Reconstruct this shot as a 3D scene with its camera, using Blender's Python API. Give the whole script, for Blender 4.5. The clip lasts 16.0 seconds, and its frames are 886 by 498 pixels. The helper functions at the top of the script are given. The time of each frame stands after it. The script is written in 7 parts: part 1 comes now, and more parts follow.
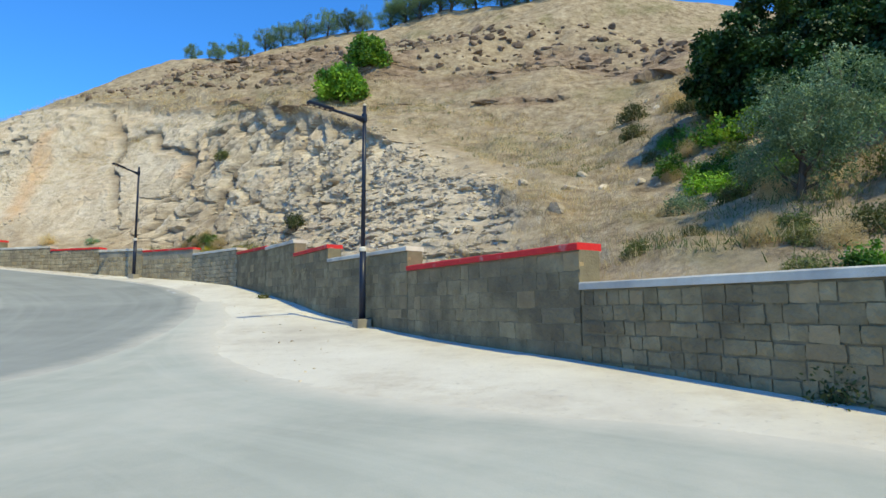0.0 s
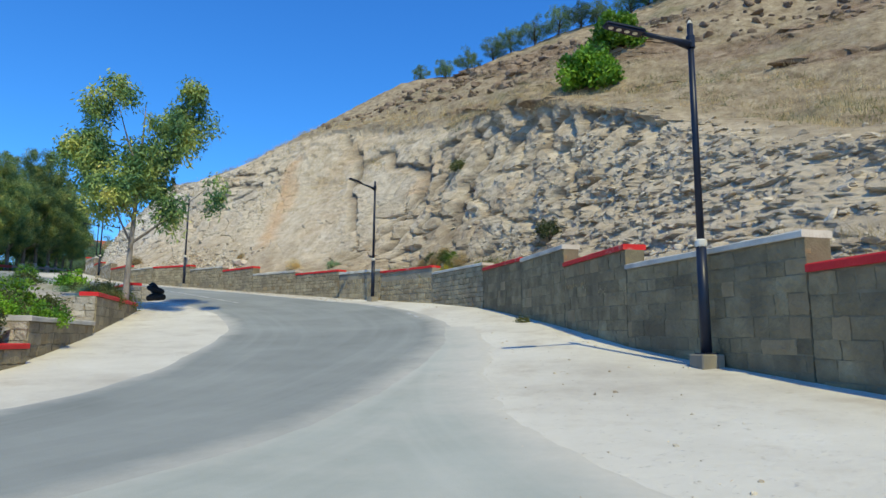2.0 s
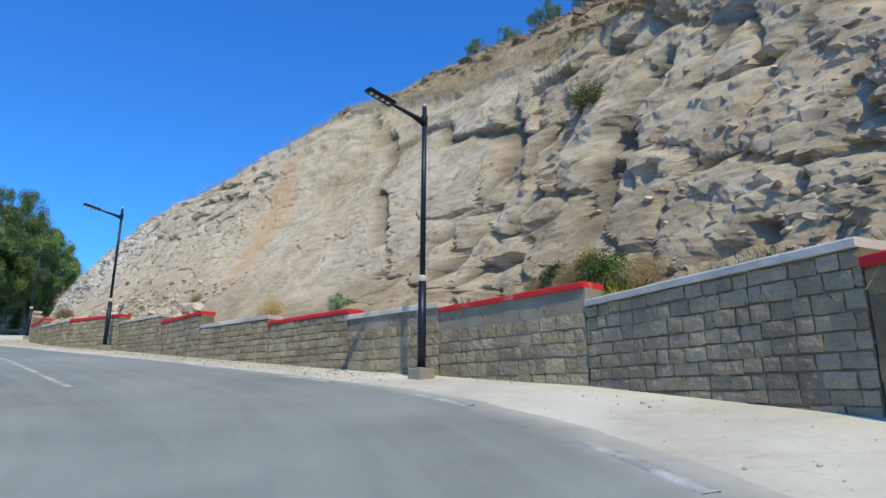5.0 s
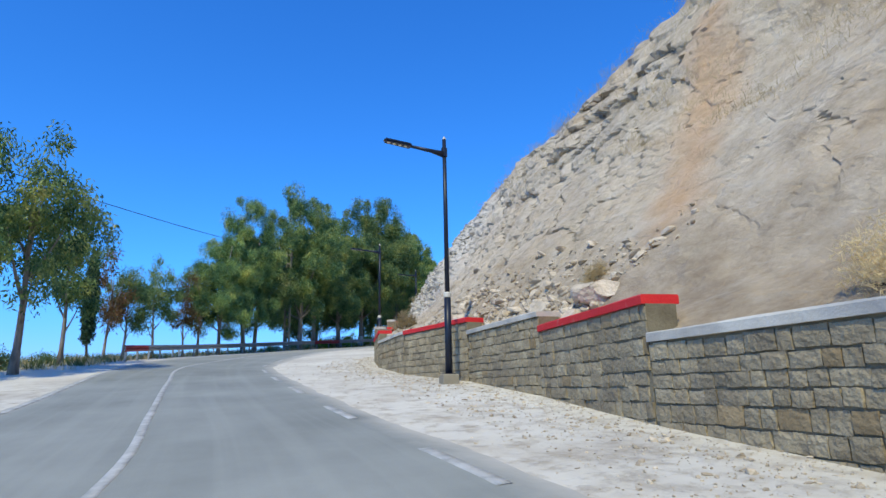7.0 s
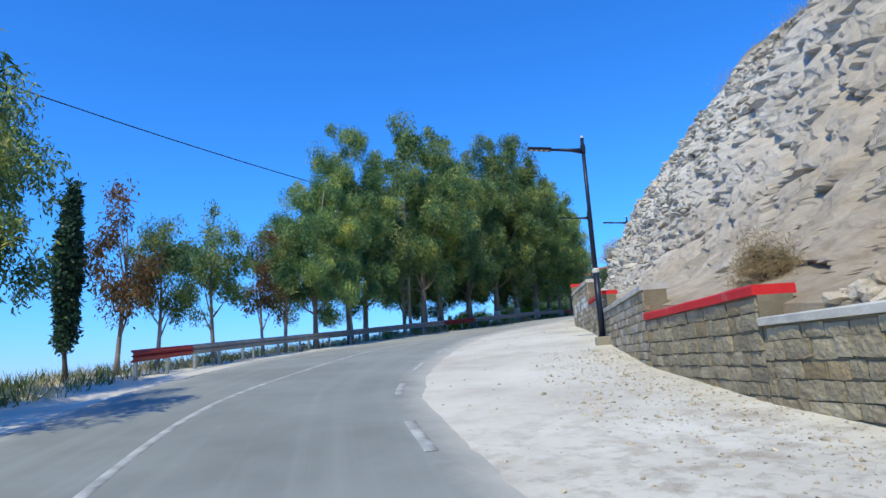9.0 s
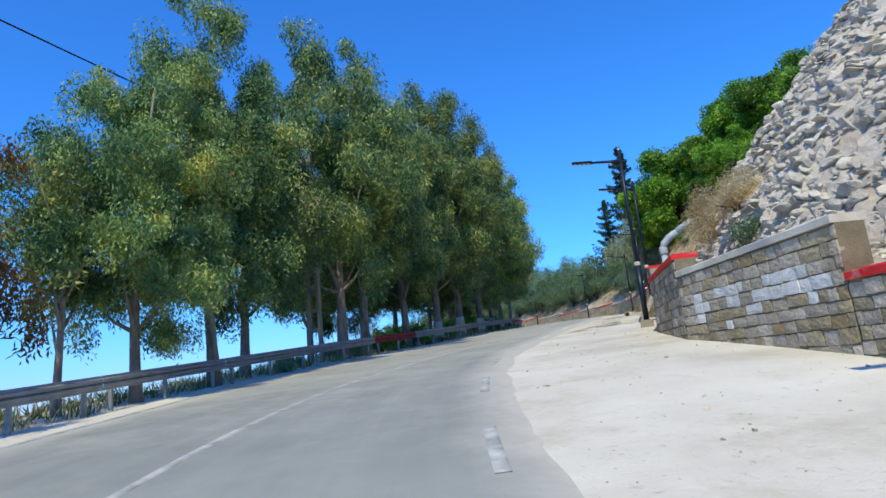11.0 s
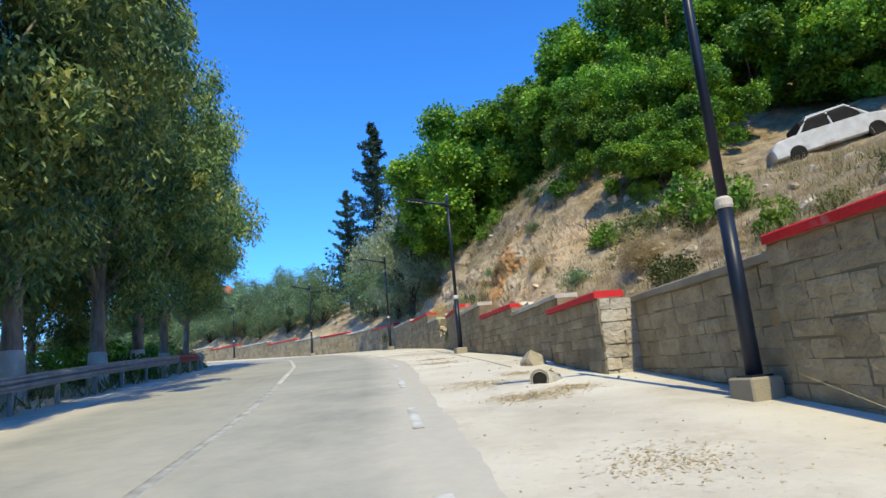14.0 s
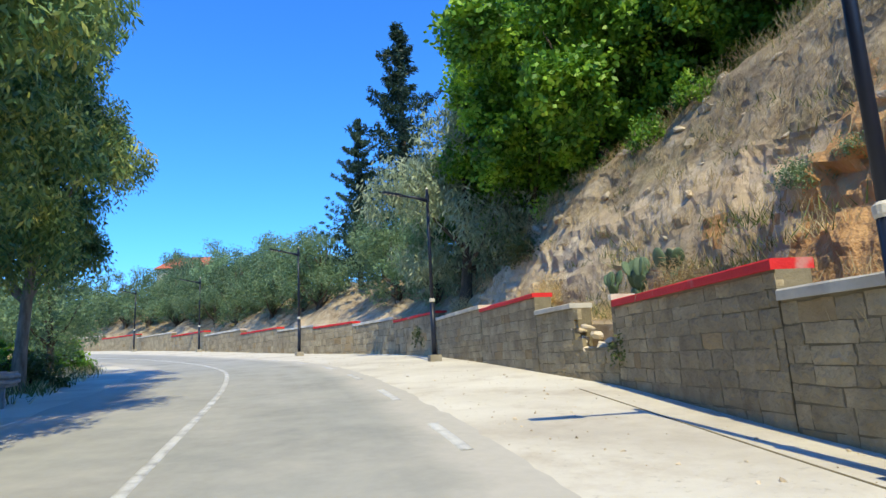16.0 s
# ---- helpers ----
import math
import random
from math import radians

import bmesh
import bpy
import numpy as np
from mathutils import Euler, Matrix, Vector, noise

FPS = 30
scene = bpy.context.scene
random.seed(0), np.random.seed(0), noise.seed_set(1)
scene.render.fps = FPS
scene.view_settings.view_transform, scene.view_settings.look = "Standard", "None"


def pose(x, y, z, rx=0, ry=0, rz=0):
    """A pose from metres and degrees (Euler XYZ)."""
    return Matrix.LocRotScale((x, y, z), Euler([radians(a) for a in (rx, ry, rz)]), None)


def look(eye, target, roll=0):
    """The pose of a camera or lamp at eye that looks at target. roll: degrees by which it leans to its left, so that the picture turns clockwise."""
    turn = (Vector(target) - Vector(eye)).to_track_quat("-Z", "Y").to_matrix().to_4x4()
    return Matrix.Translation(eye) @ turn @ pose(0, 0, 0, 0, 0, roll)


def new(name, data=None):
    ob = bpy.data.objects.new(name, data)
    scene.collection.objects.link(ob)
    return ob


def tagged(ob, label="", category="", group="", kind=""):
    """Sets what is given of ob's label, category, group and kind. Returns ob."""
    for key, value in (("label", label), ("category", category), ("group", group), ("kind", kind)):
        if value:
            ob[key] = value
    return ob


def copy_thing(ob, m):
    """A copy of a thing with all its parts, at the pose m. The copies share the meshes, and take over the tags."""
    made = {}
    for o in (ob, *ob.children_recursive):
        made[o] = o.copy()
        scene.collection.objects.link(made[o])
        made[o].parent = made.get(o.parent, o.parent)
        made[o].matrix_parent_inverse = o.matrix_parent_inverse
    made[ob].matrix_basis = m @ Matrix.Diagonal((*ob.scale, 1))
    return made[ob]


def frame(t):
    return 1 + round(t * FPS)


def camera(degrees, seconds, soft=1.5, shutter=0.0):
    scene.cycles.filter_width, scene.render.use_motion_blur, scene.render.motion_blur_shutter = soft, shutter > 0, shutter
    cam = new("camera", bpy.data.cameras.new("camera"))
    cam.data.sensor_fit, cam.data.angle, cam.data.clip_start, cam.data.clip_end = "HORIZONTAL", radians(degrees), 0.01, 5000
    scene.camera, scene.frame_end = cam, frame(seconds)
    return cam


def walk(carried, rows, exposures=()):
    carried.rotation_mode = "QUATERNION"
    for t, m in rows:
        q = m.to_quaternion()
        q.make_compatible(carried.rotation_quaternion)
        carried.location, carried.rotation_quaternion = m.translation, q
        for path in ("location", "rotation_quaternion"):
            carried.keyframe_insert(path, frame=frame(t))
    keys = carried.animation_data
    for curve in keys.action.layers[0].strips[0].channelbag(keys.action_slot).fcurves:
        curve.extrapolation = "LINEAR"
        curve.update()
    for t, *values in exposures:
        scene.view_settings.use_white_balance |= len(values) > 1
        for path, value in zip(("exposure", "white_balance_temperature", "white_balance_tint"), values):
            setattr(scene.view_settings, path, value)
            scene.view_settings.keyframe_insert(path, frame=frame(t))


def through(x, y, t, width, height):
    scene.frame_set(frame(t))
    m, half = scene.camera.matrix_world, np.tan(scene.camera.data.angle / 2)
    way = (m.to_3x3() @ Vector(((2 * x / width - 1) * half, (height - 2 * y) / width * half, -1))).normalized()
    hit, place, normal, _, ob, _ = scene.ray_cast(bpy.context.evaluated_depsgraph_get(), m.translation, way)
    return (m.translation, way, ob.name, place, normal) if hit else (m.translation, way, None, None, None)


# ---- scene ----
cam = camera(69.65, 16.0)
# seconds, eye, yaw, pitch, roll
ROWS = [
    (0.0, -0.275, -0.079, 1.407, -0.18, 6.12, 0.07),
    (0.5, -0.790, 1.174, 1.431, 7.27, 6.51, 0.67),
    (1.0, -1.308, 2.274, 1.425, 13.95, 7.74, -0.35),
    (1.5, -2.071, 3.696, 1.464, 18.34, 8.23, -0.39),
    (2.0, -2.911, 5.314, 1.528, 19.35, 8.32, -0.43),
    (2.5, -3.880, 7.256, 1.635, 18.69, 8.07, -0.76),
    (3.0, -5.191, 9.651, 1.754, 17.69, 9.36, 0.79),
    (5.5, -13.007, 24.322, 3.339, 27.00, 14.98, -0.87),
    (6.0, -15.498, 26.987, 3.847, 35.71, 14.85, -0.22),
    (6.5, -18.523, 29.441, 4.361, 45.07, 13.29, 0.20),
    (7.0, -22.082, 31.544, 4.892, 53.58, 13.00, 1.14),
    (7.5, -25.987, 33.197, 5.363, 59.81, 12.03, 1.43),
    (8.0, -29.994, 34.576, 5.788, 61.99, 11.35, 1.88),
    (8.5, -33.898, 35.902, 6.177, 63.31, 11.15, 3.08),
    (11.0, -51.562, 42.704, 7.826, 53.97, 11.73, 5.82),
    (11.5, -54.815, 44.962, 8.307, 48.88, 11.67, 6.24),
    (12.0, -58.045, 47.472, 8.744, 43.56, 11.60, 6.55),
    (12.5, -60.955, 50.139, 9.125, 38.38, 11.41, 6.63),
    (13.0, -63.773, 53.148, 9.526, 33.18, 11.32, 5.79),
    (13.5, -66.442, 56.462, 9.949, 29.08, 11.59, 4.64),
    (14.0, -69.066, 60.072, 10.378, 27.28, 11.45, 4.94),
    (14.5, -71.716, 63.909, 10.843, 26.54, 11.34, 4.58),
    (15.0, -74.449, 67.699, 11.297, 26.36, 11.21, 4.38),
    (15.5, -77.191, 71.418, 11.752, 26.46, 10.67, 2.94),
    (16.0, -79.99, 75.22, 12.222, 27.45, 10.32, 2.87),
]
walk(cam, [(t, pose(x, y, z, 90 + pitch, roll, yaw)) for t, x, y, z, yaw, pitch, roll in ROWS], [(0, 0.1, 7600, 1), (0.8, -0.1, 7400, 2), (2.5, -0.18, 7200, 3), (5.5, -0.17, 6700, 7), (8, -0.1, 6400, 8), (11, 0.0, 6700, 8), (13.5, 0.14, 7100, 8), (15.5, 0.34, 7000, 9), (16, 0.34, 7000, 9)])

# ---- daylight ----
SUN_FROM = Vector((0.383, -0.463, 0.799))
world = bpy.data.worlds.new("sky")
scene.world = world
world.use_nodes = True
wn = world.node_tree.nodes
wn.clear()
sky = wn.new("ShaderNodeTexSky")
sky.sky_type = "NISHITA"
sky.sun_disc = False
sky.sun_elevation = radians(53)
sky.sun_rotation = math.atan2(SUN_FROM.x, SUN_FROM.y)
sky.altitude = 300
sky.air_density, sky.dust_density, sky.ozone_density = 1.2, 0.2, 3.0
bg = wn.new("ShaderNodeBackground")
bg.inputs["Strength"].default_value = 0.14
wo = wn.new("ShaderNodeOutputWorld")
tint = wn.new("ShaderNodeMix")
tint.data_type, tint.blend_type = "RGBA", "MULTIPLY"
tint.inputs["Factor"].default_value = 1.0
# the blue deepens towards the sea's horizon
where = wn.new("ShaderNodeTexCoord")
split = wn.new("ShaderNodeSeparateXYZ")
low_sky = wn.new("ShaderNodeMapRange")
low_sky.inputs["From Min"].default_value, low_sky.inputs["From Max"].default_value = -0.02, 0.2
low_sky.interpolation_type = "SMOOTHSTEP"
hue = wn.new("ShaderNodeMix")
hue.data_type = "RGBA"
hue.inputs["A"].default_value = (0.45, 0.72, 1.72, 1)
hue.inputs["B"].default_value = (0.42, 1.06, 1.84, 1)
world.node_tree.links.new(where.outputs["Generated"], split.inputs[0])
world.node_tree.links.new(split.outputs["Z"], low_sky.inputs["Value"])
world.node_tree.links.new(low_sky.outputs[0], hue.inputs["Factor"])
world.node_tree.links.new(hue.outputs["Result"], tint.inputs["B"])
rich = wn.new("ShaderNodeHueSaturation")
rich.inputs["Saturation"].default_value = 1.2
world.node_tree.links.new(sky.outputs[0], rich.inputs["Color"])
world.node_tree.links.new(rich.outputs[0], tint.inputs["A"])
world.node_tree.links.new(tint.outputs["Result"], bg.inputs[0])
world.node_tree.links.new(bg.outputs[0], wo.inputs[0])
sun_data = bpy.data.lights.new("sun", "SUN")
sun_data.energy, sun_data.angle, sun_data.color = 3.9, radians(0.53), (1.0, 0.92, 0.62)
sun = new("sun", sun_data)
sun.matrix_world = look((40, -40, 90), Vector((40, -40, 90)) - SUN_FROM)

# ---- materials ----
def material(name, stops, scale=4.0, detail=6.0, rough=0.85, bump=0.3, bump_scale=40.0, metal=0.0, stretch=(1, 1, 1), second=None, island=0.0, per_object=0.0):
    """Noise-driven colour ramp with a second layer of stains and a fine bump, in metres."""
    m = bpy.data.materials.new(name)
    m.use_nodes = True
    nt = m.node_tree
    n, l = nt.nodes, nt.links
    b = n["Principled BSDF"]
    geo = n.new("ShaderNodeNewGeometry")
    mp = n.new("ShaderNodeMapping")
    mp.inputs["Scale"].default_value = stretch
    l.new(geo.outputs["Position"], mp.inputs["Vector"])
    tex = n.new("ShaderNodeTexNoise")
    tex.inputs["Scale"].default_value, tex.inputs["Detail"].default_value, tex.inputs["Roughness"].default_value = scale, detail, 0.62
    l.new(mp.outputs[0], tex.inputs["Vector"])
    ramp = n.new("ShaderNodeValToRGB")
    el = ramp.color_ramp.elements
    while len(el) < len(stops):
        el.new(0.5)
    for e, (p, c) in zip(el, stops):
        e.position, e.color = p, (*c, 1)
    l.new(tex.outputs["Fac"], ramp.inputs["Fac"])
    col = ramp.outputs["Color"]
    if second:
        colour, size, low, high, amount = second
        t2 = n.new("ShaderNodeTexNoise")
        t2.inputs["Scale"].default_value, t2.inputs["Detail"].default_value = size, 5
        l.new(geo.outputs["Position"], t2.inputs["Vector"])
        mr = n.new("ShaderNodeMapRange")
        mr.inputs["From Min"].default_value, mr.inputs["From Max"].default_value, mr.inputs["To Max"].default_value = low, high, amount
        l.new(t2.outputs["Fac"], mr.inputs["Value"])
        mix = n.new("ShaderNodeMix")
        mix.data_type = "RGBA"
        mix.inputs["B"].default_value = (*colour, 1)
        l.new(mr.outputs[0], mix.inputs["Factor"])
        l.new(col, mix.inputs["A"])
        col = mix.outputs["Result"]
    if island or per_object:
        hs = n.new("ShaderNodeHueSaturation")
        r = n.new("ShaderNodeMapRange")
        k = island or per_object
        r.inputs["To Min"].default_value, r.inputs["To Max"].default_value = 1 - k, 1 + k
        if island:
            l.new(geo.outputs["Random Per Island"], r.inputs["Value"])
        else:
            l.new(n.new("ShaderNodeObjectInfo").outputs["Random"], r.inputs["Value"])
        l.new(r.outputs[0], hs.inputs["Value"])
        l.new(col, hs.inputs["Color"])
        col = hs.outputs["Color"]
    l.new(col, b.inputs["Base Color"])
    b.inputs["Roughness"].default_value, b.inputs["Metallic"].default_value = rough, metal
    b.inputs["Specular IOR Level"].default_value = 0.3
    if bump:
        t3 = n.new("ShaderNodeTexNoise")
        t3.inputs["Scale"].default_value, t3.inputs["Detail"].default_value = bump_scale, 4
        l.new(mp.outputs[0], t3.inputs["Vector"])
        bp = n.new("ShaderNodeBump")
        bp.inputs["Strength"].default_value, bp.inputs["Distance"].default_value = bump, 1.0 / bump_scale
        l.new(t3.outputs["Fac"], bp.inputs["Height"])
        l.new(bp.outputs[0], b.inputs["Normal"])
    return m


def graph(name):
    m = bpy.data.materials.new(name)
    m.use_nodes = True
    return m, m.node_tree.nodes, m.node_tree.links, m.node_tree.nodes["Principled BSDF"]


def noise_node(n, l, vec, scale, detail=6.0, roughness=0.6):
    t = n.new("ShaderNodeTexNoise")
    t.inputs["Scale"].default_value, t.inputs["Detail"].default_value, t.inputs["Roughness"].default_value = scale, detail, roughness
    l.new(vec, t.inputs["Vector"])
    return t.outputs["Fac"]


def ramp_node(n, l, fac, stops):
    r = n.new("ShaderNodeValToRGB")
    while len(r.color_ramp.elements) < len(stops):
        r.color_ramp.elements.new(0.5)
    for e, (p, c) in zip(r.color_ramp.elements, stops):
        e.position, e.color = p, (*c, 1)
    l.new(fac, r.inputs["Fac"])
    return r.outputs["Color"]


def math_node(n, l, op, a, b=None, clamp=False):
    k = n.new("ShaderNodeMath")
    k.operation, k.use_clamp = op, clamp
    for i, v in enumerate((a, b)):
        if v is None:
            continue
        if isinstance(v, (int, float)):
            k.inputs[i].default_value = v
        else:
            l.new(v, k.inputs[i])
    return k.outputs[0]


def mix_node(n, l, fac, a, b):
    k = n.new("ShaderNodeMix")
    k.data_type = "RGBA"
    for s, v in (("Factor", fac), ("A", a), ("B", b)):
        if isinstance(v, (int, float)):
            k.inputs[s].default_value = v
        elif isinstance(v, tuple):
            k.inputs[s].default_value = (*v, 1)
        else:
            l.new(v, k.inputs[s])
    return k.outputs["Result"]


def bump_node(n, l, b, height, strength, distance):
    k = n.new("ShaderNodeBump")
    k.inputs["Strength"].default_value, k.inputs["Distance"].default_value = strength, distance
    l.new(height, k.inputs["Height"])
    l.new(k.outputs[0], b.inputs["Normal"])


def asphalt(name, dark, mid_, light, dust, dust_reach, dust_all):
    """Asphalt whose edges are covered by blown dust, with tyre polish along and patches."""
    m, n, l, b = graph(name)
    pos = n.new("ShaderNodeNewGeometry").outputs["Position"]
    uv = n.new("ShaderNodeUVMap")
    uv.uv_map = "across"
    sep = n.new("ShaderNodeSeparateXYZ")
    l.new(uv.outputs[0], sep.inputs[0])
    col = ramp_node(n, l, noise_node(n, l, pos, 0.35, 8), [(0.3, dark), (0.52, mid_), (0.75, light)])
    grain = noise_node(n, l, pos, 45, 3)
    col = mix_node(n, l, math_node(n, l, "MULTIPLY", grain, 0.35), col, dark)
    st = n.new("ShaderNodeMapping")
    st.inputs["Scale"].default_value = (1.6, 0.05, 1)
    l.new(uv.outputs[0], st.inputs["Vector"])
    streak = noise_node(n, l, st.outputs[0], 1.0, 4)
    col = mix_node(n, l, math_node(n, l, "MULTIPLY", math_node(n, l, "SUBTRACT", streak, 0.45, True), 1.6, True), col, light)
    # dust: thick at the edge, thinning inwards, broken up by noise
    edge = math_node(n, l, "DIVIDE", sep.outputs["X"], dust_reach)
    edge = math_node(n, l, "SUBTRACT", 1.0, edge, True)
    patch = math_node(n, l, "ADD", noise_node(n, l, pos, 0.9, 9, 0.7), math_node(n, l, "MULTIPLY", noise_node(n, l, pos, 0.16, 3), 0.6))
    cover = math_node(n, l, "ADD", math_node(n, l, "MULTIPLY", edge, 1.1), math_node(n, l, "MULTIPLY", math_node(n, l, "SUBTRACT", patch, 0.83), 1.4))
    px = n.new("ShaderNodeSeparateXYZ")
    l.new(pos, px.inputs[0])
    far_dust = n.new("ShaderNodeMapRange")          # the upper stretch carries more dust
    far_dust.inputs["From Min"].default_value, far_dust.inputs["From Max"].default_value, far_dust.inputs["To Max"].default_value = -52, -72, 0.72
    l.new(px.outputs["X"], far_dust.inputs["Value"])
    cover = math_node(n, l, "ADD", cover, far_dust.outputs[0])
    cover = math_node(n, l, "ADD", cover, dust_all, True)
    dust_col = mix_node(n, l, noise_node(n, l, pos, 6, 6), dust, tuple(c * 0.78 for c in dust))
    col = mix_node(n, l, math_node(n, l, "MULTIPLY", cover, 0.92), col, dust_col)
    l.new(col, b.inputs["Base Color"])
    b.inputs["Roughness"].default_value = 0.85
    b.inputs["Specular IOR Level"].default_value = 0.25
    bump_node(n, l, b, math_node(n, l, "ADD", grain, noise_node(n, l, pos, 5, 5)), 0.35, 0.012)
    return m


def verge():
    """Trodden pale dust and broken concrete with grit, tracks and darker damp patches."""
    m, n, l, b = graph("pale_dust")
    pos = n.new("ShaderNodeNewGeometry").outputs["Position"]
    col = ramp_node(n, l, noise_node(n, l, pos, 0.3, 10, 0.65), [(0.3, (0.46, 0.42, 0.35)), (0.48, (0.595, 0.56, 0.475)), (0.7, (0.69, 0.66, 0.57))])
    soil = math_node(n, l, "MULTIPLY", math_node(n, l, "SUBTRACT", noise_node(n, l, pos, 0.75, 8, 0.7), 0.53, True), 5.0, True)
    col = mix_node(n, l, math_node(n, l, "MULTIPLY", soil, 0.6), col, (0.40, 0.34, 0.26))
    grit = math_node(n, l, "MULTIPLY", math_node(n, l, "SUBTRACT", noise_node(n, l, pos, 11, 5, 0.75), 0.6, True), 7.0, True)
    col = mix_node(n, l, math_node(n, l, "MULTIPLY", grit, 0.6), col, (0.27, 0.245, 0.21))
    # clods of washed-down soil below the smooth face
    px = n.new("ShaderNodeSeparateXYZ")
    l.new(pos, px.inputs[0])
    below = n.new("ShaderNodeMapRange")
    below.inputs["From Min"].default_value, below.inputs["From Max"].default_value = 15.0, 9.0
    l.new(math_node(n, l, "ABSOLUTE", math_node(n, l, "ADD", px.outputs["X"], 32.0)), below.inputs["Value"])
    clod = math_node(n, l, "MULTIPLY", math_node(n, l, "SUBTRACT", noise_node(n, l, pos, 2.6, 10, 0.72), 0.5, True), 6.0, True)
    clod = math_node(n, l, "MULTIPLY", clod, below.outputs[0])
    col = mix_node(n, l, math_node(n, l, "MULTIPLY", clod, 0.75), col, (0.34, 0.285, 0.215))
    l.new(col, b.inputs["Base Color"])
    b.inputs["Roughness"].default_value = 0.95
    b.inputs["Specular IOR Level"].default_value = 0.15
    bump_node(n, l, b, math_node(n, l, "ADD", math_node(n, l, "ADD", noise_node(n, l, pos, 3, 8, 0.7), math_node(n, l, "MULTIPLY", grit, 0.4)), math_node(n, l, "MULTIPLY", clod, 0.5)), 0.5, 0.06)
    return m


def hillside_material():
    """Bare marl with strata, rust stains and rubble, giving way to dry grass where the surface says so."""
    m, n, l, b = graph("hillside")
    pos = n.new("ShaderNodeNewGeometry").outputs["Position"]

    def given(name):
        at = n.new("ShaderNodeAttribute")
        at.attribute_name = name
        return at.outputs["Fac"]

    def over(value, low, gain):
        return math_node(n, l, "MULTIPLY", math_node(n, l, "SUBTRACT", value, low, True), gain, True)
    big = noise_node(n, l, pos, 0.22, 5)
    fine = noise_node(n, l, pos, 1.4, 12, 0.7)
    pale = ramp_node(n, l, fine, [(0.28, (0.34, 0.26, 0.17)), (0.42, (0.55, 0.445, 0.31)), (0.56, (0.66, 0.555, 0.405)), (0.72, (0.74, 0.655, 0.51))])
    worn = ramp_node(n, l, noise_node(n, l, pos, 1.0, 12, 0.72), [(0.3, (0.20, 0.155, 0.105)), (0.42, (0.42, 0.335, 0.23)), (0.55, (0.60, 0.495, 0.35)), (0.7, (0.70, 0.605, 0.45))])
    rock = mix_node(n, l, given("weathered"), pale, worn)
    rock = mix_node(n, l, math_node(n, l, "MULTIPLY", given("shattered"), 0.8), rock, ramp_node(n, l, fine, [(0.3, (0.40, 0.35, 0.29)), (0.44, (0.66, 0.60, 0.52)), (0.7, (0.80, 0.75, 0.67))]))
    rock = mix_node(n, l, math_node(n, l, "MULTIPLY", over(big, 0.5, 5.0), 0.45), rock, (0.60, 0.43, 0.26))
    st = n.new("ShaderNodeMapping")
    st.inputs["Scale"].default_value = (0.25, 0.25, 3.2)
    st.inputs["Rotation"].default_value = (0, 0.045, 0)
    l.new(pos, st.inputs["Vector"])
    strata = noise_node(n, l, st.outputs[0], 1.3, 8, 0.65)
    rock = mix_node(n, l, math_node(n, l, "MULTIPLY", over(strata, 0.56, 7.0), 0.5), rock, (0.25, 0.195, 0.135))
    rock = mix_node(n, l, math_node(n, l, "MULTIPLY", over(noise_node(n, l, st.outputs[0], 2.6, 6, 0.6), 0.58, 8.0), 0.4), rock, (0.78, 0.70, 0.56))
    # rusty veins; fissures have the dark of their recess put into the colour
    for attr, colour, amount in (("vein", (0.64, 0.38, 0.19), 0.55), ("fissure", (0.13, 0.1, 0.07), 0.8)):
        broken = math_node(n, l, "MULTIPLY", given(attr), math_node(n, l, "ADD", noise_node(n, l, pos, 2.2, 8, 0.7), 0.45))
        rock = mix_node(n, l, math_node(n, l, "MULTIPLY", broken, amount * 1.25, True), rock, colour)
    soil = ramp_node(n, l, noise_node(n, l, pos, 2.0, 12, 0.75), [(0.3, (0.14, 0.1, 0.065)), (0.48, (0.28, 0.21, 0.135)), (0.62, (0.43, 0.34, 0.23)), (0.78, (0.6, 0.5, 0.37))])
    patchy = math_node(n, l, "MULTIPLY", given("debris"), math_node(n, l, "ADD", over(noise_node(n, l, pos, 0.9, 8, 0.7), 0.36, 4.0), 0.15), True)
    rock = mix_node(n, l, math_node(n, l, "MULTIPLY", patchy, 0.95), rock, soil)
    straw = ramp_node(n, l, noise_node(n, l, pos, 1.9, 12, 0.78), [(0.32, (0.12, 0.088, 0.055)), (0.44, (0.27, 0.205, 0.13)), (0.56, (0.42, 0.335, 0.22)), (0.7, (0.58, 0.49, 0.355))])
    straw = mix_node(n, l, math_node(n, l, "MULTIPLY", over(noise_node(n, l, pos, 0.3, 6), 0.53, 5.0), 0.55), straw, (0.16, 0.165, 0.06))
    straw = mix_node(n, l, math_node(n, l, "MULTIPLY", over(noise_node(n, l, pos, 0.45, 9, 0.7), 0.56, 6.0), 0.55), straw, (0.58, 0.48, 0.35))
    brown = ramp_node(n, l, noise_node(n, l, pos, 1.7, 10, 0.7), [(0.3, (0.11, 0.075, 0.05)), (0.47, (0.24, 0.17, 0.115)), (0.62, (0.38, 0.29, 0.2)), (0.8, (0.55, 0.45, 0.34))])
    straw = mix_node(n, l, over(given("outcrop"), 0.12, 2.2), straw, brown)
    fac = math_node(n, l, "ADD", given("bare"), math_node(n, l, "MULTIPLY", math_node(n, l, "SUBTRACT", noise_node(n, l, pos, 1.6, 8), 0.5), 1.1), True)
    l.new(mix_node(n, l, fac, straw, rock), b.inputs["Base Color"])
    b.inputs["Roughness"].default_value = 0.95
    b.inputs["Specular IOR Level"].default_value = 0.12
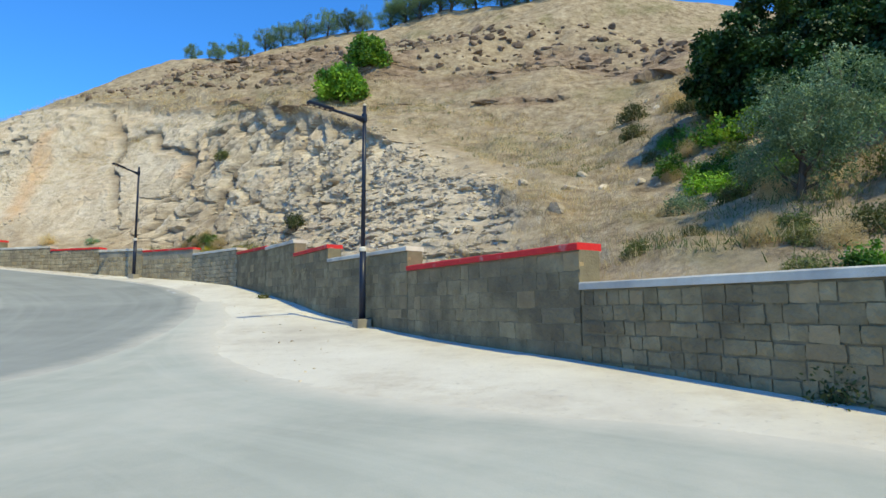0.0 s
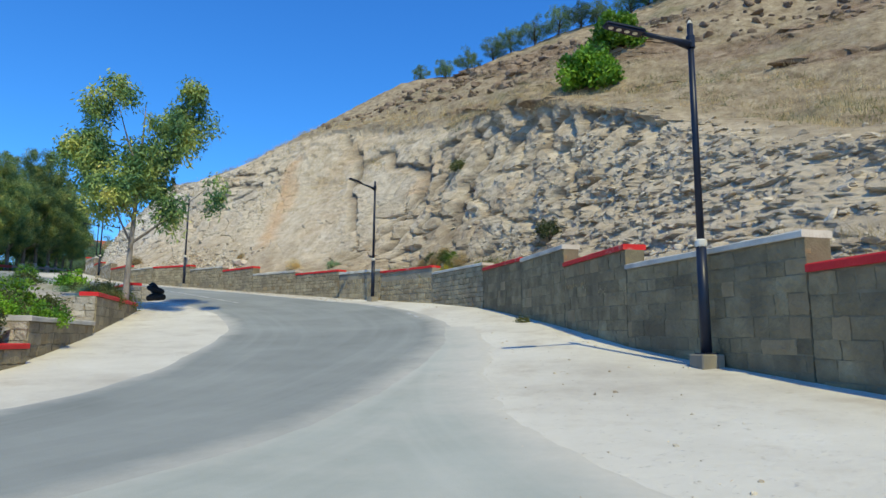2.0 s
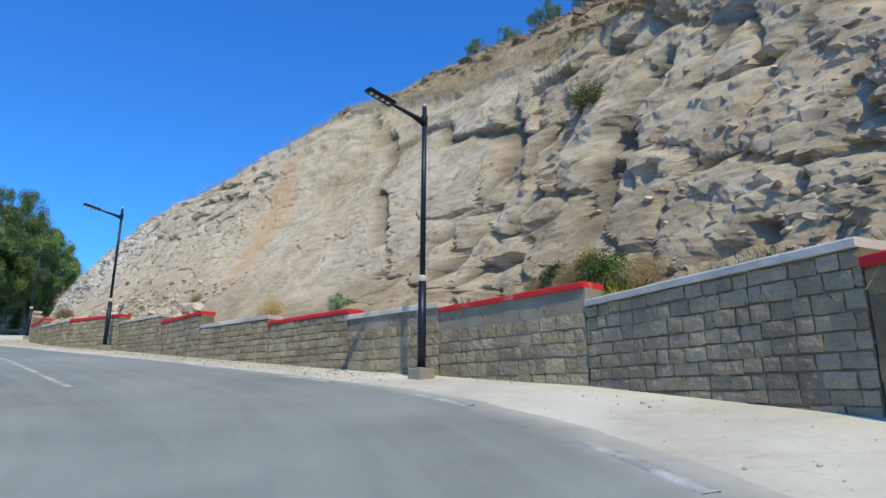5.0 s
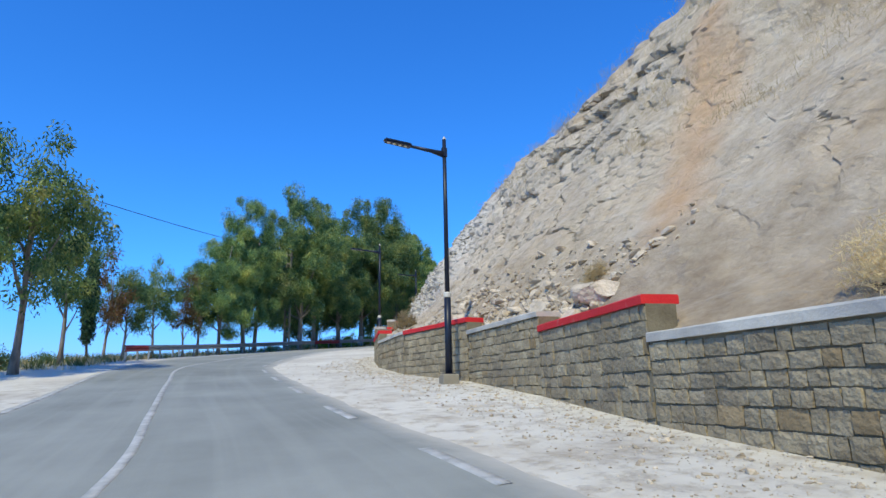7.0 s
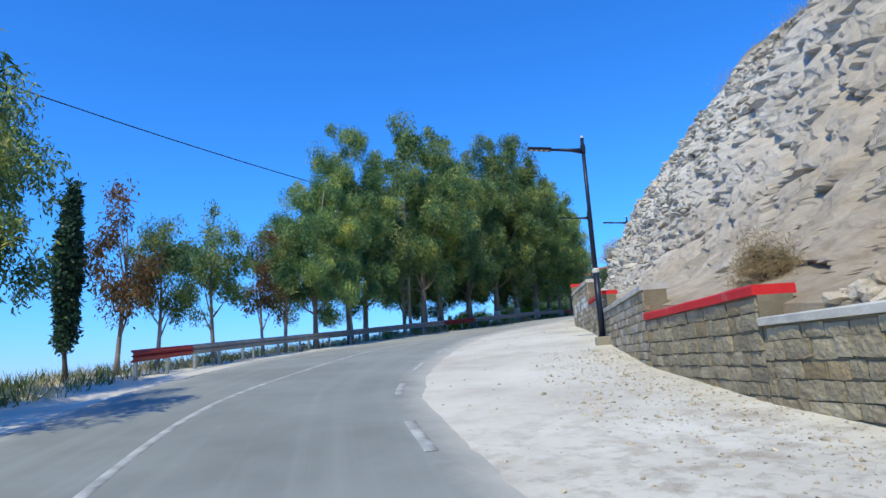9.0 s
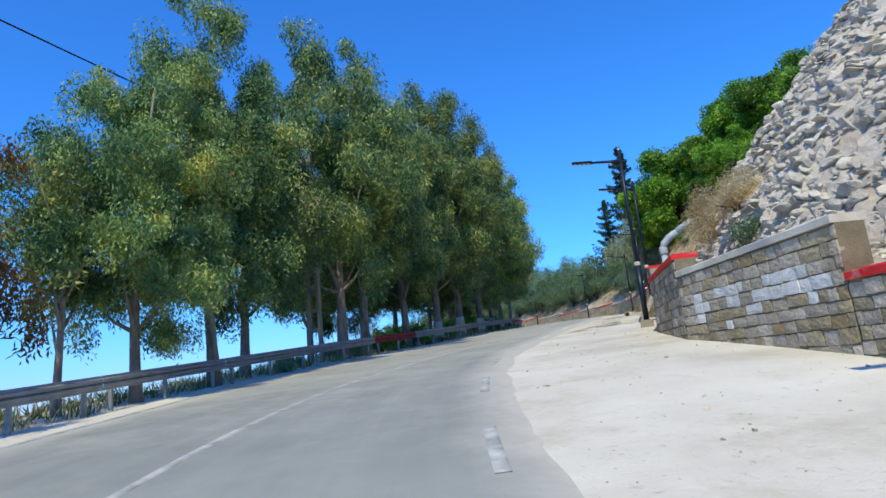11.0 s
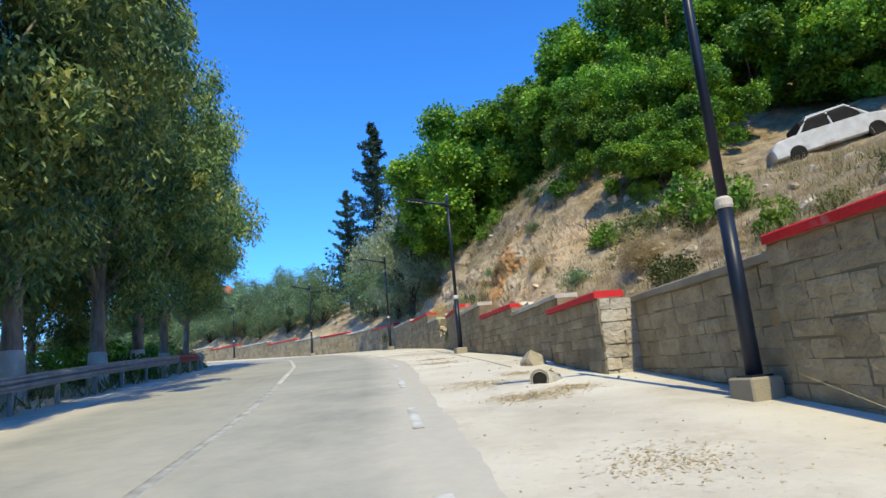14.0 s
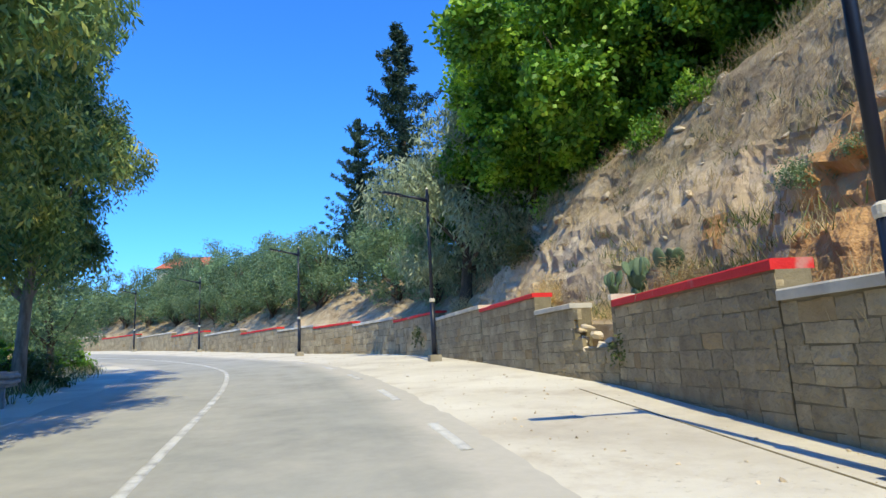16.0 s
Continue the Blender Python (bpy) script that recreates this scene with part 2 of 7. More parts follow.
    relief = math_node(n, l, "ADD", noise_node(n, l, pos, 3.4, 12, 0.75), math_node(n, l, "MULTIPLY", strata, 0.3))
    relief = math_node(n, l, "ADD", relief, math_node(n, l, "MULTIPLY", noise_node(n, l, pos, 11.0, 6, 0.75), 0.45))
    bump_node(n, l, b, relief, 0.8, 0.12)
    return m


def leaf_material(name, stops, through=0.3, tone=0.35):
    """Leaves that let some light through; each leaf has its own shade."""
    m, n, l, b = graph(name)
    geo = n.new("ShaderNodeNewGeometry")
    obj = n.new("ShaderNodeObjectInfo")
    patch = noise_node(n, l, geo.outputs["Position"], 0.9, 4)
    fac = math_node(n, l, "ADD", math_node(n, l, "MULTIPLY", geo.outputs["Random Per Island"], 0.22), math_node(n, l, "MULTIPLY", math_node(n, l, "SUBTRACT", patch, 0.28), 1.7), True)
    col = ramp_node(n, l, fac, stops)
    hs = n.new("ShaderNodeHueSaturation")
    mr = n.new("ShaderNodeMapRange")
    mr.inputs["To Min"].default_value, mr.inputs["To Max"].default_value = 1 - tone, 1 + tone
    l.new(obj.outputs["Random"], mr.inputs["Value"])
    l.new(mr.outputs[0], hs.inputs["Value"])
    l.new(col, hs.inputs["Color"])
    l.new(hs.outputs[0], b.inputs["Base Color"])
    b.inputs["Roughness"].default_value = 0.5
    b.inputs["Specular IOR Level"].default_value = 0.35
    tr = n.new("ShaderNodeBsdfTranslucent")
    l.new(hs.outputs[0], tr.inputs["Color"])
    mx = n.new("ShaderNodeMixShader")
    mx.inputs[0].default_value = through
    l.new(b.outputs[0], mx.inputs[1])
    l.new(tr.outputs[0], mx.inputs[2])
    l.new(mx.outputs[0], n["Material Output"].inputs["Surface"])
    return m


DUST = verge()
TARMAC = asphalt("worn_asphalt", (0.195, 0.206, 0.188), (0.258, 0.272, 0.25), (0.33, 0.345, 0.317), (0.56, 0.53, 0.46), 1.1, -0.25)
DUSTY = asphalt("dusty_asphalt", (0.30, 0.315, 0.275), (0.385, 0.40, 0.35), (0.475, 0.487, 0.43), (0.62, 0.585, 0.5), 1.5, 0.15)
HILL = hillside_material()
GRASS = material("dry_grass_slope", [(0.25, (0.10, 0.09, 0.045)), (0.5, (0.2, 0.165, 0.095)), (0.75, (0.32, 0.27, 0.18))], 0.5, 12, 0.95, 0.7, 7, second=((0.09, 0.11, 0.035), 0.25, 0.5, 0.7, 0.7))
FAR = material("far_fields", [(0.3, (0.2, 0.18, 0.1)), (0.6, (0.3, 0.26, 0.17))], 0.01, 6, 0.95, 0.0)
LINE = material("worn_road_paint", [(0.4, (0.30, 0.305, 0.285)), (0.55, (0.44, 0.44, 0.415)), (0.75, (0.6, 0.6, 0.57))], 3, 10, 0.75, 0.2, 50)
STONE = material("tan_limestone", [(0.3, (0.25, 0.2, 0.125)), (0.55, (0.375, 0.31, 0.195)), (0.8, (0.48, 0.41, 0.28))], 2.5, 9, 0.9, 0.7, 14, per_object=0.17, second=((0.2, 0.165, 0.115), 0.7, 0.5, 0.72, 0.6))
DARK_STONE = material("grey_brown_ashlar", [(0.3, (0.19, 0.145, 0.078)), (0.55, (0.29, 0.23, 0.128)), (0.8, (0.375, 0.31, 0.185))], 2.5, 9, 0.9, 0.6, 14, per_object=0.2, second=((0.13, 0.105, 0.066), 0.8, 0.46, 0.66, 0.65))
PALE_STONE = material("pale_sandstone", [(0.3, (0.30, 0.255, 0.19)), (0.55, (0.42, 0.37, 0.29)), (0.8, (0.52, 0.47, 0.39))], 2.5, 9, 0.9, 0.7, 14, per_object=0.2)
YELLOW_STONE = material("yellow_stone", [(0.3, (0.26, 0.19, 0.10)), (0.7, (0.36, 0.27, 0.15))], 3, 7, 0.9, 0.5, 20, per_object=0.2)
WASHED = material("whitewashed_stone", [(0.3, (0.5, 0.5, 0.47)), (0.7, (0.74, 0.74, 0.7))], 3, 7, 0.9, 0.5, 20, per_object=0.15)
MORTAR = material("grey_mortar", [(0.3, (0.15, 0.125, 0.08)), (0.7, (0.25, 0.215, 0.14))], 3, 7, 0.92, 0.4, 30)
CEMENT = material("grey_cement_render", [(0.3, (0.235, 0.205, 0.15)), (0.7, (0.36, 0.32, 0.24))], 1.2, 8, 0.9, 0.35, 35, second=((0.14, 0.135, 0.125), 0.9, 0.55, 0.75, 0.7))
RED = material("red_coping_paint", [(0.3, (0.56, 0.018, 0.02)), (0.7, (0.70, 0.03, 0.03))], 2, 6, 0.6, 0.25, 30, second=((0.48, 0.3, 0.26), 2.4, 0.62, 0.72, 0.7))
WHITE = material("whitewashed_coping", [(0.3, (0.49, 0.45, 0.37)), (0.7, (0.71, 0.67, 0.57))], 1.5, 7, 0.8, 0.3, 30, second=((0.34, 0.33, 0.31), 1.1, 0.48, 0.66, 0.8))
POLE = material("dark_blue_metal", [(0.3, (0.010, 0.015, 0.028)), (0.7, (0.016, 0.023, 0.042))], 3, 4, 0.38, 0.0)
GLASS_LED = material("led_lens", [(0.3, (0.6, 0.56, 0.4)), (0.7, (0.8, 0.76, 0.6))], 8, 2, 0.25, 0.0)
ROCK = material("loose_marl_rock", [(0.3, (0.38, 0.31, 0.22)), (0.55, (0.55, 0.465, 0.345)), (0.8, (0.67, 0.59, 0.46))], 1.8, 9, 0.95, 0.7, 12, island=0.3)
PALE_ROCK = material("pale_broken_limestone", [(0.3, (0.38, 0.335, 0.265)), (0.55, (0.55, 0.505, 0.42)), (0.8, (0.68, 0.635, 0.54))], 2.5, 8, 0.92, 0.6, 12, island=0.2)
BROWN_ROCK = material("brown_rock", [(0.3, (0.15, 0.105, 0.07)), (0.7, (0.33, 0.245, 0.175))], 1.8, 9, 0.95, 0.7, 12, island=0.3)
EARTH = material("orange_earth", [(0.3, (0.42, 0.22, 0.09)), (0.7, (0.58, 0.36, 0.17))], 2.2, 10, 0.95, 0.7, 9)
BARK = material("pale_bark", [(0.3, (0.14, 0.115, 0.09)), (0.7, (0.36, 0.32, 0.27))], 6, 6, 0.9, 0.5, 30, stretch=(1, 1, 0.25))
DARK_BARK = material("dark_bark", [(0.3, (0.05, 0.04, 0.03)), (0.7, (0.13, 0.105, 0.08))], 6, 6, 0.9, 0.5, 30, stretch=(1, 1, 0.25))
STEEL = material("galvanised_steel", [(0.3, (0.22, 0.235, 0.235)), (0.7, (0.36, 0.375, 0.375))], 3, 5, 0.55, 0.1, 40, metal=0.4, second=((0.3, 0.24, 0.18), 0.8, 0.6, 0.75, 0.5))
RED_STEEL = material("red_painted_rail", [(0.3, (0.26, 0.02, 0.02)), (0.7, (0.38, 0.04, 0.04))], 3, 5, 0.5, 0.1, 40)
PIPE = material("grey_plastic_pipe", [(0.3, (0.36, 0.4, 0.43)), (0.7, (0.46, 0.5, 0.53))], 2, 5, 0.45, 0.1, 30)
CREAM = material("scorched_white_paint", [(0.3, (0.5, 0.48, 0.44)), (0.7, (0.7, 0.69, 0.66))], 3, 6, 0.5, 0.2, 20, second=((0.2, 0.1, 0.06), 1.2, 0.58, 0.7, 0.8))
ROOF = material("red_roof_tiles", [(0.3, (0.42, 0.10, 0.05)), (0.7, (0.55, 0.17, 0.09))], 3, 5, 0.85, 0.4, 6)
# black of tyres and cable, and shade put as colour into openings
DARK = material("dark_void", [(0.3, (0.012, 0.011, 0.01)), (0.7, (0.03, 0.028, 0.025))], 3, 3, 0.95, 0.0)
EUC = leaf_material("eucalyptus_leaves", [(0.08, (0.016, 0.05, 0.024)), (0.34, (0.075, 0.17, 0.065)), (0.58, (0.22, 0.31, 0.09)), (0.8, (0.46, 0.47, 0.12)), (1.0, (0.62, 0.48, 0.18))], 0.16, 0.25)
EUC_BROWN = leaf_material("browned_leaves", [(0.05, (0.07, 0.055, 0.025)), (0.5, (0.2, 0.12, 0.045)), (0.9, (0.36, 0.18, 0.06))])
OLIVE = leaf_material("olive_leaves", [(0.05, (0.05, 0.11, 0.055)), (0.5, (0.16, 0.26, 0.125)), (0.9, (0.32, 0.42, 0.22))])
BROAD = leaf_material("broad_green_leaves", [(0.05, (0.02, 0.055, 0.012)), (0.4, (0.085, 0.22, 0.026)), (0.7, (0.26, 0.45, 0.04)), (0.95, (0.46, 0.57, 0.07))], 0.3, 0.35)
NEEDLE = leaf_material("dark_needles", [(0.05, (0.014, 0.035, 0.02)), (0.5, (0.032, 0.072, 0.04)), (0.9, (0.065, 0.115, 0.06))], 0.15)
SCRUB = leaf_material("green_scrub", [(0.05, (0.05, 0.07, 0.02)), (0.5, (0.11, 0.14, 0.04)), (0.9, (0.2, 0.2, 0.07))])
STRAW = leaf_material("dry_straw", [(0.05, (0.36, 0.27, 0.13)), (0.5, (0.58, 0.46, 0.25)), (0.9, (0.72, 0.61, 0.37))], 0.5)
FLOWER = leaf_material("yellow_flower_stems", [(0.05, (0.16, 0.2, 0.04)), (0.45, (0.45, 0.42, 0.05)), (0.8, (0.75, 0.58, 0.04))], 0.3)
FIG = leaf_material("dark_fig_leaves", [(0.08, (0.008, 0.026, 0.008)), (0.5, (0.025, 0.075, 0.016)), (0.9, (0.08, 0.17, 0.03))], 0.12, 0.2)
CACTUS = material("cactus_pads", [(0.3, (0.06, 0.11, 0.06)), (0.7, (0.13, 0.19, 0.11))], 3, 5, 0.6, 0.3, 30)
GARDEN = material("grey_garden_earth", [(0.3, (0.24, 0.21, 0.165)), (0.5, (0.38, 0.345, 0.28)), (0.75, (0.5, 0.47, 0.4))], 0.8, 10, 0.95, 0.6, 8, second=((0.16, 0.18, 0.08), 0.5, 0.52, 0.7, 0.5))
# aerial haze is put into the far hills' pale grey colour
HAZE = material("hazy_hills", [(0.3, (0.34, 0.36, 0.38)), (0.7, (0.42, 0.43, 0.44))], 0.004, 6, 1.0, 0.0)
LITTER = leaf_material("dry_leaf_litter", [(0.05, (0.52, 0.40, 0.21)), (0.5, (0.68, 0.55, 0.33)), (0.9, (0.8, 0.68, 0.46))], 0.1)
FRESH_LINE = material("white_road_paint", [(0.35, (0.34, 0.34, 0.32)), (0.5, (0.54, 0.54, 0.51)), (0.75, (0.72, 0.72, 0.69))], 3, 10, 0.75, 0.2, 50)
WILLOW = leaf_material("pale_willow_leaves", [(0.05, (0.14, 0.19, 0.12)), (0.5, (0.34, 0.41, 0.25)), (0.9, (0.56, 0.62, 0.4))], 0.35, 0.15)
SOIL = material("brown_rubbly_soil", [(0.3, (0.32, 0.255, 0.175)), (0.5, (0.47, 0.395, 0.29)), (0.75, (0.6, 0.53, 0.42))], 2.2, 12, 0.95, 1.0, 9, second=((0.55, 0.5, 0.42), 0.9, 0.45, 0.7, 0.7))

from mathutils import kdtree


# ---- mesh helpers ----
def mesh_object(name, verts, faces, mats, parent=None, label="", smooth=False, index=None):
    me = bpy.data.meshes.new(name)
    me.from_pydata([tuple(v) for v in verts], [], [tuple(f) for f in faces])
    for m in mats if isinstance(mats, (list, tuple)) else [mats]:
        me.materials.append(m)
    if index is not None:
        me.polygons.foreach_set("material_index", index)
    if smooth:
        me.polygons.foreach_set("use_smooth", [True] * len(me.polygons))
    me.update()
    ob = new(name, me)
    if parent is not None:
        ob.parent = parent
    if label:
        tagged(ob, label)
    return ob


def part(name, bm, mat, parent=None, label="", smooth=False):
    me = bpy.data.meshes.new(name)
    bmesh.ops.recalc_face_normals(bm, faces=bm.faces)
    if smooth:
        for f in bm.faces:
            f.smooth = True
    bm.to_mesh(me)
    bm.free()
    for m in mat if isinstance(mat, (list, tuple)) else [mat]:
        me.materials.append(m)
    ob = new(name, me)
    if parent is not None:
        ob.parent = parent
    if label:
        tagged(ob, label)
    return ob


def spline(points, step):
    """Catmull-Rom curve through the points, resampled at even steps."""
    p = np.array(points, float)
    p = np.vstack([2 * p[0] - p[1], p, 2 * p[-1] - p[-2]])
    out = []
    for i in range(1, len(p) - 2):
        for u in np.linspace(0, 1, 24, endpoint=False):
            a, b, c, d = p[i - 1], p[i], p[i + 1], p[i + 2]
            out.append(0.5 * (2 * b + (c - a) * u + (2 * a - 5 * b + 4 * c - d) * u ** 2 + (3 * b - a - 3 * c + d) * u ** 3))
    out.append(p[-2])
    out = np.array(out)
    s = np.r_[0, np.cumsum(np.linalg.norm(np.diff(out, axis=0), axis=1))]
    k = np.linspace(0, s[-1], max(2, int(s[-1] / step) + 1))
    return np.stack([np.interp(k, s, out[:, j]) for j in range(out.shape[1])], 1)


# ---- the lie of the land: heights along the road and along the foot of the wall ----
HEIGHTS_ROAD = [(-0.3, 0, 0.05), (-2.1, 3.7, 0.12), (-5.2, 9.65, 0.42), (-9, 17, 1.08), (-13, 24.3, 2.01), (-18.5, 29.4, 3.03), (-26, 33.2, 4.03), (-33.9, 35.9, 4.85),
                (-43, 39.3, 5.68), (-51.6, 42.7, 6.5), (-58, 47.5, 7.41), (-63.8, 53.1, 8.2), (-69.1, 60.1, 9.05), (-74.5, 67.7, 9.97), (-79.9, 75.1, 10.88)]
HEIGHTS_FOOT = [(4.5, 5.5, 0.45), (1.9, 10, 0.76), (-1.07, 15.2, 1.0), (-5.5, 22.5, 1.95), (-9.5, 28.7, 2.85), (-16.3, 34, 3.54), (-23, 36.9, 4.12), (-30.7, 40.2, 4.83),
                (-38.6, 42.2, 5.55), (-46.4, 45.8, 6.4), (-58.8, 53.7, 8.1), (-64.1, 60.1, 8.86), (-69, 67, 9.82), (-79.1, 81.1, 11.18), (-90.2, 94.4, 12.37), (-103, 102.8, 13.1),
                (-53.8, 34.8, 6.6), (-73.8, 54.6, 9.0)]
CTRL = np.array(HEIGHTS_ROAD + HEIGHTS_FOOT, float)


def plate(r):
    return np.where(r > 0, r * r * np.log(np.maximum(r, 1e-9)), 0)


_n = len(CTRL)
_k = plate(np.linalg.norm(CTRL[:, None, :2] - CTRL[None, :, :2], axis=2)) + np.eye(_n) * 15
_p = np.c_[np.ones(_n), CTRL[:, :2]]
_w = np.linalg.solve(np.block([[_k, _p], [_p.T, np.zeros((3, 3))]]), np.r_[CTRL[:, 2], 0, 0, 0])


def lie(x, y):
    """Height of the road bed and its verges at x, y (arrays or numbers)."""
    x, y = np.asarray(x, float), np.asarray(y, float)
    r = np.hypot(x[..., None] - CTRL[:, 0], y[..., None] - CTRL[:, 1])
    return plate(r) @ _w[:_n] + _w[_n] + _w[_n + 1] * x + _w[_n + 2] * y


# ---- lines of the plan ----
EDGE_RIGHT = [(-15, -6), (-9.5, 2), (-7.3, 7.8), (-6.6, 11.5), (-7.0, 15.6), (-7.9, 20.2), (-9.6, 24.5), (-13.4, 29.5), (-18, 32.6), (-25, 35.2), (-32.6, 37.1), (-42.8, 40.1), (-48.5, 42.2),
              (-55, 46.2), (-61.5, 51.7), (-65.6, 56.5), (-70, 63), (-75, 70.8), (-79.5, 77.6), (-86, 85.5), (-93, 92.6), (-101, 98.6), (-112, 104.6), (-125, 110), (-140, 114.5), (-152, 116.2), (-166, 116)]
EDGE_LEFT = [(-18, -1.5), (-12.6, 6), (-11.2, 10.5), (-11.7, 14), (-13.1, 17), (-15, 20.6), (-17, 23.3), (-20.6, 26.3), (-28, 29.4), (-37.5, 32.4), (-48.7, 35.8), (-59.9, 41), (-65.2, 45),
             (-68.4, 48.2), (-72.3, 53.6), (-76, 59.6), (-80, 66), (-84.3, 72.2), (-88.8, 78.6), (-92.6, 83), (-99, 89.4), (-108.5, 96), (-125, 103), (-140, 107.5), (-152, 109.2), (-166, 109)]
WALL_LINE = [(12, -7), (8.2, -1.0), (4.6, 5.3), (1.93, 9.96), (-1.07, 15.18), (-3.7, 19.2), (-5.5, 22.55), (-7.35, 25.6), (-9.5, 28.7), (-12.8, 32.0), (-16.3, 34.05), (-19.3, 35.3), (-23.0, 36.9), (-27.0, 38.4), (-30.7, 40.2),
             (-34.6, 41.6), (-38.6, 42.3), (-42.6, 43.8), (-46.5, 45.9), (-52.0, 49.72), (-55.0, 51.8), (-59.1, 54.4), (-61.8, 57.3), (-64.2, 61.0), (-66.4, 64.8), (-68.9, 67.8), (-71.1, 71.4), (-73.1, 73.7), (-75.5, 77.2),
             (-77.7, 79.95), (-79.9, 83.0), (-82.55, 87.1), (-85.0, 89.8), (-87.9, 93.1), (-91.5, 97.0), (-95.5, 100.4), (-99.5, 102.8), (-103.5, 104.6), (-108, 106.6), (-114, 109.5), (-121, 112.6), (-128, 115.2), (-136, 117.8), (-144, 119.6), (-153, 120.4), (-163, 120)]


def drape(pts, up):
    return np.c_[pts, lie(pts[:, 0], pts[:, 1]) + up]


def ribbon(name, a, b, rows, mat, up, parent=None, ragged=0.0, label=""):
    """A strip between two curves of equally many points, draped on the land; UV holds metres in from the nearer edge and metres along."""
    n = len(a)
    width = np.linalg.norm(b - a, axis=1)
    along = np.r_[0, np.cumsum(np.linalg.norm(np.diff(a, axis=0), axis=1))]
    us = np.r_[0, 0.05, np.linspace(0.05, 0.95, rows - 1)[1:-1], 0.95, 1]
    verts, faces, uv = [], [], []
    jig = np.zeros((2, n))
    if ragged:
        for k in range(2):
            jig[k] = [ragged * (noise.noise(Vector((s * 0.55, k * 9.0, 0))) + 0.7 * noise.noise(Vector((s * 2.3, k * 7.0, 3)))) for s in along]
    for u in us:
        p = a * (1 - u) + b * u
        way = (b - a) / width[:, None]
        p = p + way * ((jig[0] * (1 - u) ** 6 + jig[1] * u ** 6)[:, None])
        verts += list(drape(p, up if 0 < u < 1 else up - 0.028))
        uv += list(zip(np.minimum(u, 1 - u) * width, along))
    for k in range(len(us) - 1):
        for i in range(n - 1):
            faces.append((k * n + i, k * n + i + 1, (k + 1) * n + i + 1, (k + 1) * n + i))
    ob = mesh_object(name, verts, faces, mat, parent, label, smooth=True)
    layer = ob.data.uv_layers.new(name="across")
    idx = np.zeros(len(ob.data.loops), int)
    ob.data.loops.foreach_get("vertex_index", idx)
    layer.data.foreach_set("uv", np.array(uv)[idx].ravel())
    return ob


def resample(curve, n):
    s = np.r_[0, np.cumsum(np.linalg.norm(np.diff(curve, axis=0), axis=1))]
    k = np.linspace(0, s[-1], n)
    return np.stack([np.interp(k, s, curve[:, j]) for j in range(curve.shape[1])], 1)


edge_r = spline(EDGE_RIGHT, 0.3)
edge_l = spline(EDGE_LEFT, 0.3)
edge_l = resample(edge_l, len(edge_r))
spine = (edge_r + edge_l) / 2


def side(x, y):
    """Distance from the road's middle line, positive to the right, and the index along it."""
    best = np.full(np.shape(x), 1e9)
    sgn, idx = np.zeros(np.shape(x)), np.zeros(np.shape(x), int)
    t = np.gradient(spine, axis=0)
    for i in range(0, len(spine), 3):
        dx, dy = x - spine[i, 0], y - spine[i, 1]
        d = np.hypot(dx, dy)
        near = d < best
        best = np.where(near, d, best)
        sgn = np.where(near, np.sign(dx * t[i, 1] - dy * t[i, 0]), sgn)
        idx = np.where(near, i, idx)
    return best * np.where(sgn == 0, 1, sgn), idx


# ---- ground sheet ----
def axis_lines(lo, hi, fine_lo, fine_hi, fine):
    core = np.arange(fine_lo, fine_hi + 0.01, fine)
    left, right, d = [], [], fine
    x = fine_lo
    while x > lo:
        d *= 1.35
        x -= d
        left.append(x)
    x, d = fine_hi, fine
    while x < hi:
        d *= 1.35
        x += d
        right.append(x)
    return np.r_[left[::-1], core, right]


gx, gy = axis_lines(-4000, 4000, -150, 20, 1.0), axis_lines(-4000, 4000, -22, 130, 1.0)
X, Y = np.meshgrid(gx, gy)
D, I = side(X, Y)
flat = lie(X, Y)
away = np.maximum(np.abs(D) - 14, 0)
near_z = lie(spine[I, 0], spine[I, 1])
Z = np.where(away > 0, near_z + (flat - near_z) * np.exp(-away / 8), flat)
started = np.clip((I - 150) / 50, 0, 1)          # the drop beside the road begins after the bend
edge = 8.5 + 4.5 * (1 - started)
fall = np.maximum(-D - edge, 0)
Z = Z - started * np.where(D < 0, np.minimum(fall * 0.62, 70), 0)
Z = np.where(np.hypot(X + 50, Y - 40) > 260, np.minimum(Z, -30 - 0.0 * X), Z)
verts = np.c_[X.ravel(), Y.ravel(), Z.ravel()]
nx = len(gx)
faces = [(j * nx + i, j * nx + i + 1, (j + 1) * nx + i + 1, (j + 1) * nx + i) for j in range(len(gy) - 1) for i in range(nx - 1)]
ground = mesh_object("ground", verts, faces, [DUST, GRASS, FAR], smooth=True)
mid = (X[:-1, :-1] + X[1:, 1:]) / 2, (Y[:-1, :-1] + Y[1:, 1:]) / 2
Dm, Im = side(*mid)
mat_i = np.where(np.abs(Dm) < 14, 0, 1)
mat_i = np.where((Dm < -7.2 - 4 * (Im < 165)), 1, mat_i)
mat_i = np.where(np.hypot(mid[0] + 50, mid[1] - 40) > 240, 2, mat_i)
ground.data.polygons.foreach_set("material_index", mat_i.ravel().astype(int))
tagged(ground, "pale dusty earth verges falling to dry grass", "ground", kind="structure")

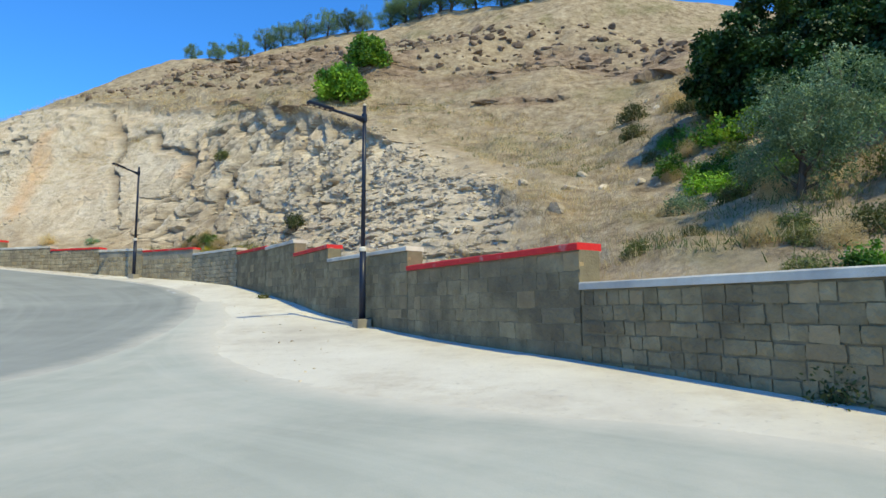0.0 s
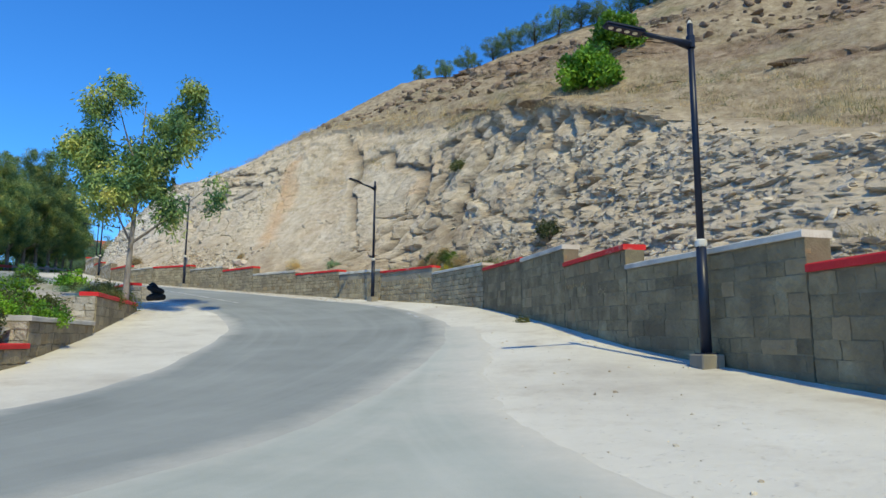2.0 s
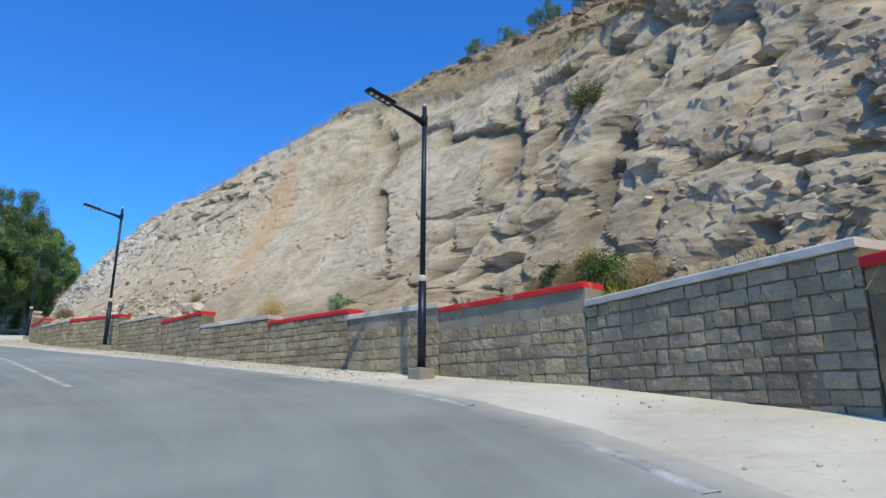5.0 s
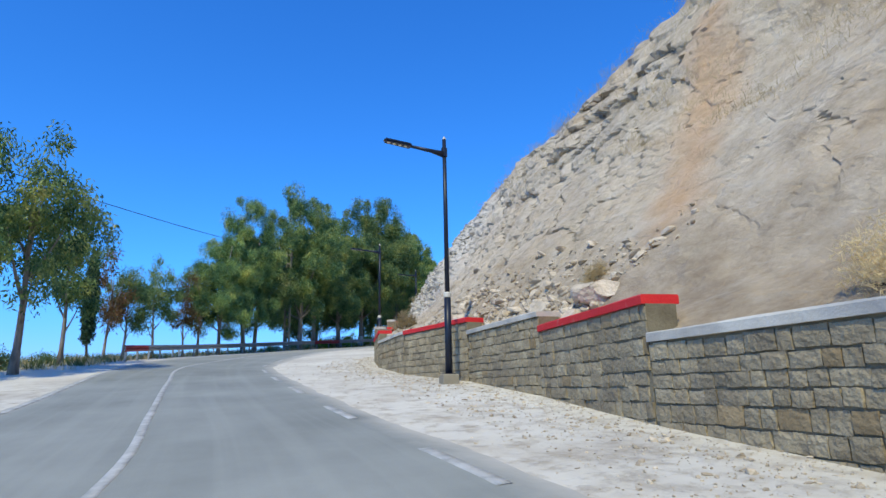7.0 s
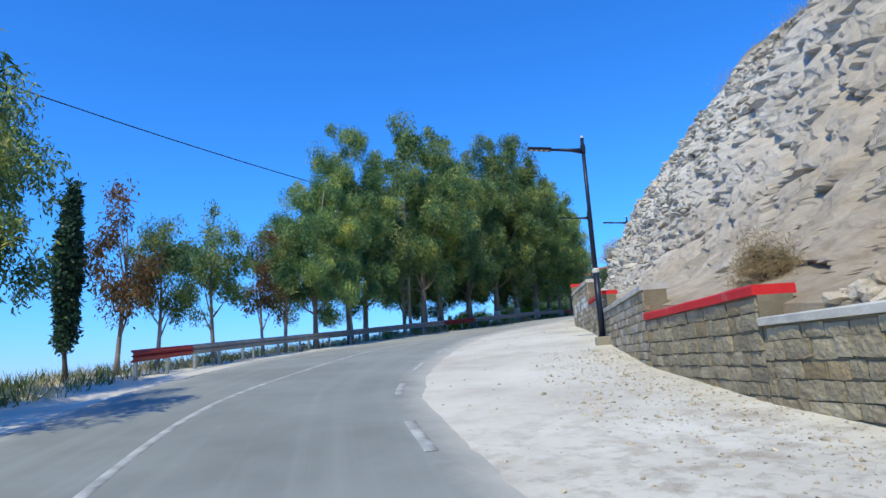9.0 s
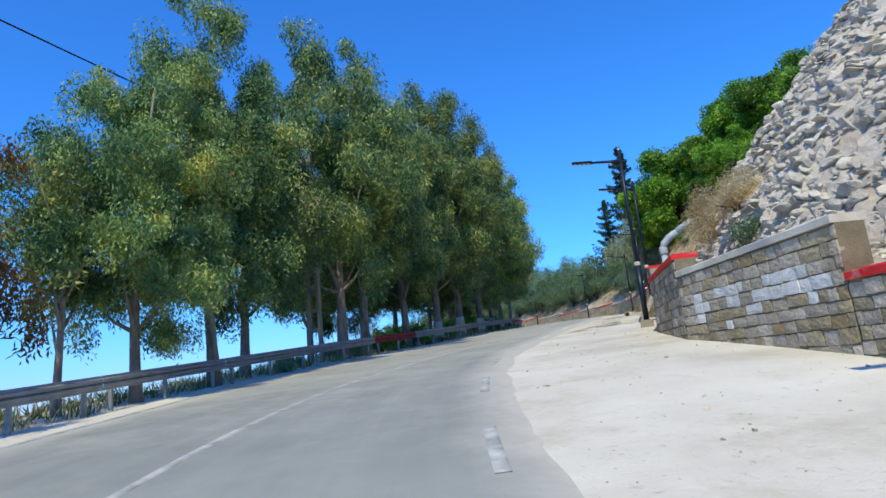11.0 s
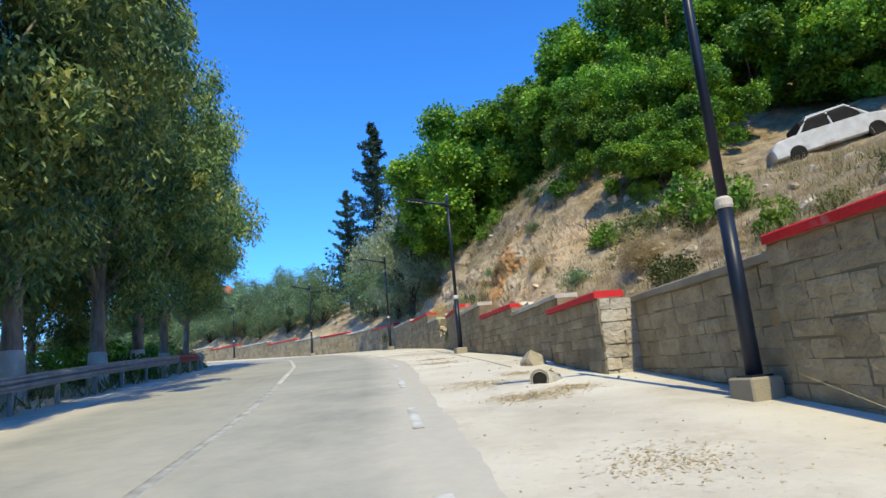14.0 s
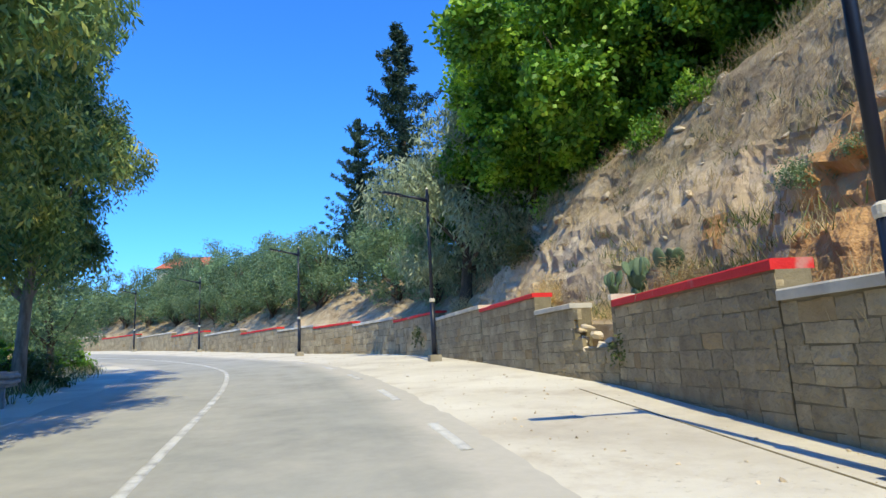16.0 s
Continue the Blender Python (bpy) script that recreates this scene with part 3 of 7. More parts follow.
road = ribbon("road", edge_r, edge_l, 12, TARMAC, 0.03, ragged=0.12)
tagged(road, "worn grey two-lane asphalt road climbing uphill", "road", kind="structure")
side_b = spline([(11, -8), (7.5, -2), (4.6, 3.6), (2.6, 5.6), (0.4, 6.8), (-1.7, 8.6), (-3.6, 11), (-4.9, 13.4), (-5.8, 16), (-6.6, 19), (-8.2, 23.2)], 0.3)
side_a = resample(spline([(-16.5, -5.5), (-11, 2.2), (-8.6, 7.9), (-7.9, 11.5), (-8.3, 15.6), (-9.2, 20.2), (-10.2, 23.4)], 0.3), len(side_b))
apron = ribbon("side_road", side_b, side_a, 16, DUSTY, 0.018, ragged=0.3)
tagged(apron, "dust-covered asphalt apron of a side road", "road", kind="structure")


def marking(name, curve, width, up=0.036, mat=None):
    t = np.gradient(curve, axis=0)
    n = np.c_[t[:, 1], -t[:, 0]] / np.linalg.norm(t, axis=1)[:, None]
    ob = ribbon(name, curve + n * width / 2, curve - n * width / 2, 4, mat or LINE, up)
    return ob


def offset(curve, d):
    """The curve moved d metres to its right."""
    t = np.gradient(curve, axis=0)
    n = np.c_[t[:, 1], -t[:, 0]] / np.linalg.norm(t, axis=1)[:, None]
    return curve + n * d


middle = spline([(-21, 29.2), (-28.3, 32.5), (-33.3, 34.0), (-41, 36.1), (-49.3, 38.7), (-57.8, 43.8), (-63.6, 48.9), (-68, 54.6), (-72.6, 61.8), (-77.5, 69.2), (-82.4, 75.8), (-85.9, 80), (-91.9, 86.7), (-98, 92.3), (-107, 98.3), (-118, 103.4), (-135, 108.6)], 0.3)
tagged(marking("centre_line", middle[middle[:, 0] > -79], 0.13), "worn faded centre line on asphalt", "road marking", kind="structure")
tagged(marking("centre_line", middle[middle[:, 0] < -78.9], 0.13, mat=FRESH_LINE), "white solid centre line on asphalt", "road marking", kind="structure")
left_mark = edge_l[(edge_l[:, 0] < -36) & (edge_l[:, 0] > -74)]
tagged(marking("edge_line", offset(left_mark, 0.22), 0.14), "worn white edge line beside dusty verge", "road marking", kind="structure")
dash_curve = offset(edge_r, -0.42)
run = np.r_[0, np.cumsum(np.linalg.norm(np.diff(dash_curve, axis=0), axis=1))]
k0 = int(np.argmax(dash_curve[:, 0] < -14))
phase = run[int(np.argmin(np.hypot(dash_curve[:, 0] + 65.5, dash_curve[:, 1] - 55.9)))] - 0.9
for k in range(-14, 14):
    s0 = phase + 4.5 * k
    if s0 < run[k0] or s0 + 2 > run[-1]:
        continue
    q = np.linspace(s0, s0 + 1.8, 7)
    piece = np.stack([np.interp(q, run, dash_curve[:, j]) for j in (0, 1)], 1)
    tagged(marking("edge_dash", piece, 0.15, mat=FRESH_LINE if piece[0, 0] < -64 else LINE), "worn white dash of the edge line", "road marking", "edge dashes", "structure")

for a_, b_ in (((-83.2, 86.6), (-74.2, 73.3)),):
    tagged(marking("paving_joint", spline([a_, ((a_[0] + b_[0]) / 2 - 0.15, (a_[1] + b_[1]) / 2 + 0.1), b_], 0.4), 0.022, 0.01, MORTAR), "thin dark joint in the pale concrete verge", "joint", kind="structure")

foot_line = spline([(-17.6, 34.2), (-23.0, 36.5), (-27.0, 38.0), (-30.7, 39.75), (-34.6, 41.15), (-38.6, 41.85), (-42.6, 43.3), (-46.5, 45.4), (-50.4, 48.2)], 0.25)


# ---- hillside behind the wall ----
FAR_LINE = [(70, -5), (62, 15), (50, 38), (36, 52), (22, 63), (10, 71), (0, 76), (-8, 80), (-16, 84), (-24, 88), (-31, 91), (-37, 95), (-42, 100), (-46, 106), (-50, 113), (-55, 121), (-62, 130), (-74, 140), (-92, 150), (-112, 158), (-130, 162), (-150, 164)]
# wall x, height and depth of the cut face, height 3.5 m behind its edge, height of the ridge and its distance, hollowness of the face
CUT = np.array([
    (-164, 3, 4, 4.5, 9, 36, 0.85),
    (-136, 3, 4, 4.5, 9, 36, 0.85),
    (-103, 3.4, 4, 4.6, 8, 30, 0.85),
    (-94, 4.0, 4.2, 5.6, 11, 27, 0.85),
    (-88, 5.6, 3.8, 7.4, 13, 26, 0.8),
    (-82, 6.9, 3.7, 9.0, 15, 26, 0.75),
    (-79, 6.2, 4.4, 8.2, 15, 26, 0.8),
    (-76, 4.6, 5.8, 6.4, 13, 28, 0.85),
    (-72, 3.9, 5.2, 5.2, 11.5, 29, 0.85),
    (-69, 3.4, 4.6, 4.4, 10.5, 30, 0.85),
    (-66.6, 3.6, 4.4, 4.6, 10, 32, 0.85),
    (-64, 6.6, 4.7, 7.2, 10, 34, 0.85),
    (-59, 9.4, 7.7, 10.2, 19.1, 30, 0.76),
    (-51, 9.4, 7.6, 10.8, 19.7, 26.3, 1.36),
    (-46.5, 8, 7.8, 11.2, 19.3, 24.2, 1.47),
    (-42, 7.2, 8.3, 11.5, 18.6, 26, 1.3),
    (-38.6, 7.1, 8.7, 12.2, 20, 27.7, 1.09),
    (-35, 7.3, 9.4, 12.4, 21.2, 29.7, 0.98),
    (-31, 8.1, 9.8, 13, 22.6, 32, 1.09),
    (-27, 9.1, 10.1, 12.4, 22.4, 32.7, 1.57),
    (-23, 10.6, 9.6, 12.9, 22.6, 33.5, 1.8),
    (-19, 11.6, 8.6, 13.2, 21.4, 34.7, 1.6),
    (-15, 10.4, 7.5, 11.2, 19.2, 37.3, 1.39),
    (-11, 8.5, 6.8, 9.2, 19, 40, 1.1),
    (-7.4, 5.9, 6.1, 6.3, 20.1, 42.4, 0.97),
    (-4, 4.2, 5.2, 4.7, 23.4, 44.1, 0.93),
    (-1, 2.8, 4, 3.8, 26.2, 44.5, 0.9),
    (3, 1.7, 2.9, 3.3, 33, 44.9, 0.87),
    (12, 0.7, 2.2, 2.9, 39, 46, 0.84),
], float)
# wall x, height where bare rock gives way to grass, ruggedness of the face
FACE = np.array([(12, 0.0, 0.3), (0, 1.5, 0.5), (-1.6, 2.7, 0.55), (-4.4, 4.6, 0.6), (-8, 6.7, 0.6), (-11, 8.3, 0.65), (-14, 9.4, 0.65), (-18, 10.4, 0.5), (-21, 10.7, 0.4), (-26, 10.9, 0.3), (-31, 11.6, 0.22), (-40, 12.6, 0.25), (-48, 12.4, 0.5), (-54, 10.5, 1.0), (-60, 8.2, 1.1), (-64, 6.8, 1.1),
                 (-66.5, 3.0, 0.6), (-69, 1.6, 0.4), (-75, 1.8, 0.4), (-77.5, 4.4, 0.8), (-84, 4.2, 0.8), (-92, 2.8, 0.6), (-103, 2.2, 0.5), (-136, 1.5, 0.4)], float)[::-1]


def cut_at(x):
    return [np.interp(x, CUT[:, 0], CUT[:, k]) for k in (1, 2, 3, 4, 5, 6)]


def rough(p, size, seed=0.0):
    return noise.noise(Vector((p[0] / size + seed, p[1] / size - seed, p[2] / size)))


def hash01(ix, iy, iz, seed=0):
    """A repeatable number from 0 to 1 for whole-number cells (arrays)."""
    h = (ix.astype(np.int64) * 374761393 + iy.astype(np.int64) * 668265263 + iz.astype(np.int64) * 2147483647 + seed * 974711) & 0xFFFFFFFF
    h = ((h ^ (h >> 13)) * 1274126177) & 0xFFFFFFFF
    h = ((h ^ (h >> 16)) * 2246822519) & 0xFFFFFFFF
    return ((h ^ (h >> 15)) & 0xFFFFFF) / float(0xFFFFFF)


def swell(P, size, seed=0):
    """Smooth noise from -1 to 1 over an array of places."""
    q = P / size
    i = np.floor(q).astype(np.int64)
    f = q - i
    f = f * f * f * (f * (f * 6 - 15) + 10)
    out = np.zeros(len(P))
    for dx in (0, 1):
        for dy in (0, 1):
            for dz in (0, 1):
                w = (f[:, 0] if dx else 1 - f[:, 0]) * (f[:, 1] if dy else 1 - f[:, 1]) * (f[:, 2] if dz else 1 - f[:, 2])
                out += w * hash01(i[:, 0] + dx, i[:, 1] + dy, i[:, 2] + dz, seed)
    return (out - 0.5) * 2


def grainy(P, size, octaves, seed=0, keep=0.55):
    out, amp, total = np.zeros(len(P)), 1.0, 0.0
    for k in range(octaves):
        out += amp * swell(P, size / 2 ** k, seed + 17 * k)
        total += amp
        amp *= keep
    return out / total * 1.5


def cells(P, size, seed=0):
    """Nearest and second distance to scattered cell centres, and a number for the nearest cell."""
    q = P / size
    i = np.floor(q).astype(np.int64)
    d1, d2, who = np.full(len(P), 9.0), np.full(len(P), 9.0), np.zeros(len(P))
    for dx in (-1, 0, 1):
        for dy in (-1, 0, 1):
            for dz in (-1, 0, 1):
                c = i + np.array([dx, dy, dz])
                hx, hy, hz = (hash01(c[:, 0], c[:, 1], c[:, 2], seed + k) for k in (1, 2, 3))
                d = np.sqrt((c[:, 0] + hx - q[:, 0]) ** 2 + (c[:, 1] + hy - q[:, 1]) ** 2 + (c[:, 2] + hz - q[:, 2]) ** 2)
                near = d < d1
                d2 = np.where(near, d1, np.minimum(d2, d))
                who = np.where(near, hash01(c[:, 0], c[:, 1], c[:, 2], seed + 9), who)
                d1 = np.where(near, d, d1)
    return d1, d2, who


def bedded(along, level, thick, block, seed):
    """Broken beds: each block of each bed stands out by its own amount, -0.5 to 0.5."""
    bed = np.floor(level / thick)
    zero = np.zeros_like(bed)
    span = block * (0.5 + hash01(bed, zero, zero, seed))
    piece = np.floor(along / span + 7 * hash01(bed, zero, zero, seed + 1))
    return hash01(bed, piece, zero, seed + 2) - 0.5 + 0.6 * (hash01(bed, zero, zero, seed + 3) - 0.5)


def stepped(x, *knots):
    return np.interp(x, [k[0] for k in knots], [k[1] for k in knots])


reach = np.r_[0.3, 0.36, 0.6, 0.85, 1.1, 1.25, np.arange(1.4, 9.9, 0.08), np.arange(10, 13.5, 0.2), np.arange(13.8, 33, 0.4), 34, 36, 38.5, 42.5, 47, 53, 60]
whole_curve = spline(WALL_LINE, 0.125)
whole_far = resample(spline(FAR_LINE, 0.5), len(whole_curve))
pick_ = (whole_curve[:, 0] > -92) | (np.arange(len(whole_curve)) % 2 == 0)
pick_ &= (whole_curve[:, 0] > -92) | (np.arange(len(whole_curve)) % 4 == 0)
hill_curve, hill_far = whole_curve[pick_], whole_far[pick_]
hill_run = np.r_[0, np.cumsum(np.linalg.norm(np.diff(hill_curve, axis=0), axis=1))]
foot_z = lie(hill_curve[:, 0], hill_curve[:, 1])
CRACK_LINES = [[(-25.6, 48.2, 16.8), (-24.2, 45.9, 14.7), (-22.6, 42.9, 11.2), (-21.3, 40.4, 8.6)],
               [(-23.7, 45.4, 13.9), (-22.0, 45.0, 14.6), (-20.8, 44.5, 14.5), (-19.2, 42.3, 12.7), (-18.0, 41.7, 12.7), (-16.5, 40.0, 11.4)],
               [(-42.5, 51.8, 15.8), (-36.9, 49.6, 15.5), (-30.4, 47.0, 14.5)], [(-38.3, 49.4, 14.6), (-33.7, 47.5, 13.7), (-31.0, 46.6, 13.6)],
               [(-36.9, 47.7, 12.6), (-35.3, 47.4, 12.8), (-32.8, 47.1, 13.5)], [(-16.9, 41.8, 13.9), (-16.5, 40.0, 11.2), (-16.1, 38.2, 9.0)],
               [(-38.0, 46.2, 10.0), (-37.2, 45.6, 9.2), (-36.8, 45.4, 8.9)],
               [(-12.0, 37.3, 11.4), (-12.3, 37.1, 10.6), (-12.8, 36.7, 9.8), (-13.1, 36.6, 9.0), (-13.2, 36.0, 7.9), (-13.4, 35.4, 7.0)], [(-14.6, 39.4, 11.9), (-14.9, 38.9, 11.0), (-15.1, 38.6, 10.5)]]
VEIN_LINE = [(-30.0, 47.2, 15.3), (-29.9, 46.4, 13.6), (-29.2, 44.0, 10.0), (-28.9, 42.5, 8.3)]
JOINT_COLUMNS = [-10.9, -12.8, -14.8, -16.9, -18.6, -20.3, -21.9, -23.6]

# the shape without its relief
cols, rows_ = len(hill_curve), len(reach)
way = (hill_far - hill_curve) / np.linalg.norm(hill_far - hill_curve, axis=1)[:, None]
WX = np.repeat(hill_curve[:, 0], rows_)
DD = np.tile(reach, cols)
RUN = np.repeat(hill_run, rows_)
WAY = np.repeat(way, rows_, axis=0)
CH, CD, MH, RH, RD, BU = cut_at(WX)
FH, RUG = (np.interp(WX, FACE[:, 0], FACE[:, k]) for k in (1, 2))
up_cut = 1.4 + (CH - 1.4) * np.clip((DD - 1.4) / (CD - 1.4), 0, 1) ** BU
up_hill = np.where(DD < CD + 3.5, CH + (MH - CH) * (DD - CD) / 3.5, MH + (RH - MH) * np.clip((DD - CD - 3.5) / (RD - CD - 3.5), 0, 1))
beyond = RH + 2.5 * (1 - np.exp(-np.clip(DD - RD, 0, None) / 8)) - 0.1 * (DD - RD)
HH = np.where(DD < 0.33, -0.5, np.where(DD < 1.4, np.where((WX > -66.6) & (WX < -63.9), 0.55, 1.0) + 0.28 * DD, np.where(DD < CD, up_cut, np.where(DD < RD, up_hill, beyond))))
P = np.c_[np.repeat(hill_curve, rows_, axis=0) + WAY * DD[:, None], np.repeat(foot_z, rows_) + HH]

# what the surface is: bare rock, soil, brown outcrop
ROCKY = np.clip((FH - HH) / 0.7 + 0.45 * grainy(P, 2.2, 3, 5) + 0.5, 0, 1)
ON = np.clip((DD - 0.5) / 1.5, 0, 1)
level = P[:, 2] + 0.045 * P[:, 0] + 0.35 * swell(P, 5.0, 21) + 0.10 * grainy(P, 0.9, 2, 22)
along = RUN + 0.30 * grainy(P, 1.0, 2, 23)
thin = bedded(along, level, 0.17, 0.55, 31)
mid_bed = bedded(along, level, 0.42, 0.95, 41)
thick_bed = bedded(along, level + 0.2 * swell(P, 2.0, 24), 1.05, 1.7, 51)
f1, f2, who = cells(np.c_[P[:, 0], P[:, 1], P[:, 2] * 1.5] + 0.25 * np.c_[swell(P, 0.8, 61), swell(P, 0.8, 62), swell(P, 0.8, 63)], 0.52, 71)
shard = np.minimum(f2 - f1, 0.4)
g1, g2, whose = cells(np.c_[P[:, 0], P[:, 1], P[:, 2] * 0.55] + 0.5 * np.c_[swell(P, 1.3, 64), swell(P, 1.3, 65), swell(P, 1.3, 66)], 1.75, 81)
split_ = g2 - g1
flaky_ = stepped(WX, (-15, 0), (-10, 0.75), (-3, 1.0), (1, 0.55), (4, 0.0))
massive = stepped(WX, (-60, 0), (-53, 0.6), (-45, 0.6), (-39, 0.2), (-34, 0), (-28, 0), (-25, 0.5), (-22, 1.0), (-15, 1.0), (-11, 0.8), (-7, 0.3), (-5, 0))
smooth_ = stepped(WX, (-50, 0), (-44, 1), (-28.5, 1), (-25, 0.35), (-21, 0))
ragged_ = stepped(WX, (-68, 0), (-65, 1.0), (-55, 1.0), (-51, 0.45), (-46, 0.18), (-36, 0))
clay = stepped(WX, (-120, 0.3), (-94, 0.45), (-84, 0.8), (-77.5, 0.8), (-76, 0.3), (-66, 0.3), (-65, 0))
lip = np.exp(-((HH - FH - 0.25) / 0.4) ** 2) * stepped(WX, (-50, 0), (-45, 0.7), (-3, 1), (0, 0))
hollow_under = np.exp(-((HH - FH + 0.55) / 0.45) ** 2) * stepped(WX, (-50, 0), (-45, 0.7), (-3, 1), (0, 0))
top_beds = np.clip((HH / np.maximum(FH, 0.1) - 0.62) / 0.2, 0, 1)
band_at = stepped(WX, (-50, 15.5), (-42, 17.0), (-34, 16.6), (-27, 15.4), (-20, 14.4), (-12, 13.4), (-6, 12.6), (4, 13))
BAND = np.clip(1.35 - np.abs(HH - band_at - 0.9 * swell(P, 7, 91)) / 1.5, 0, 1) * np.clip(0.85 + 1.5 * swell(P, 3.6, 92), 0, 1) * stepped(WX, (-48, 0), (-40, 1), (8, 1), (13, 0.3)) * (1 - ROCKY)
LEDGE = np.clip(1 - np.abs(HH - band_at + 3.2 - 0.8 * swell(P, 5, 94)) / 0.5, 0, 1) * np.clip(2.2 * swell(P, 3.0, 95), 0, 1) * stepped(WX, (-40, 0), (-34, 1), (4, 1), (10, 0)) * (1 - ROCKY)
BAND = np.maximum(BAND, LEDGE)
debris = np.clip(1.0 - (HH - 1.2) / (1.6 + 2.6 * (swell(P, 3.4, 93) + 0.5)), 0, 1) * stepped(WX, (-45, 0.5), (-30, 0.8), (-20, 1), (-12, 0.9), (-7, 0.3), (0, 0.4))
ROCKY = ROCKY * (1 - 0.55 * debris * np.clip(0.6 + grainy(P, 1.1, 3, 94), 0, 1))

face_push = flaky_ * (0.55 + 0.45 * np.clip(1 - (HH - 3.0) / 3.5, 0, 1)) * (0.24 * thin + 0.20 * mid_bed + 0.14 * thick_bed + 0.26 * (shard - 0.2) + 0.12 * grainy(P, 0.5, 3, 90))
face_push += massive * (0.5 * (whose - 0.5) + 0.45 * np.minimum(split_, 0.35) - 0.14 - 0.7 * np.clip(1 - split_ / 0.09, 0, 1) + 0.05 * mid_bed + 0.05 * thin + 0.22 * (shard - 0.2) + 0.14 * grainy(P, 0.6, 3, 95))
face_push += smooth_ * (0.05 * grainy(P, 0.7, 4, 96) + top_beds * (0.20 * mid_bed + 0.12 * thin) + (1 - top_beds) * 0.04 * thin + 0.12 * np.clip(swell(P, 3.5, 97) - 0.1, 0, 1) * (shard * 3 - 0.5) - 0.12 * np.clip(1 - split_ / 0.035, 0, 1) * np.clip(2 * swell(P, 3.0, 98), 0, 1))
face_push += ragged_ * (0.20 * (who - 0.5) + 0.30 * (shard - 0.2) + 0.12 * mid_bed + 0.12 * thin + 0.3 * swell(P, 2.0, 99))
face_push += clay * (0.30 * (whose - 0.5) * (clay > 0.4) + 0.12 * mid_bed + 0.08 * thin + 0.14 * (shard - 0.2) + 0.4 * swell(P, 1.8, 101) + 0.2 * grainy(P, 0.6, 4, 102))
CRACK, VEIN = np.zeros(len(P)), np.zeros(len(P))


def nearness(Q, line, width):
    """1 on the line, 0 at width from it, with a wavering course."""
    best = np.full(len(Q), 99.0)
    flat_ = np.array([[-0.938, 0.0], [0.347, 0.0], [0.0, 1.0]])          # along the face, and up
    W = (Q + 0.3 * np.c_[swell(Q, 0.9, 4), swell(Q, 0.9, 8), swell(Q, 0.9, 12)]) @ flat_
    Q = Q @ flat_
    for a, b in zip(line, line[1:]):
        a, b = np.array(a) @ flat_, np.array(b) @ flat_
        ab = b - a
        u = np.clip((Q - a) @ ab / (ab @ ab), 0, 1)
        best = np.minimum(best, np.linalg.norm(W - a - u[:, None] * ab, axis=1))
    return np.clip(1 - best / width, 0, 1)


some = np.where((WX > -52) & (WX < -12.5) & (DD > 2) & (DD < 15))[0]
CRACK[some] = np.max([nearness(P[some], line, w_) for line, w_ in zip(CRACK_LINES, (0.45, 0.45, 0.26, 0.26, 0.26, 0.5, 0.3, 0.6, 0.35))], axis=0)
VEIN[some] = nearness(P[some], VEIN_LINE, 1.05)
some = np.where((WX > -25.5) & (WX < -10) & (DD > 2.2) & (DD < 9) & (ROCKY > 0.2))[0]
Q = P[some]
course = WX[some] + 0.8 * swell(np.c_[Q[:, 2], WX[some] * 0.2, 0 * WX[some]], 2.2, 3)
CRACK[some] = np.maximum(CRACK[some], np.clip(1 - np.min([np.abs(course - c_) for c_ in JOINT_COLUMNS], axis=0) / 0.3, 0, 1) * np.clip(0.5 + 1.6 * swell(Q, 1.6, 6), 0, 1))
VEIN = np.maximum(VEIN, np.clip(0.3 + 0.8 * swell(P, 2.4, 13), 0, 0.8) * np.clip(clay, 0, 1) * (WX > -92))
VEIN = np.maximum(VEIN, 0.6 * np.exp(-((WX + 23.8) / 0.8) ** 2) * np.clip(0.3 + swell(P, 1.6, 14), 0, 1) * (HH > 6))

earth = 0.20 * grainy(P, 1.1, 4, 111) + 0.16 * np.clip(mid_bed, -0.2, 0.4) * np.clip(swell(P, 3.0, 112) + 0.2, 0, 1)
PUSH = ON * (ROCKY * face_push * (1 - 0.4 * debris) + (1 - ROCKY) * earth + 0.35 * swell(P, 6.0, 113) + 0.28 * ROCKY * swell(P, 3.1, 114) * np.maximum(RUG, 0.3)
             + 0.22 * lip - 0.16 * hollow_under + BAND * (1.1 * thick_bed + 0.8 * mid_bed + 0.4 * thin + 0.8 * (shard - 0.1))) - 0.55 * CRACK
shelf = 1.2 * np.exp(-((P[:, 0] + 66.3) ** 2 + (P[:, 1] - 80.0) ** 2) / 14.0)          # where the wreck lies
LIFT = -shelf + ON * (0.5 * swell(P, 5.0, 115) + 0.22 * swell(P, 1.3, 116)) * (1 - 0.7 * ROCKY)
hill_v = np.c_[P[:, :2] - WAY * PUSH[:, None], P[:, 2] + LIFT].tolist()
hill_rock = np.maximum(ROCKY, 0).tolist()
m = len(reach)
hf = [(c * m + r, (c + 1) * m + r, (c + 1) * m + r + 1, c * m + r + 1) for c in range(len(hill_curve) - 1) for r in range(m - 1)]
first_ = np.array(hill_v)[np.array([f[0] for f in hf])]
waver = 0.9 * grainy(first_, 0.8, 2, 121)
patch = ((np.linalg.norm(first_ - (-78.7, 84.5, 14.0), axis=1) + waver < 1.8) | (np.linalg.norm(first_ - (-81.6, 86.8, 14.2), axis=1) + waver < 0.9)).astype(int).tolist()
hill = mesh_object("hillside", hill_v, hf, [HILL, EARTH], smooth=False, index=patch)
rock_layer = hill.data.attributes.new("bare", "FLOAT", "POINT")
rock_layer.data.foreach_set("value", hill_rock)
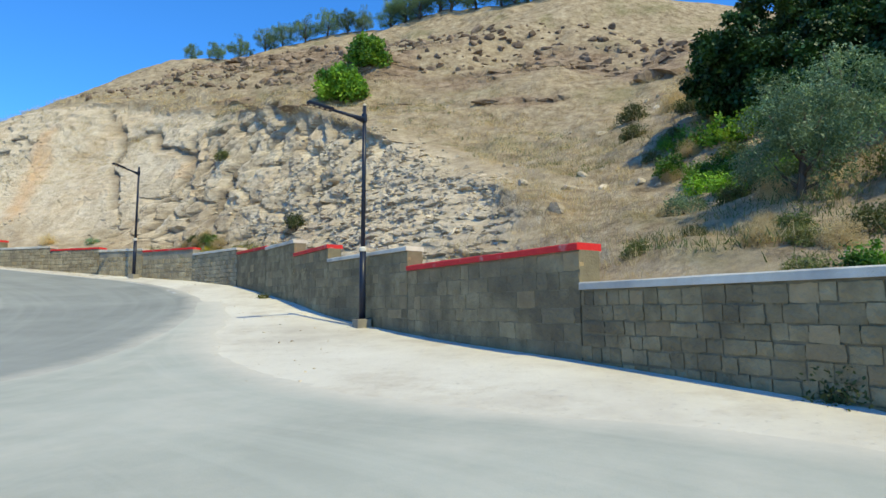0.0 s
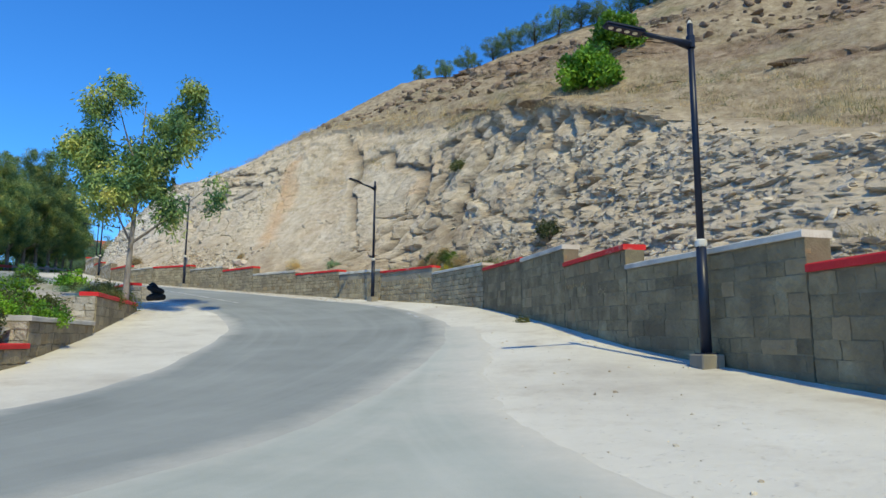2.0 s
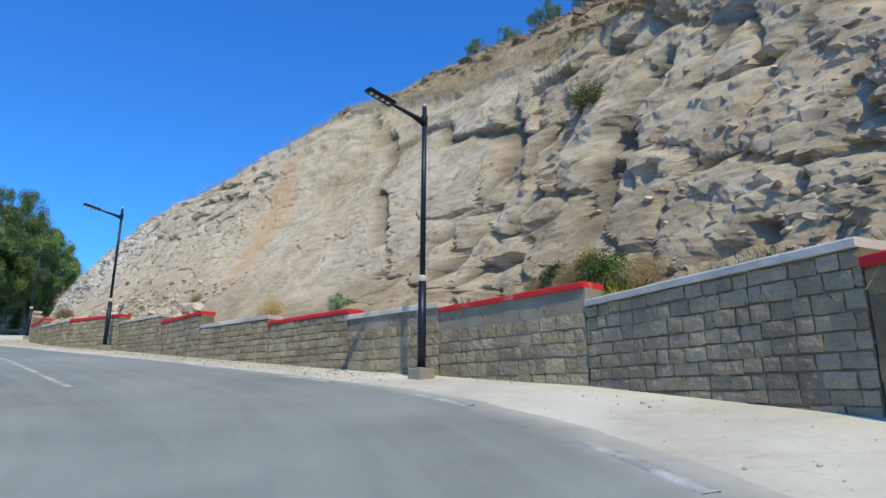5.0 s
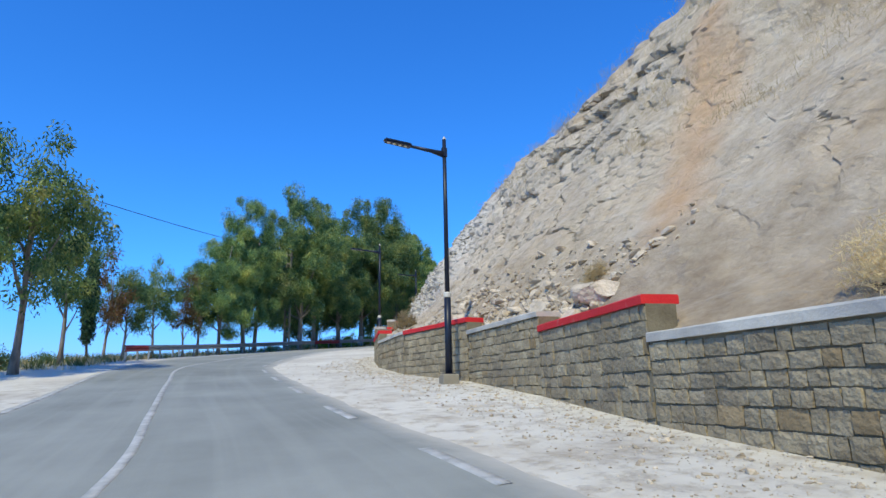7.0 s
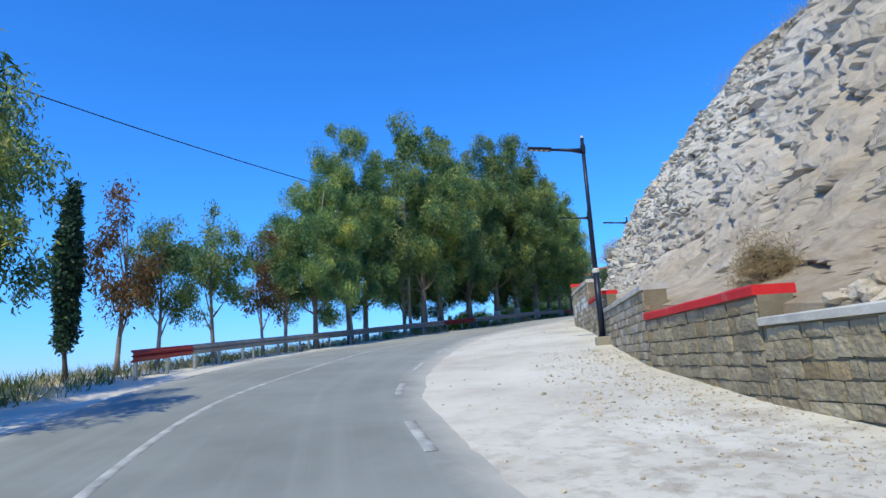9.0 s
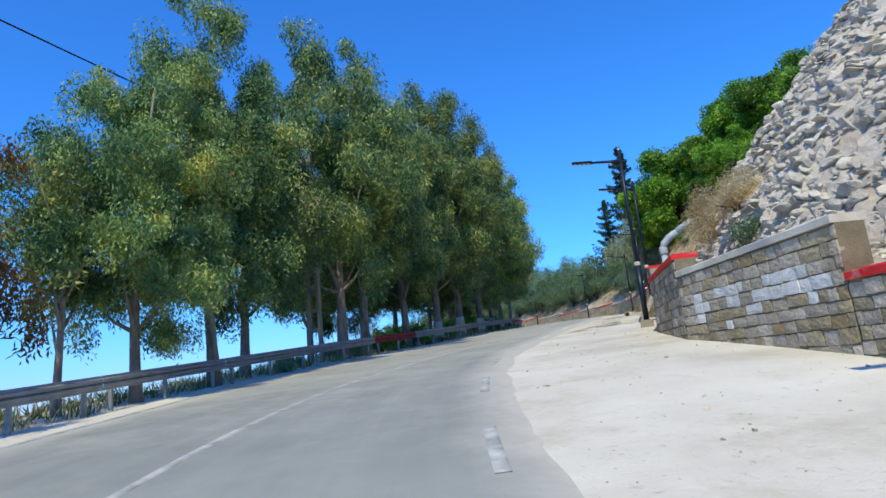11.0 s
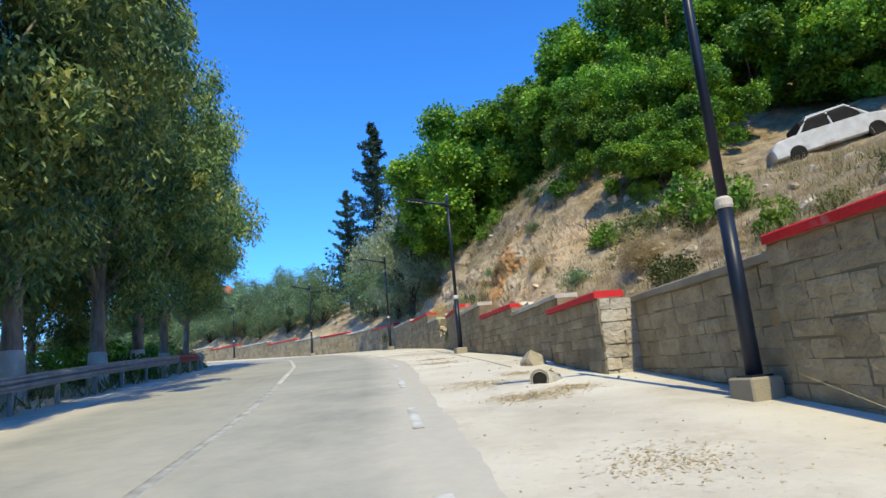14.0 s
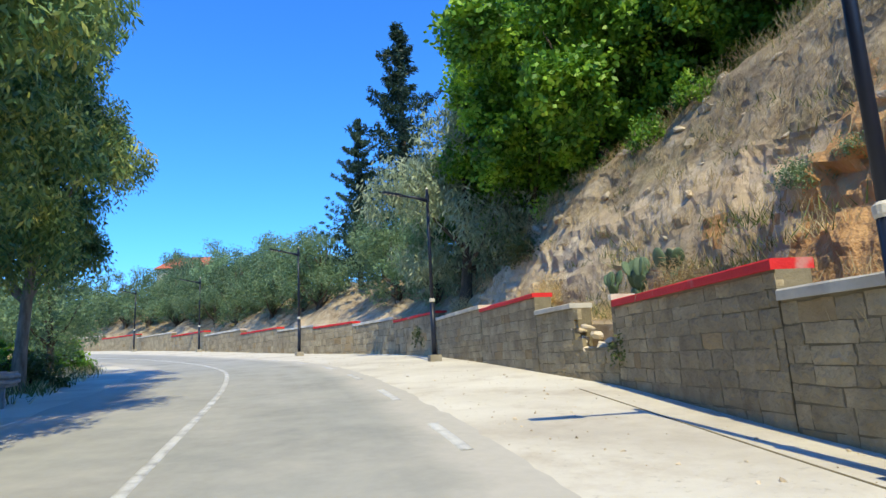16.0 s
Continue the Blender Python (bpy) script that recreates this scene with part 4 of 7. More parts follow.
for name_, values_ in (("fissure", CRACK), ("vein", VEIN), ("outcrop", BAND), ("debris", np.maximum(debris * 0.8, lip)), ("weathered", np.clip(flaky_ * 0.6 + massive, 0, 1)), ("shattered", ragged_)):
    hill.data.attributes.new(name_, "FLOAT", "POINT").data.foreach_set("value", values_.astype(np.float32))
tagged(hill, "pale crumbling rock cutting below a dry grassy hillside", "hillside", kind="structure")
hill_tree = kdtree.KDTree(len(hill_v))
for i_, v_ in enumerate(hill_v):
    hill_tree.insert((v_[0], v_[1], 0), i_)
hill_tree.balance()


def hill_z(x, y):
    """Height of the hillside at a place: mean of the three nearest points."""
    near = hill_tree.find_n((x, y, 0), 3)
    return sum(hill_v[i][2] for _, i, _ in near) / 3


# ---- stepped retaining wall ----
def box_bm(bm, corners):
    vs = [bm.verts.new(c) for c in corners]
    for f in ((0, 3, 2, 1), (4, 5, 6, 7), (0, 1, 5, 4), (1, 2, 6, 5), (2, 3, 7, 6), (3, 0, 4, 7)):
        bm.faces.new([vs[i] for i in f])
    return vs


def stone_mesh(seed, rough_by):
    """A hewn block of unit size, front towards -y: chamfered outline, uneven face."""
    r = random.Random(seed)
    me = bpy.data.meshes.new("hewn_block")
    n = 4
    verts, faces = [], []
    for j in range(n):
        for i in range(n):
            u, w = i / (n - 1) - 0.5, j / (n - 1) - 0.5
            rim = i in (0, n - 1) or j in (0, n - 1)
            corner = i in (0, n - 1) and j in (0, n - 1)
            k = 0.98 if corner else 1.0
            verts.append((u * k + r.uniform(-0.03, 0.03), (-0.5 + (0.06 if rim else 0.0) + r.uniform(-0.12, 0.1) * rough_by * (0.4 if rim else 1)), w * k + r.uniform(-0.04, 0.04)))
    for j in range(n - 1):
        for i in range(n - 1):
            faces.append((j * n + i, j * n + i + 1, (j + 1) * n + i + 1, (j + 1) * n + i))
    ring = [i for i in range(n)] + [j * n + n - 1 for j in range(1, n)] + [(n - 1) * n + i for i in range(n - 2, -1, -1)] + [j * n for j in range(n - 2, 0, -1)]
    base = len(verts)
    verts += [(verts[i][0], 0.5, verts[i][2]) for i in ring]
    for a in range(len(ring)):
        b = (a + 1) % len(ring)
        faces.append((ring[b], ring[a], base + a, base + b))
    me.from_pydata(verts, [], faces)
    me.update()
    return me


BLOCKS = {}
for mat_ in (STONE, DARK_STONE, YELLOW_STONE, WASHED, PALE_STONE):
    BLOCKS[mat_.name] = []
    for k_ in range(6):
        me_ = stone_mesh(k_ + 40, 0.5)
        me_.materials.append(mat_)
        BLOCKS[mat_.name].append(me_)


def lay_stones(root, o, a, t, n, length, z_top_a, z_top_b, foot, course, proud, rnd, pick, skip=None, top_gap=0.0, joint=1.0):
    """Courses of single blocks on a wall's face, hung from the cap line down to the ground."""
    turn = math.atan2(t.y, t.x)
    z_drop = top_gap
    row = 0
    while z_drop < 3.2:
        hh = course * rnd.uniform(0.82, 1.2)
        s = -rnd.uniform(0, 0.3)
        any_left = False
        while s < length:
            w = rnd.choice((0.2, 0.25, 0.3, 0.36, 0.44) if joint > 1.5 else (0.28, 0.36, 0.45, 0.55, 0.66)) * rnd.uniform(0.9, 1.12)
            s0, s1 = max(s, 0.01), min(s + w, length - 0.01)
            s += w
            if s1 - s0 < 0.09:
                continue
            sm = (s0 + s1) / 2
            zt = z_top_a + (z_top_b - z_top_a) * sm / length - z_drop
            pm = a + t * sm
            fz = foot(pm)
            if zt < fz - 0.02:
                continue
            any_left = True
            if skip and skip(sm, zt - hh / 2 - fz):
                continue
            me = rnd.choice(BLOCKS[pick(sm, row)])
            ob = new("stone", me)
            ob.parent = root
            dep = 0.10
            pr = proud * rnd.uniform(0.55, 1.35)
            c = pm + n * (dep / 2 - pr)
            slope = math.atan2(z_top_b - z_top_a, length)
            ob.matrix_basis = Matrix.Translation(Vector((c.x, c.y, zt - hh / 2 + rnd.uniform(-0.012, 0.012))) - o) @ Matrix.Rotation(turn, 4, "Z") @ Matrix.Rotation(-slope + rnd.uniform(-0.025, 0.025), 4, "Y") @ Matrix.Diagonal((s1 - s0 - joint * rnd.uniform(0.006, 0.016), dep if n.dot(Vector((-t.y, t.x))) > 0 else -dep, hh - joint * rnd.uniform(0.008, 0.018), 1))
        z_drop += hh
        row += 1
        if not any_left:
            break


def wall_panel(a, b, ca, cb, finish, look_="stone", rnd=None, thick=0.42, hill_side=None, end_stones=False, hole=None, name="retaining_wall", proud=0.022, course=0.235, joint=1.0, band=0.02):
    a, b = Vector(a), Vector(b)
    length = (b - a).length
    t = (b - a).normalized()
    n = Vector((-t.y, t.x))
    if n.dot(hill_side or Vector((0.6, 0.8))) < 0:
        n = -n

    def foot(p):
        return float(lie(p.x, p.y))
    za, zb = foot(a), foot(b)
    root = new(name)
    o = Vector((a.x, a.y, za))
    root.location = o
    g = t * 0.014
    p, q = a + g, b - g
    low = min(za, zb) - 0.6
    bm = bmesh.new()
    if hole:
        h0, h1, hz = hole
        cuts = [(0, h0, 0.0), (h0, h1, hz), (h1, length, 0.0)]
    else:
        cuts = [(0, length, 0.0)]
    for s0, s1, dz in cuts:
        u, v = a + t * max(s0, 0.014), a + t * min(s1, length - 0.014)
        z0, z1 = ca + (cb - ca) * s0 / length - dz, ca + (cb - ca) * s1 / length - dz
        box_bm(bm, [Vector((*k, z)) - o for k, z in ((u, low), (v, low), (v + n * thick, low), (u + n * thick, low), (u, z0), (v, z1), (v + n * thick, z1), (u + n * thick, z0))])
    part("core", bm, CEMENT if look_ == "plain" or band > 0.1 else MORTAR, root)
    th = rnd.uniform(0.10, 0.125)
    mat = {"r": RED, "w": WHITE, "c": CEMENT}[finish]
    runs = [(0.0, length)] if not hole else [(0.0, hole[0]), (hole[1], length)]
    for s0, s1 in runs:
        if s1 - s0 < 0.1:
            continue
        bm = bmesh.new()
        k = max(2, int((s1 - s0) / 0.55))
        rings = []
        for i in range(k + 1):
            s = s0 + (s1 - s0) * i / k
            u = a + t * (s if 0 < i < k else (s + 0.014 if i == 0 else s - 0.014))
            z = ca + (cb - ca) * s / length
            w1, w2 = rnd.uniform(-0.008, 0.008), rnd.uniform(-0.008, 0.008)
            prof = [(-0.055 + w1, 0.0), (-0.055 + w1, th - 0.02), (-0.035 + w1, th + w2), (thick + 0.035, th + w2), (thick + 0.05, th - 0.02), (thick + 0.05, 0.0)]
            rings.append([bm.verts.new(Vector((*(u + n * d), z + h)) - o) for d, h in prof])
        for r0, r1 in zip(rings, rings[1:]):
            for i in range(6):
                bm.faces.new((r0[i], r0[(i + 1) % 6], r1[(i + 1) % 6], r1[i]))
        bm.faces.new(rings[0][::-1])
        bm.faces.new(rings[-1])
        part("coping", bm, mat, root)
    if look_ != "plain":
        def pick(s, row):
            v = rnd.random()
            if look_ == "washed" and 0.3 < s < 4.6 and v < (0, 0.12, 0.62, 0.7, 0.2, 0.06, 0, 0, 0, 0, 0, 0, 0, 0, 0, 0, 0, 0, 0, 0)[row]:
                return WASHED.name
            if look_ == "pale":
                return PALE_STONE.name
            if look_ in ("washed", "mixed") and v > 0.5:
                return PALE_STONE.name
            return YELLOW_STONE.name if v < (0.075 if look_ == "ashlar" else 0.05) else DARK_STONE.name if look_ == "ashlar" else STONE.name
        skip = (lambda s, h: hole[0] < s < hole[1] and h > (ca - za) - hole[2]) if hole else None
        lay_stones(root, o, a, t, n, length, ca, cb, foot, course, proud, rnd, pick, skip, band, joint)
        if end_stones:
            # the sunlit look of the panel's end is put into the colour: paler blocks
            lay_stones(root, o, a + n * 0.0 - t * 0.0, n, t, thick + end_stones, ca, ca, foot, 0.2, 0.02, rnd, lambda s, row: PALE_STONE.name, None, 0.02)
    cap_words = {"r": "a red painted coping", "w": "a whitewashed coping", "c": "a plain cement coping"}[finish]
    body = {"plain": "cement-rendered retaining wall panel with ", "washed": "grey stone retaining wall panel with whitewashed blocks and "}.get(look_, "grey-brown hewn stone retaining wall panel with ")
    tagged(root, body + cap_words, "wall", "stepped wall panels", "structure")
    return root


JOINTS = WALL_LINE
CAPS = [1.4, 1.4, 1.33, 1.72, 1.9, 1.94, 2.05, 1.73, 1.57, 1.58, 1.45, 1.38, 1.26, 1.44, 1.42, 1.43, 1.15, 1.15, 1.2, 1.25, 1.61, 1.6, 1.25, 0.95, 1.92, 1.42, 1.27, 1.37, 1.35, 1.6, 1.68, 1.55, 1.75, 1.6, 1.65, 1.6, 1.6, 1.55, 1.5, 1.5, 1.5, 1.5, 1.5, 1.5, 1.5]
FINISH = "wwwrwrwrwrwrwrwrwrwrwrccrcrwrwrwrwrwrwrwrwrwr"
wall_rnd = random.Random(11)
for i_ in range(len(JOINTS) - 1):
    ja, jb = JOINTS[i_], JOINTS[i_ + 1]
    za_, zb_ = float(lie(*ja)), float(lie(*jb))
    zm_ = (za_ + zb_) / 2 + CAPS[i_] - 0.1
    ca_, cb_ = zm_ + 0.14 * (za_ - zb_) / 2, zm_ + 0.14 * (zb_ - za_) / 2
    kw = {}
    if i_ == 23:
        kw = dict(look_="plain")
        ca_, cb_ = zm_ + 0.1, zm_ - 0.24
        jb = (-66.9, 64.78)
    if i_ == 20:
        kw = dict(look_="washed")
    if i_ in (18, 19, 21, 22):
        kw = dict(look_="mixed")
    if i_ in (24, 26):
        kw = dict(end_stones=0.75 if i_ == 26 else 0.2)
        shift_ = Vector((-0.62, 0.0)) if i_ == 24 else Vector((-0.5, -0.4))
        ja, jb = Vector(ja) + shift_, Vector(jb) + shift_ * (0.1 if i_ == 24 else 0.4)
    if i_ == 31:
        kw = dict(hole=(0.12, 1.7, 0.85))
    if i_ > 33:
        kw["course"] = 0.34
    elif i_ > 23:
        kw["course"], kw["proud"] = 0.215, 0.014
    elif i_ >= 8:
        kw["course"], kw["proud"], kw["joint"] = 0.19, 0.028, 1.6
    if i_ in (9, 10):
        kw["band"], kw["course"] = (0.42, 0.3)[i_ - 9], 0.25
    if i_ < 8:
        kw["look_"] = "ashlar"
        kw["joint"] = 1.0 if i_ > 2 else 1.6
        kw["proud"], kw["course"] = (0.015, 0.27) if i_ > 2 else (0.026, 0.2)
    wall_panel(ja, jb, ca_, cb_, FINISH[i_], rnd=wall_rnd, **kw)

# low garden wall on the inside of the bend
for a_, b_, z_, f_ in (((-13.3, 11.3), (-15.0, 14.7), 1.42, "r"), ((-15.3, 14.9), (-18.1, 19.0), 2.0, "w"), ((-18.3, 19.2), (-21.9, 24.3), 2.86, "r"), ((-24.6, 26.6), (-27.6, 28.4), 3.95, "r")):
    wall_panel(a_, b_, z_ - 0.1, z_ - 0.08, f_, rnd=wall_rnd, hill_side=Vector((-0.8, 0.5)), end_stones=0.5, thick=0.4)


# ---- street lamps ----
def tube(bm, pts, radii, seg=10):
    rings = []
    for i, (p, r) in enumerate(zip(pts, radii)):
        p = Vector(p)
        d = (Vector(pts[min(i + 1, len(pts) - 1)]) - Vector(pts[max(i - 1, 0)])).normalized()
        u = d.orthogonal().normalized()
        if rings:
            u = (rings[-1][1] - d * rings[-1][1].dot(d)).normalized()
        v = d.cross(u)
        rings.append(([bm.verts.new(p + (u * math.cos(a) + v * math.sin(a)) * r) for a in [2 * math.pi * k / seg for k in range(seg)]], u))
    for (a, _), (b, _) in zip(rings, rings[1:]):
        for k in range(seg):
            bm.faces.new((a[k], a[(k + 1) % seg], b[(k + 1) % seg], b[k]))
    bm.faces.new(rings[0][0][::-1])
    bm.faces.new(rings[-1][0])


def slab_bm(size, bevel, m=None, seg=1):
    bm = bmesh.new()
    bmesh.ops.create_cube(bm, size=1, matrix=Matrix.Diagonal((*size, 1)))
    bmesh.ops.bevel(bm, geom=bm.edges[:], offset=bevel, segments=seg, affect="EDGES")
    if m is not None:
        bm.transform(m)
    return bm


def street_lamp():
    root = new("street_lamp")
    part("plinth", slab_bm((0.4, 0.4, 0.5), 0.02, pose(0, 0, -0.04)), CEMENT, root, "grey concrete plinth")
    part("base_plate", slab_bm((0.27, 0.27, 0.02), 0.006, pose(0, 0, 0.22)), POLE, root)
    bm = bmesh.new()
    tube(bm, [(0, 0, 0.22), (0, 0, 2.0)], [0.09, 0.084], 16)
    part("lower_pole", bm, POLE, root, smooth=True)
    bm = bmesh.new()
    tube(bm, [(0, 0, 2.0), (0, 0, 5.95)], [0.062, 0.05], 14)
    part("upper_pole", bm, POLE, root, smooth=True)
    bm = bmesh.new()
    tube(bm, [(0, 0, 1.98), (0, 0, 2.01), (0, 0, 2.08), (0, 0, 2.11)], [0.09, 0.1, 0.1, 0.066], 16)
    part("collar", bm, WHITE, root, "white collar ring")
    bm = bmesh.new()
    tube(bm, [(0, 0, 5.95), (0, 0, 5.98), (0, 0, 6.03)], [0.05, 0.04, 0.012], 10)
    part("finial", bm, WHITE, root, "small white cap")
    bm = bmesh.new()
    tube(bm, [(0.03, 0, 5.56), (0.35, 0, 5.62), (0.95, 0, 5.7)], [0.085, 0.05, 0.035], 10)
    part("arm", bm, POLE, root, smooth=True)
    bm = bmesh.new()
    tube(bm, [(0.0, 0, 5.5), (0.0, 0, 5.72)], [0.075, 0.075], 12)
    part("clamp", bm, POLE, root)
    bm = slab_bm((0.72, 0.27, 0.075), 0.03, pose(1.24, 0, 5.745, 0, -8, 0), 2)
    for v in bm.verts:
        k = max(0.0, (v.co.x - 1.2) / 0.4)
        v.co.y *= 1 - 0.25 * k * k
    head = part("lamp_head", bm, POLE, root, smooth=False)
    for k in range(4):
        bm = bmesh.new()
        bmesh.ops.create_uvsphere(bm, u_segments=8, v_segments=5, radius=0.05, matrix=pose(1.04 + 0.145 * k, 0, 5.678 + 0.0205 * k, 0, -8, 0) @ Matrix.Diagonal((1, 1, 0.35, 1)))
        part("led_lens", bm, GLASS_LED, head, "pale yellow lens")
    tagged(root, "dark blue metal street lamp on a concrete plinth", "street lamp", "street lamps along the wall")
    return root


LAMPS = [(-2.34, 16.68, 209), (-16.37, 33.28, 246), (-34.54, 40.93, 250), (-51.3, 49.0, 235), (-64.1, 60.05, 216), (-69.3, 67.9, 219), (-79.1, 81.1, 221), (-90.2, 94.3, 224), (-103, 102.7, 238), (-121, 112, 246), (-134.5, 116.3, 250)]
lamp_one = street_lamp()
for k_, (lx, ly, la) in enumerate(LAMPS):
    lm = pose(lx, ly, float(lie(lx, ly)), 0, 0, la)
    if k_ in (2, 5):
        lm = lm @ Matrix.Diagonal((1, 1, 1.05 if k_ == 2 else 1.07, 1))
    if k_ == 0:
        lamp_one.matrix_world = lm
    else:
        copy_thing(lamp_one, lm)


# ---- guard rail on the valley side ----
rail_curve = offset(edge_l, -1.05)
rail_run = np.r_[0, np.cumsum(np.linalg.norm(np.diff(rail_curve, axis=0), axis=1))]
rail_start = rail_run[int(np.argmin(np.hypot(rail_curve[:, 0] + 55.2, rail_curve[:, 1] - 37.4)))]


def rail_at(s):
    x, y = (float(np.interp(s, rail_run, rail_curve[:, j])) for j in (0, 1))
    return Vector((x, y, float(lie(x, y))))


PROFILE = [(0.0, 0.0), (0.0, 0.045), (0.055, 0.075), (0.055, 0.125), (0.0, 0.155), (0.055, 0.185), (0.055, 0.235), (0.0, 0.265), (0.0, 0.31)]


def guard_rail(s0, s1, paint, bent=0.0):
    root = new("guard_rail")
    o = rail_at(s0)
    root.location = o
    bm = bmesh.new()
    rings = []
    for s in np.linspace(s0, s1, max(3, int((s1 - s0) / 0.5))):
        p, q = rail_at(s), rail_at(s + 0.2)
        d = (q - p).normalized()
        n = Vector((d.y, -d.x, 0))
        z = p.z + 0.46 + bent * math.sin((s - s0) * 1.7) * 0.1
        ring = [bm.verts.new(Vector((p.x, p.y, z)) + n * (a + 0.004) + Vector((0, 0, h)) - o) for a, h in PROFILE]
        ring += [bm.verts.new(Vector((p.x, p.y, z)) + n * (a - 0.004) + Vector((0, 0, h)) - o) for a, h in PROFILE[::-1]]
        rings.append(ring)
    m_ = len(rings[0])
    for r0, r1 in zip(rings, rings[1:]):
        for i in range(m_):
            bm.faces.new((r0[i], r0[(i + 1) % m_], r1[(i + 1) % m_], r1[i]))
    bm.faces.new(rings[0][::-1])
    bm.faces.new(rings[-1])
    part("beam", bm, paint, root)
    s = s0 + 0.4
    while s < s1 - 0.1:
        p = rail_at(s)
        d = (rail_at(s + 0.2) - p).normalized()
        bm = slab_bm((0.07, 0.09, 1.05), 0.008, Matrix.Translation(Vector((p.x, p.y, p.z + 0.22)) - o + Vector((-d.y, d.x, 0)) * 0.06) @ Matrix.Rotation(math.atan2(d.y, d.x), 4, "Z"))
        part("post", bm, STEEL, root)
        s += 2.0
    tagged(root, "dull red painted steel guard rail section" if paint is RED_STEEL else "weathered grey galvanised steel guard rail section", "guard rail", "guard rail sections")
    return root


guard_rail(rail_start, rail_start + 4.0, RED_STEEL)
for k_ in range(5):
    guard_rail(rail_start + 4.0 + 4.88 * k_, rail_start + 8.86 + 4.88 * k_, STEEL)
s_ = rail_start + 28.4
guard_rail(s_, s_ + 4.2, RED_STEEL)
for k_ in range(5):
    guard_rail(s_ + 4.22 + 4.12 * k_, s_ + 8.32 + 4.12 * k_, STEEL)
guard_rail(s_ + 24.9, s_ + 29.1, RED_STEEL)
guard_rail(s_ + 29.6, s_ + 32.6, STEEL, bent=0.6)


# ---- trees ----
def leaf_cloud(rng, centres, radii, per, leaf_len, leaf_w, droop):
    """Single leaves round clump centres; droop 1: hanging, 0: any way."""
    n = len(centres) * per
    c = np.repeat(centres, per, axis=0)
    r = np.repeat(radii, per)
    off = rng.normal(size=(n, 3))
    off /= np.linalg.norm(off, axis=1)[:, None]
    off *= (rng.random(n) ** 0.45 * r)[:, None]
    if droop > 0.5:
        off[:, 2] = off[:, 2] * 1.25 - np.abs(rng.normal(size=n)) * 0.25 * r
    p = c + off
    d = rng.normal(size=(n, 3))
    d[:, 2] = d[:, 2] * (1 - droop) - droop * 1.6
    d /= np.linalg.norm(d, axis=1)[:, None]
    s = np.cross(d, rng.normal(size=(n, 3)))
    s /= np.maximum(np.linalg.norm(s, axis=1), 1e-6)[:, None]
    ll = (leaf_len * rng.uniform(0.6, 1.3, n))[:, None]
    ww = (leaf_w * rng.uniform(0.7, 1.3, n))[:, None]
    v = np.stack([p, p + d * ll * 0.45 + s * ww, p + d * ll, p + d * ll * 0.45 - s * ww], 1).reshape(-1, 3)
    return v


def quads(name, v, mat, parent):
    n = len(v) // 4
    me = bpy.data.meshes.new(name)
    me.vertices.add(len(v))
    me.vertices.foreach_set("co", v.astype(np.float32).ravel())
    me.loops.add(len(v))
    me.loops.foreach_set("vertex_index", np.arange(len(v), dtype=np.int32))
    me.polygons.add(n)
    me.polygons.foreach_set("loop_start", np.arange(0, len(v), 4, dtype=np.int32))
    me.materials.append(mat)
    me.update(calc_edges=True)
    ob = new(name, me)
    if parent is not None:
        ob.parent = parent
    return ob


TRUNK_LINES = {}


def tree(name, seed, height, crown_low, lobes, mat, bark, leaf=(0.16, 0.022), per=70, clumps=150, droop=0.6, trunk_r=0.14, lean=(0, 0), clump_r=0.42, limbs=7, hollow=0.35, gaps=-0.12):
    """Tapered trunk with limbs to the lobes of the crown; the lobes are (x, y, z, rx, rz) in metres."""
    rng = np.random.default_rng(seed)
    root = new(name)
    bm = bmesh.new()
    k = 9
    pts, rad = [], []
    for i in range(k + 1):
        u = i / k
        pts.append(Vector((lean[0] * u * u + 0.1 * math.sin(3 * u + seed), lean[1] * u * u + 0.1 * math.cos(4 * u + seed), height * 0.86 * u)))
        rad.append(trunk_r * (1 - 0.85 * u) * (1.35 if i == 0 else 1.0))
    tube(bm, pts, rad, 8)
    part("trunk", bm, bark, root, smooth=True)
    TRUNK_LINES[root.name] = (pts, rad)
    centres, radii = [], []
    for j, (x, y, z, rx, rz) in enumerate(lobes):
        base = pts[min(k, max(2, int(k * (z - rz) / (height * 0.86) * 0.8)))]
        if j < limbs:
            bm = bmesh.new()
            tip = Vector((x, y, z + rz * 0.3))
            mid_ = base.lerp(tip, 0.5) + Vector((0, 0, -0.1 * rx))
            tube(bm, [base, base.lerp(mid_, 0.5), mid_, tip], [trunk_r * 0.42, trunk_r * 0.36, trunk_r * 0.26, trunk_r * 0.08], 6)
            part("limb", bm, bark, root, smooth=True)
        m_ = max(4, int(clumps * rx * rx * rz / sum(l[3] * l[3] * l[4] for l in lobes)))
        q = rng.normal(size=(m_ * 2, 3))
        q /= np.linalg.norm(q, axis=1)[:, None]
        q *= (hollow + (1 - hollow) * rng.random(m_ * 2) ** 0.6)[:, None]
        q = q * np.array([rx, rx, rz]) + np.array([x, y, z])
        keep = [noise.noise(Vector(v) * 0.75 + Vector((seed, 0, 0))) > gaps for v in q]
        q = q[np.array(keep)][:m_]
        centres.append(q)
        radii.append(clump_r * rng.uniform(0.6, 1.35, len(q)))
    centres, radii = np.vstack(centres), np.concatenate(radii)
    quads("crown", leaf_cloud(rng, centres, radii, per, leaf[0], leaf[1], droop), mat, root)
    return root


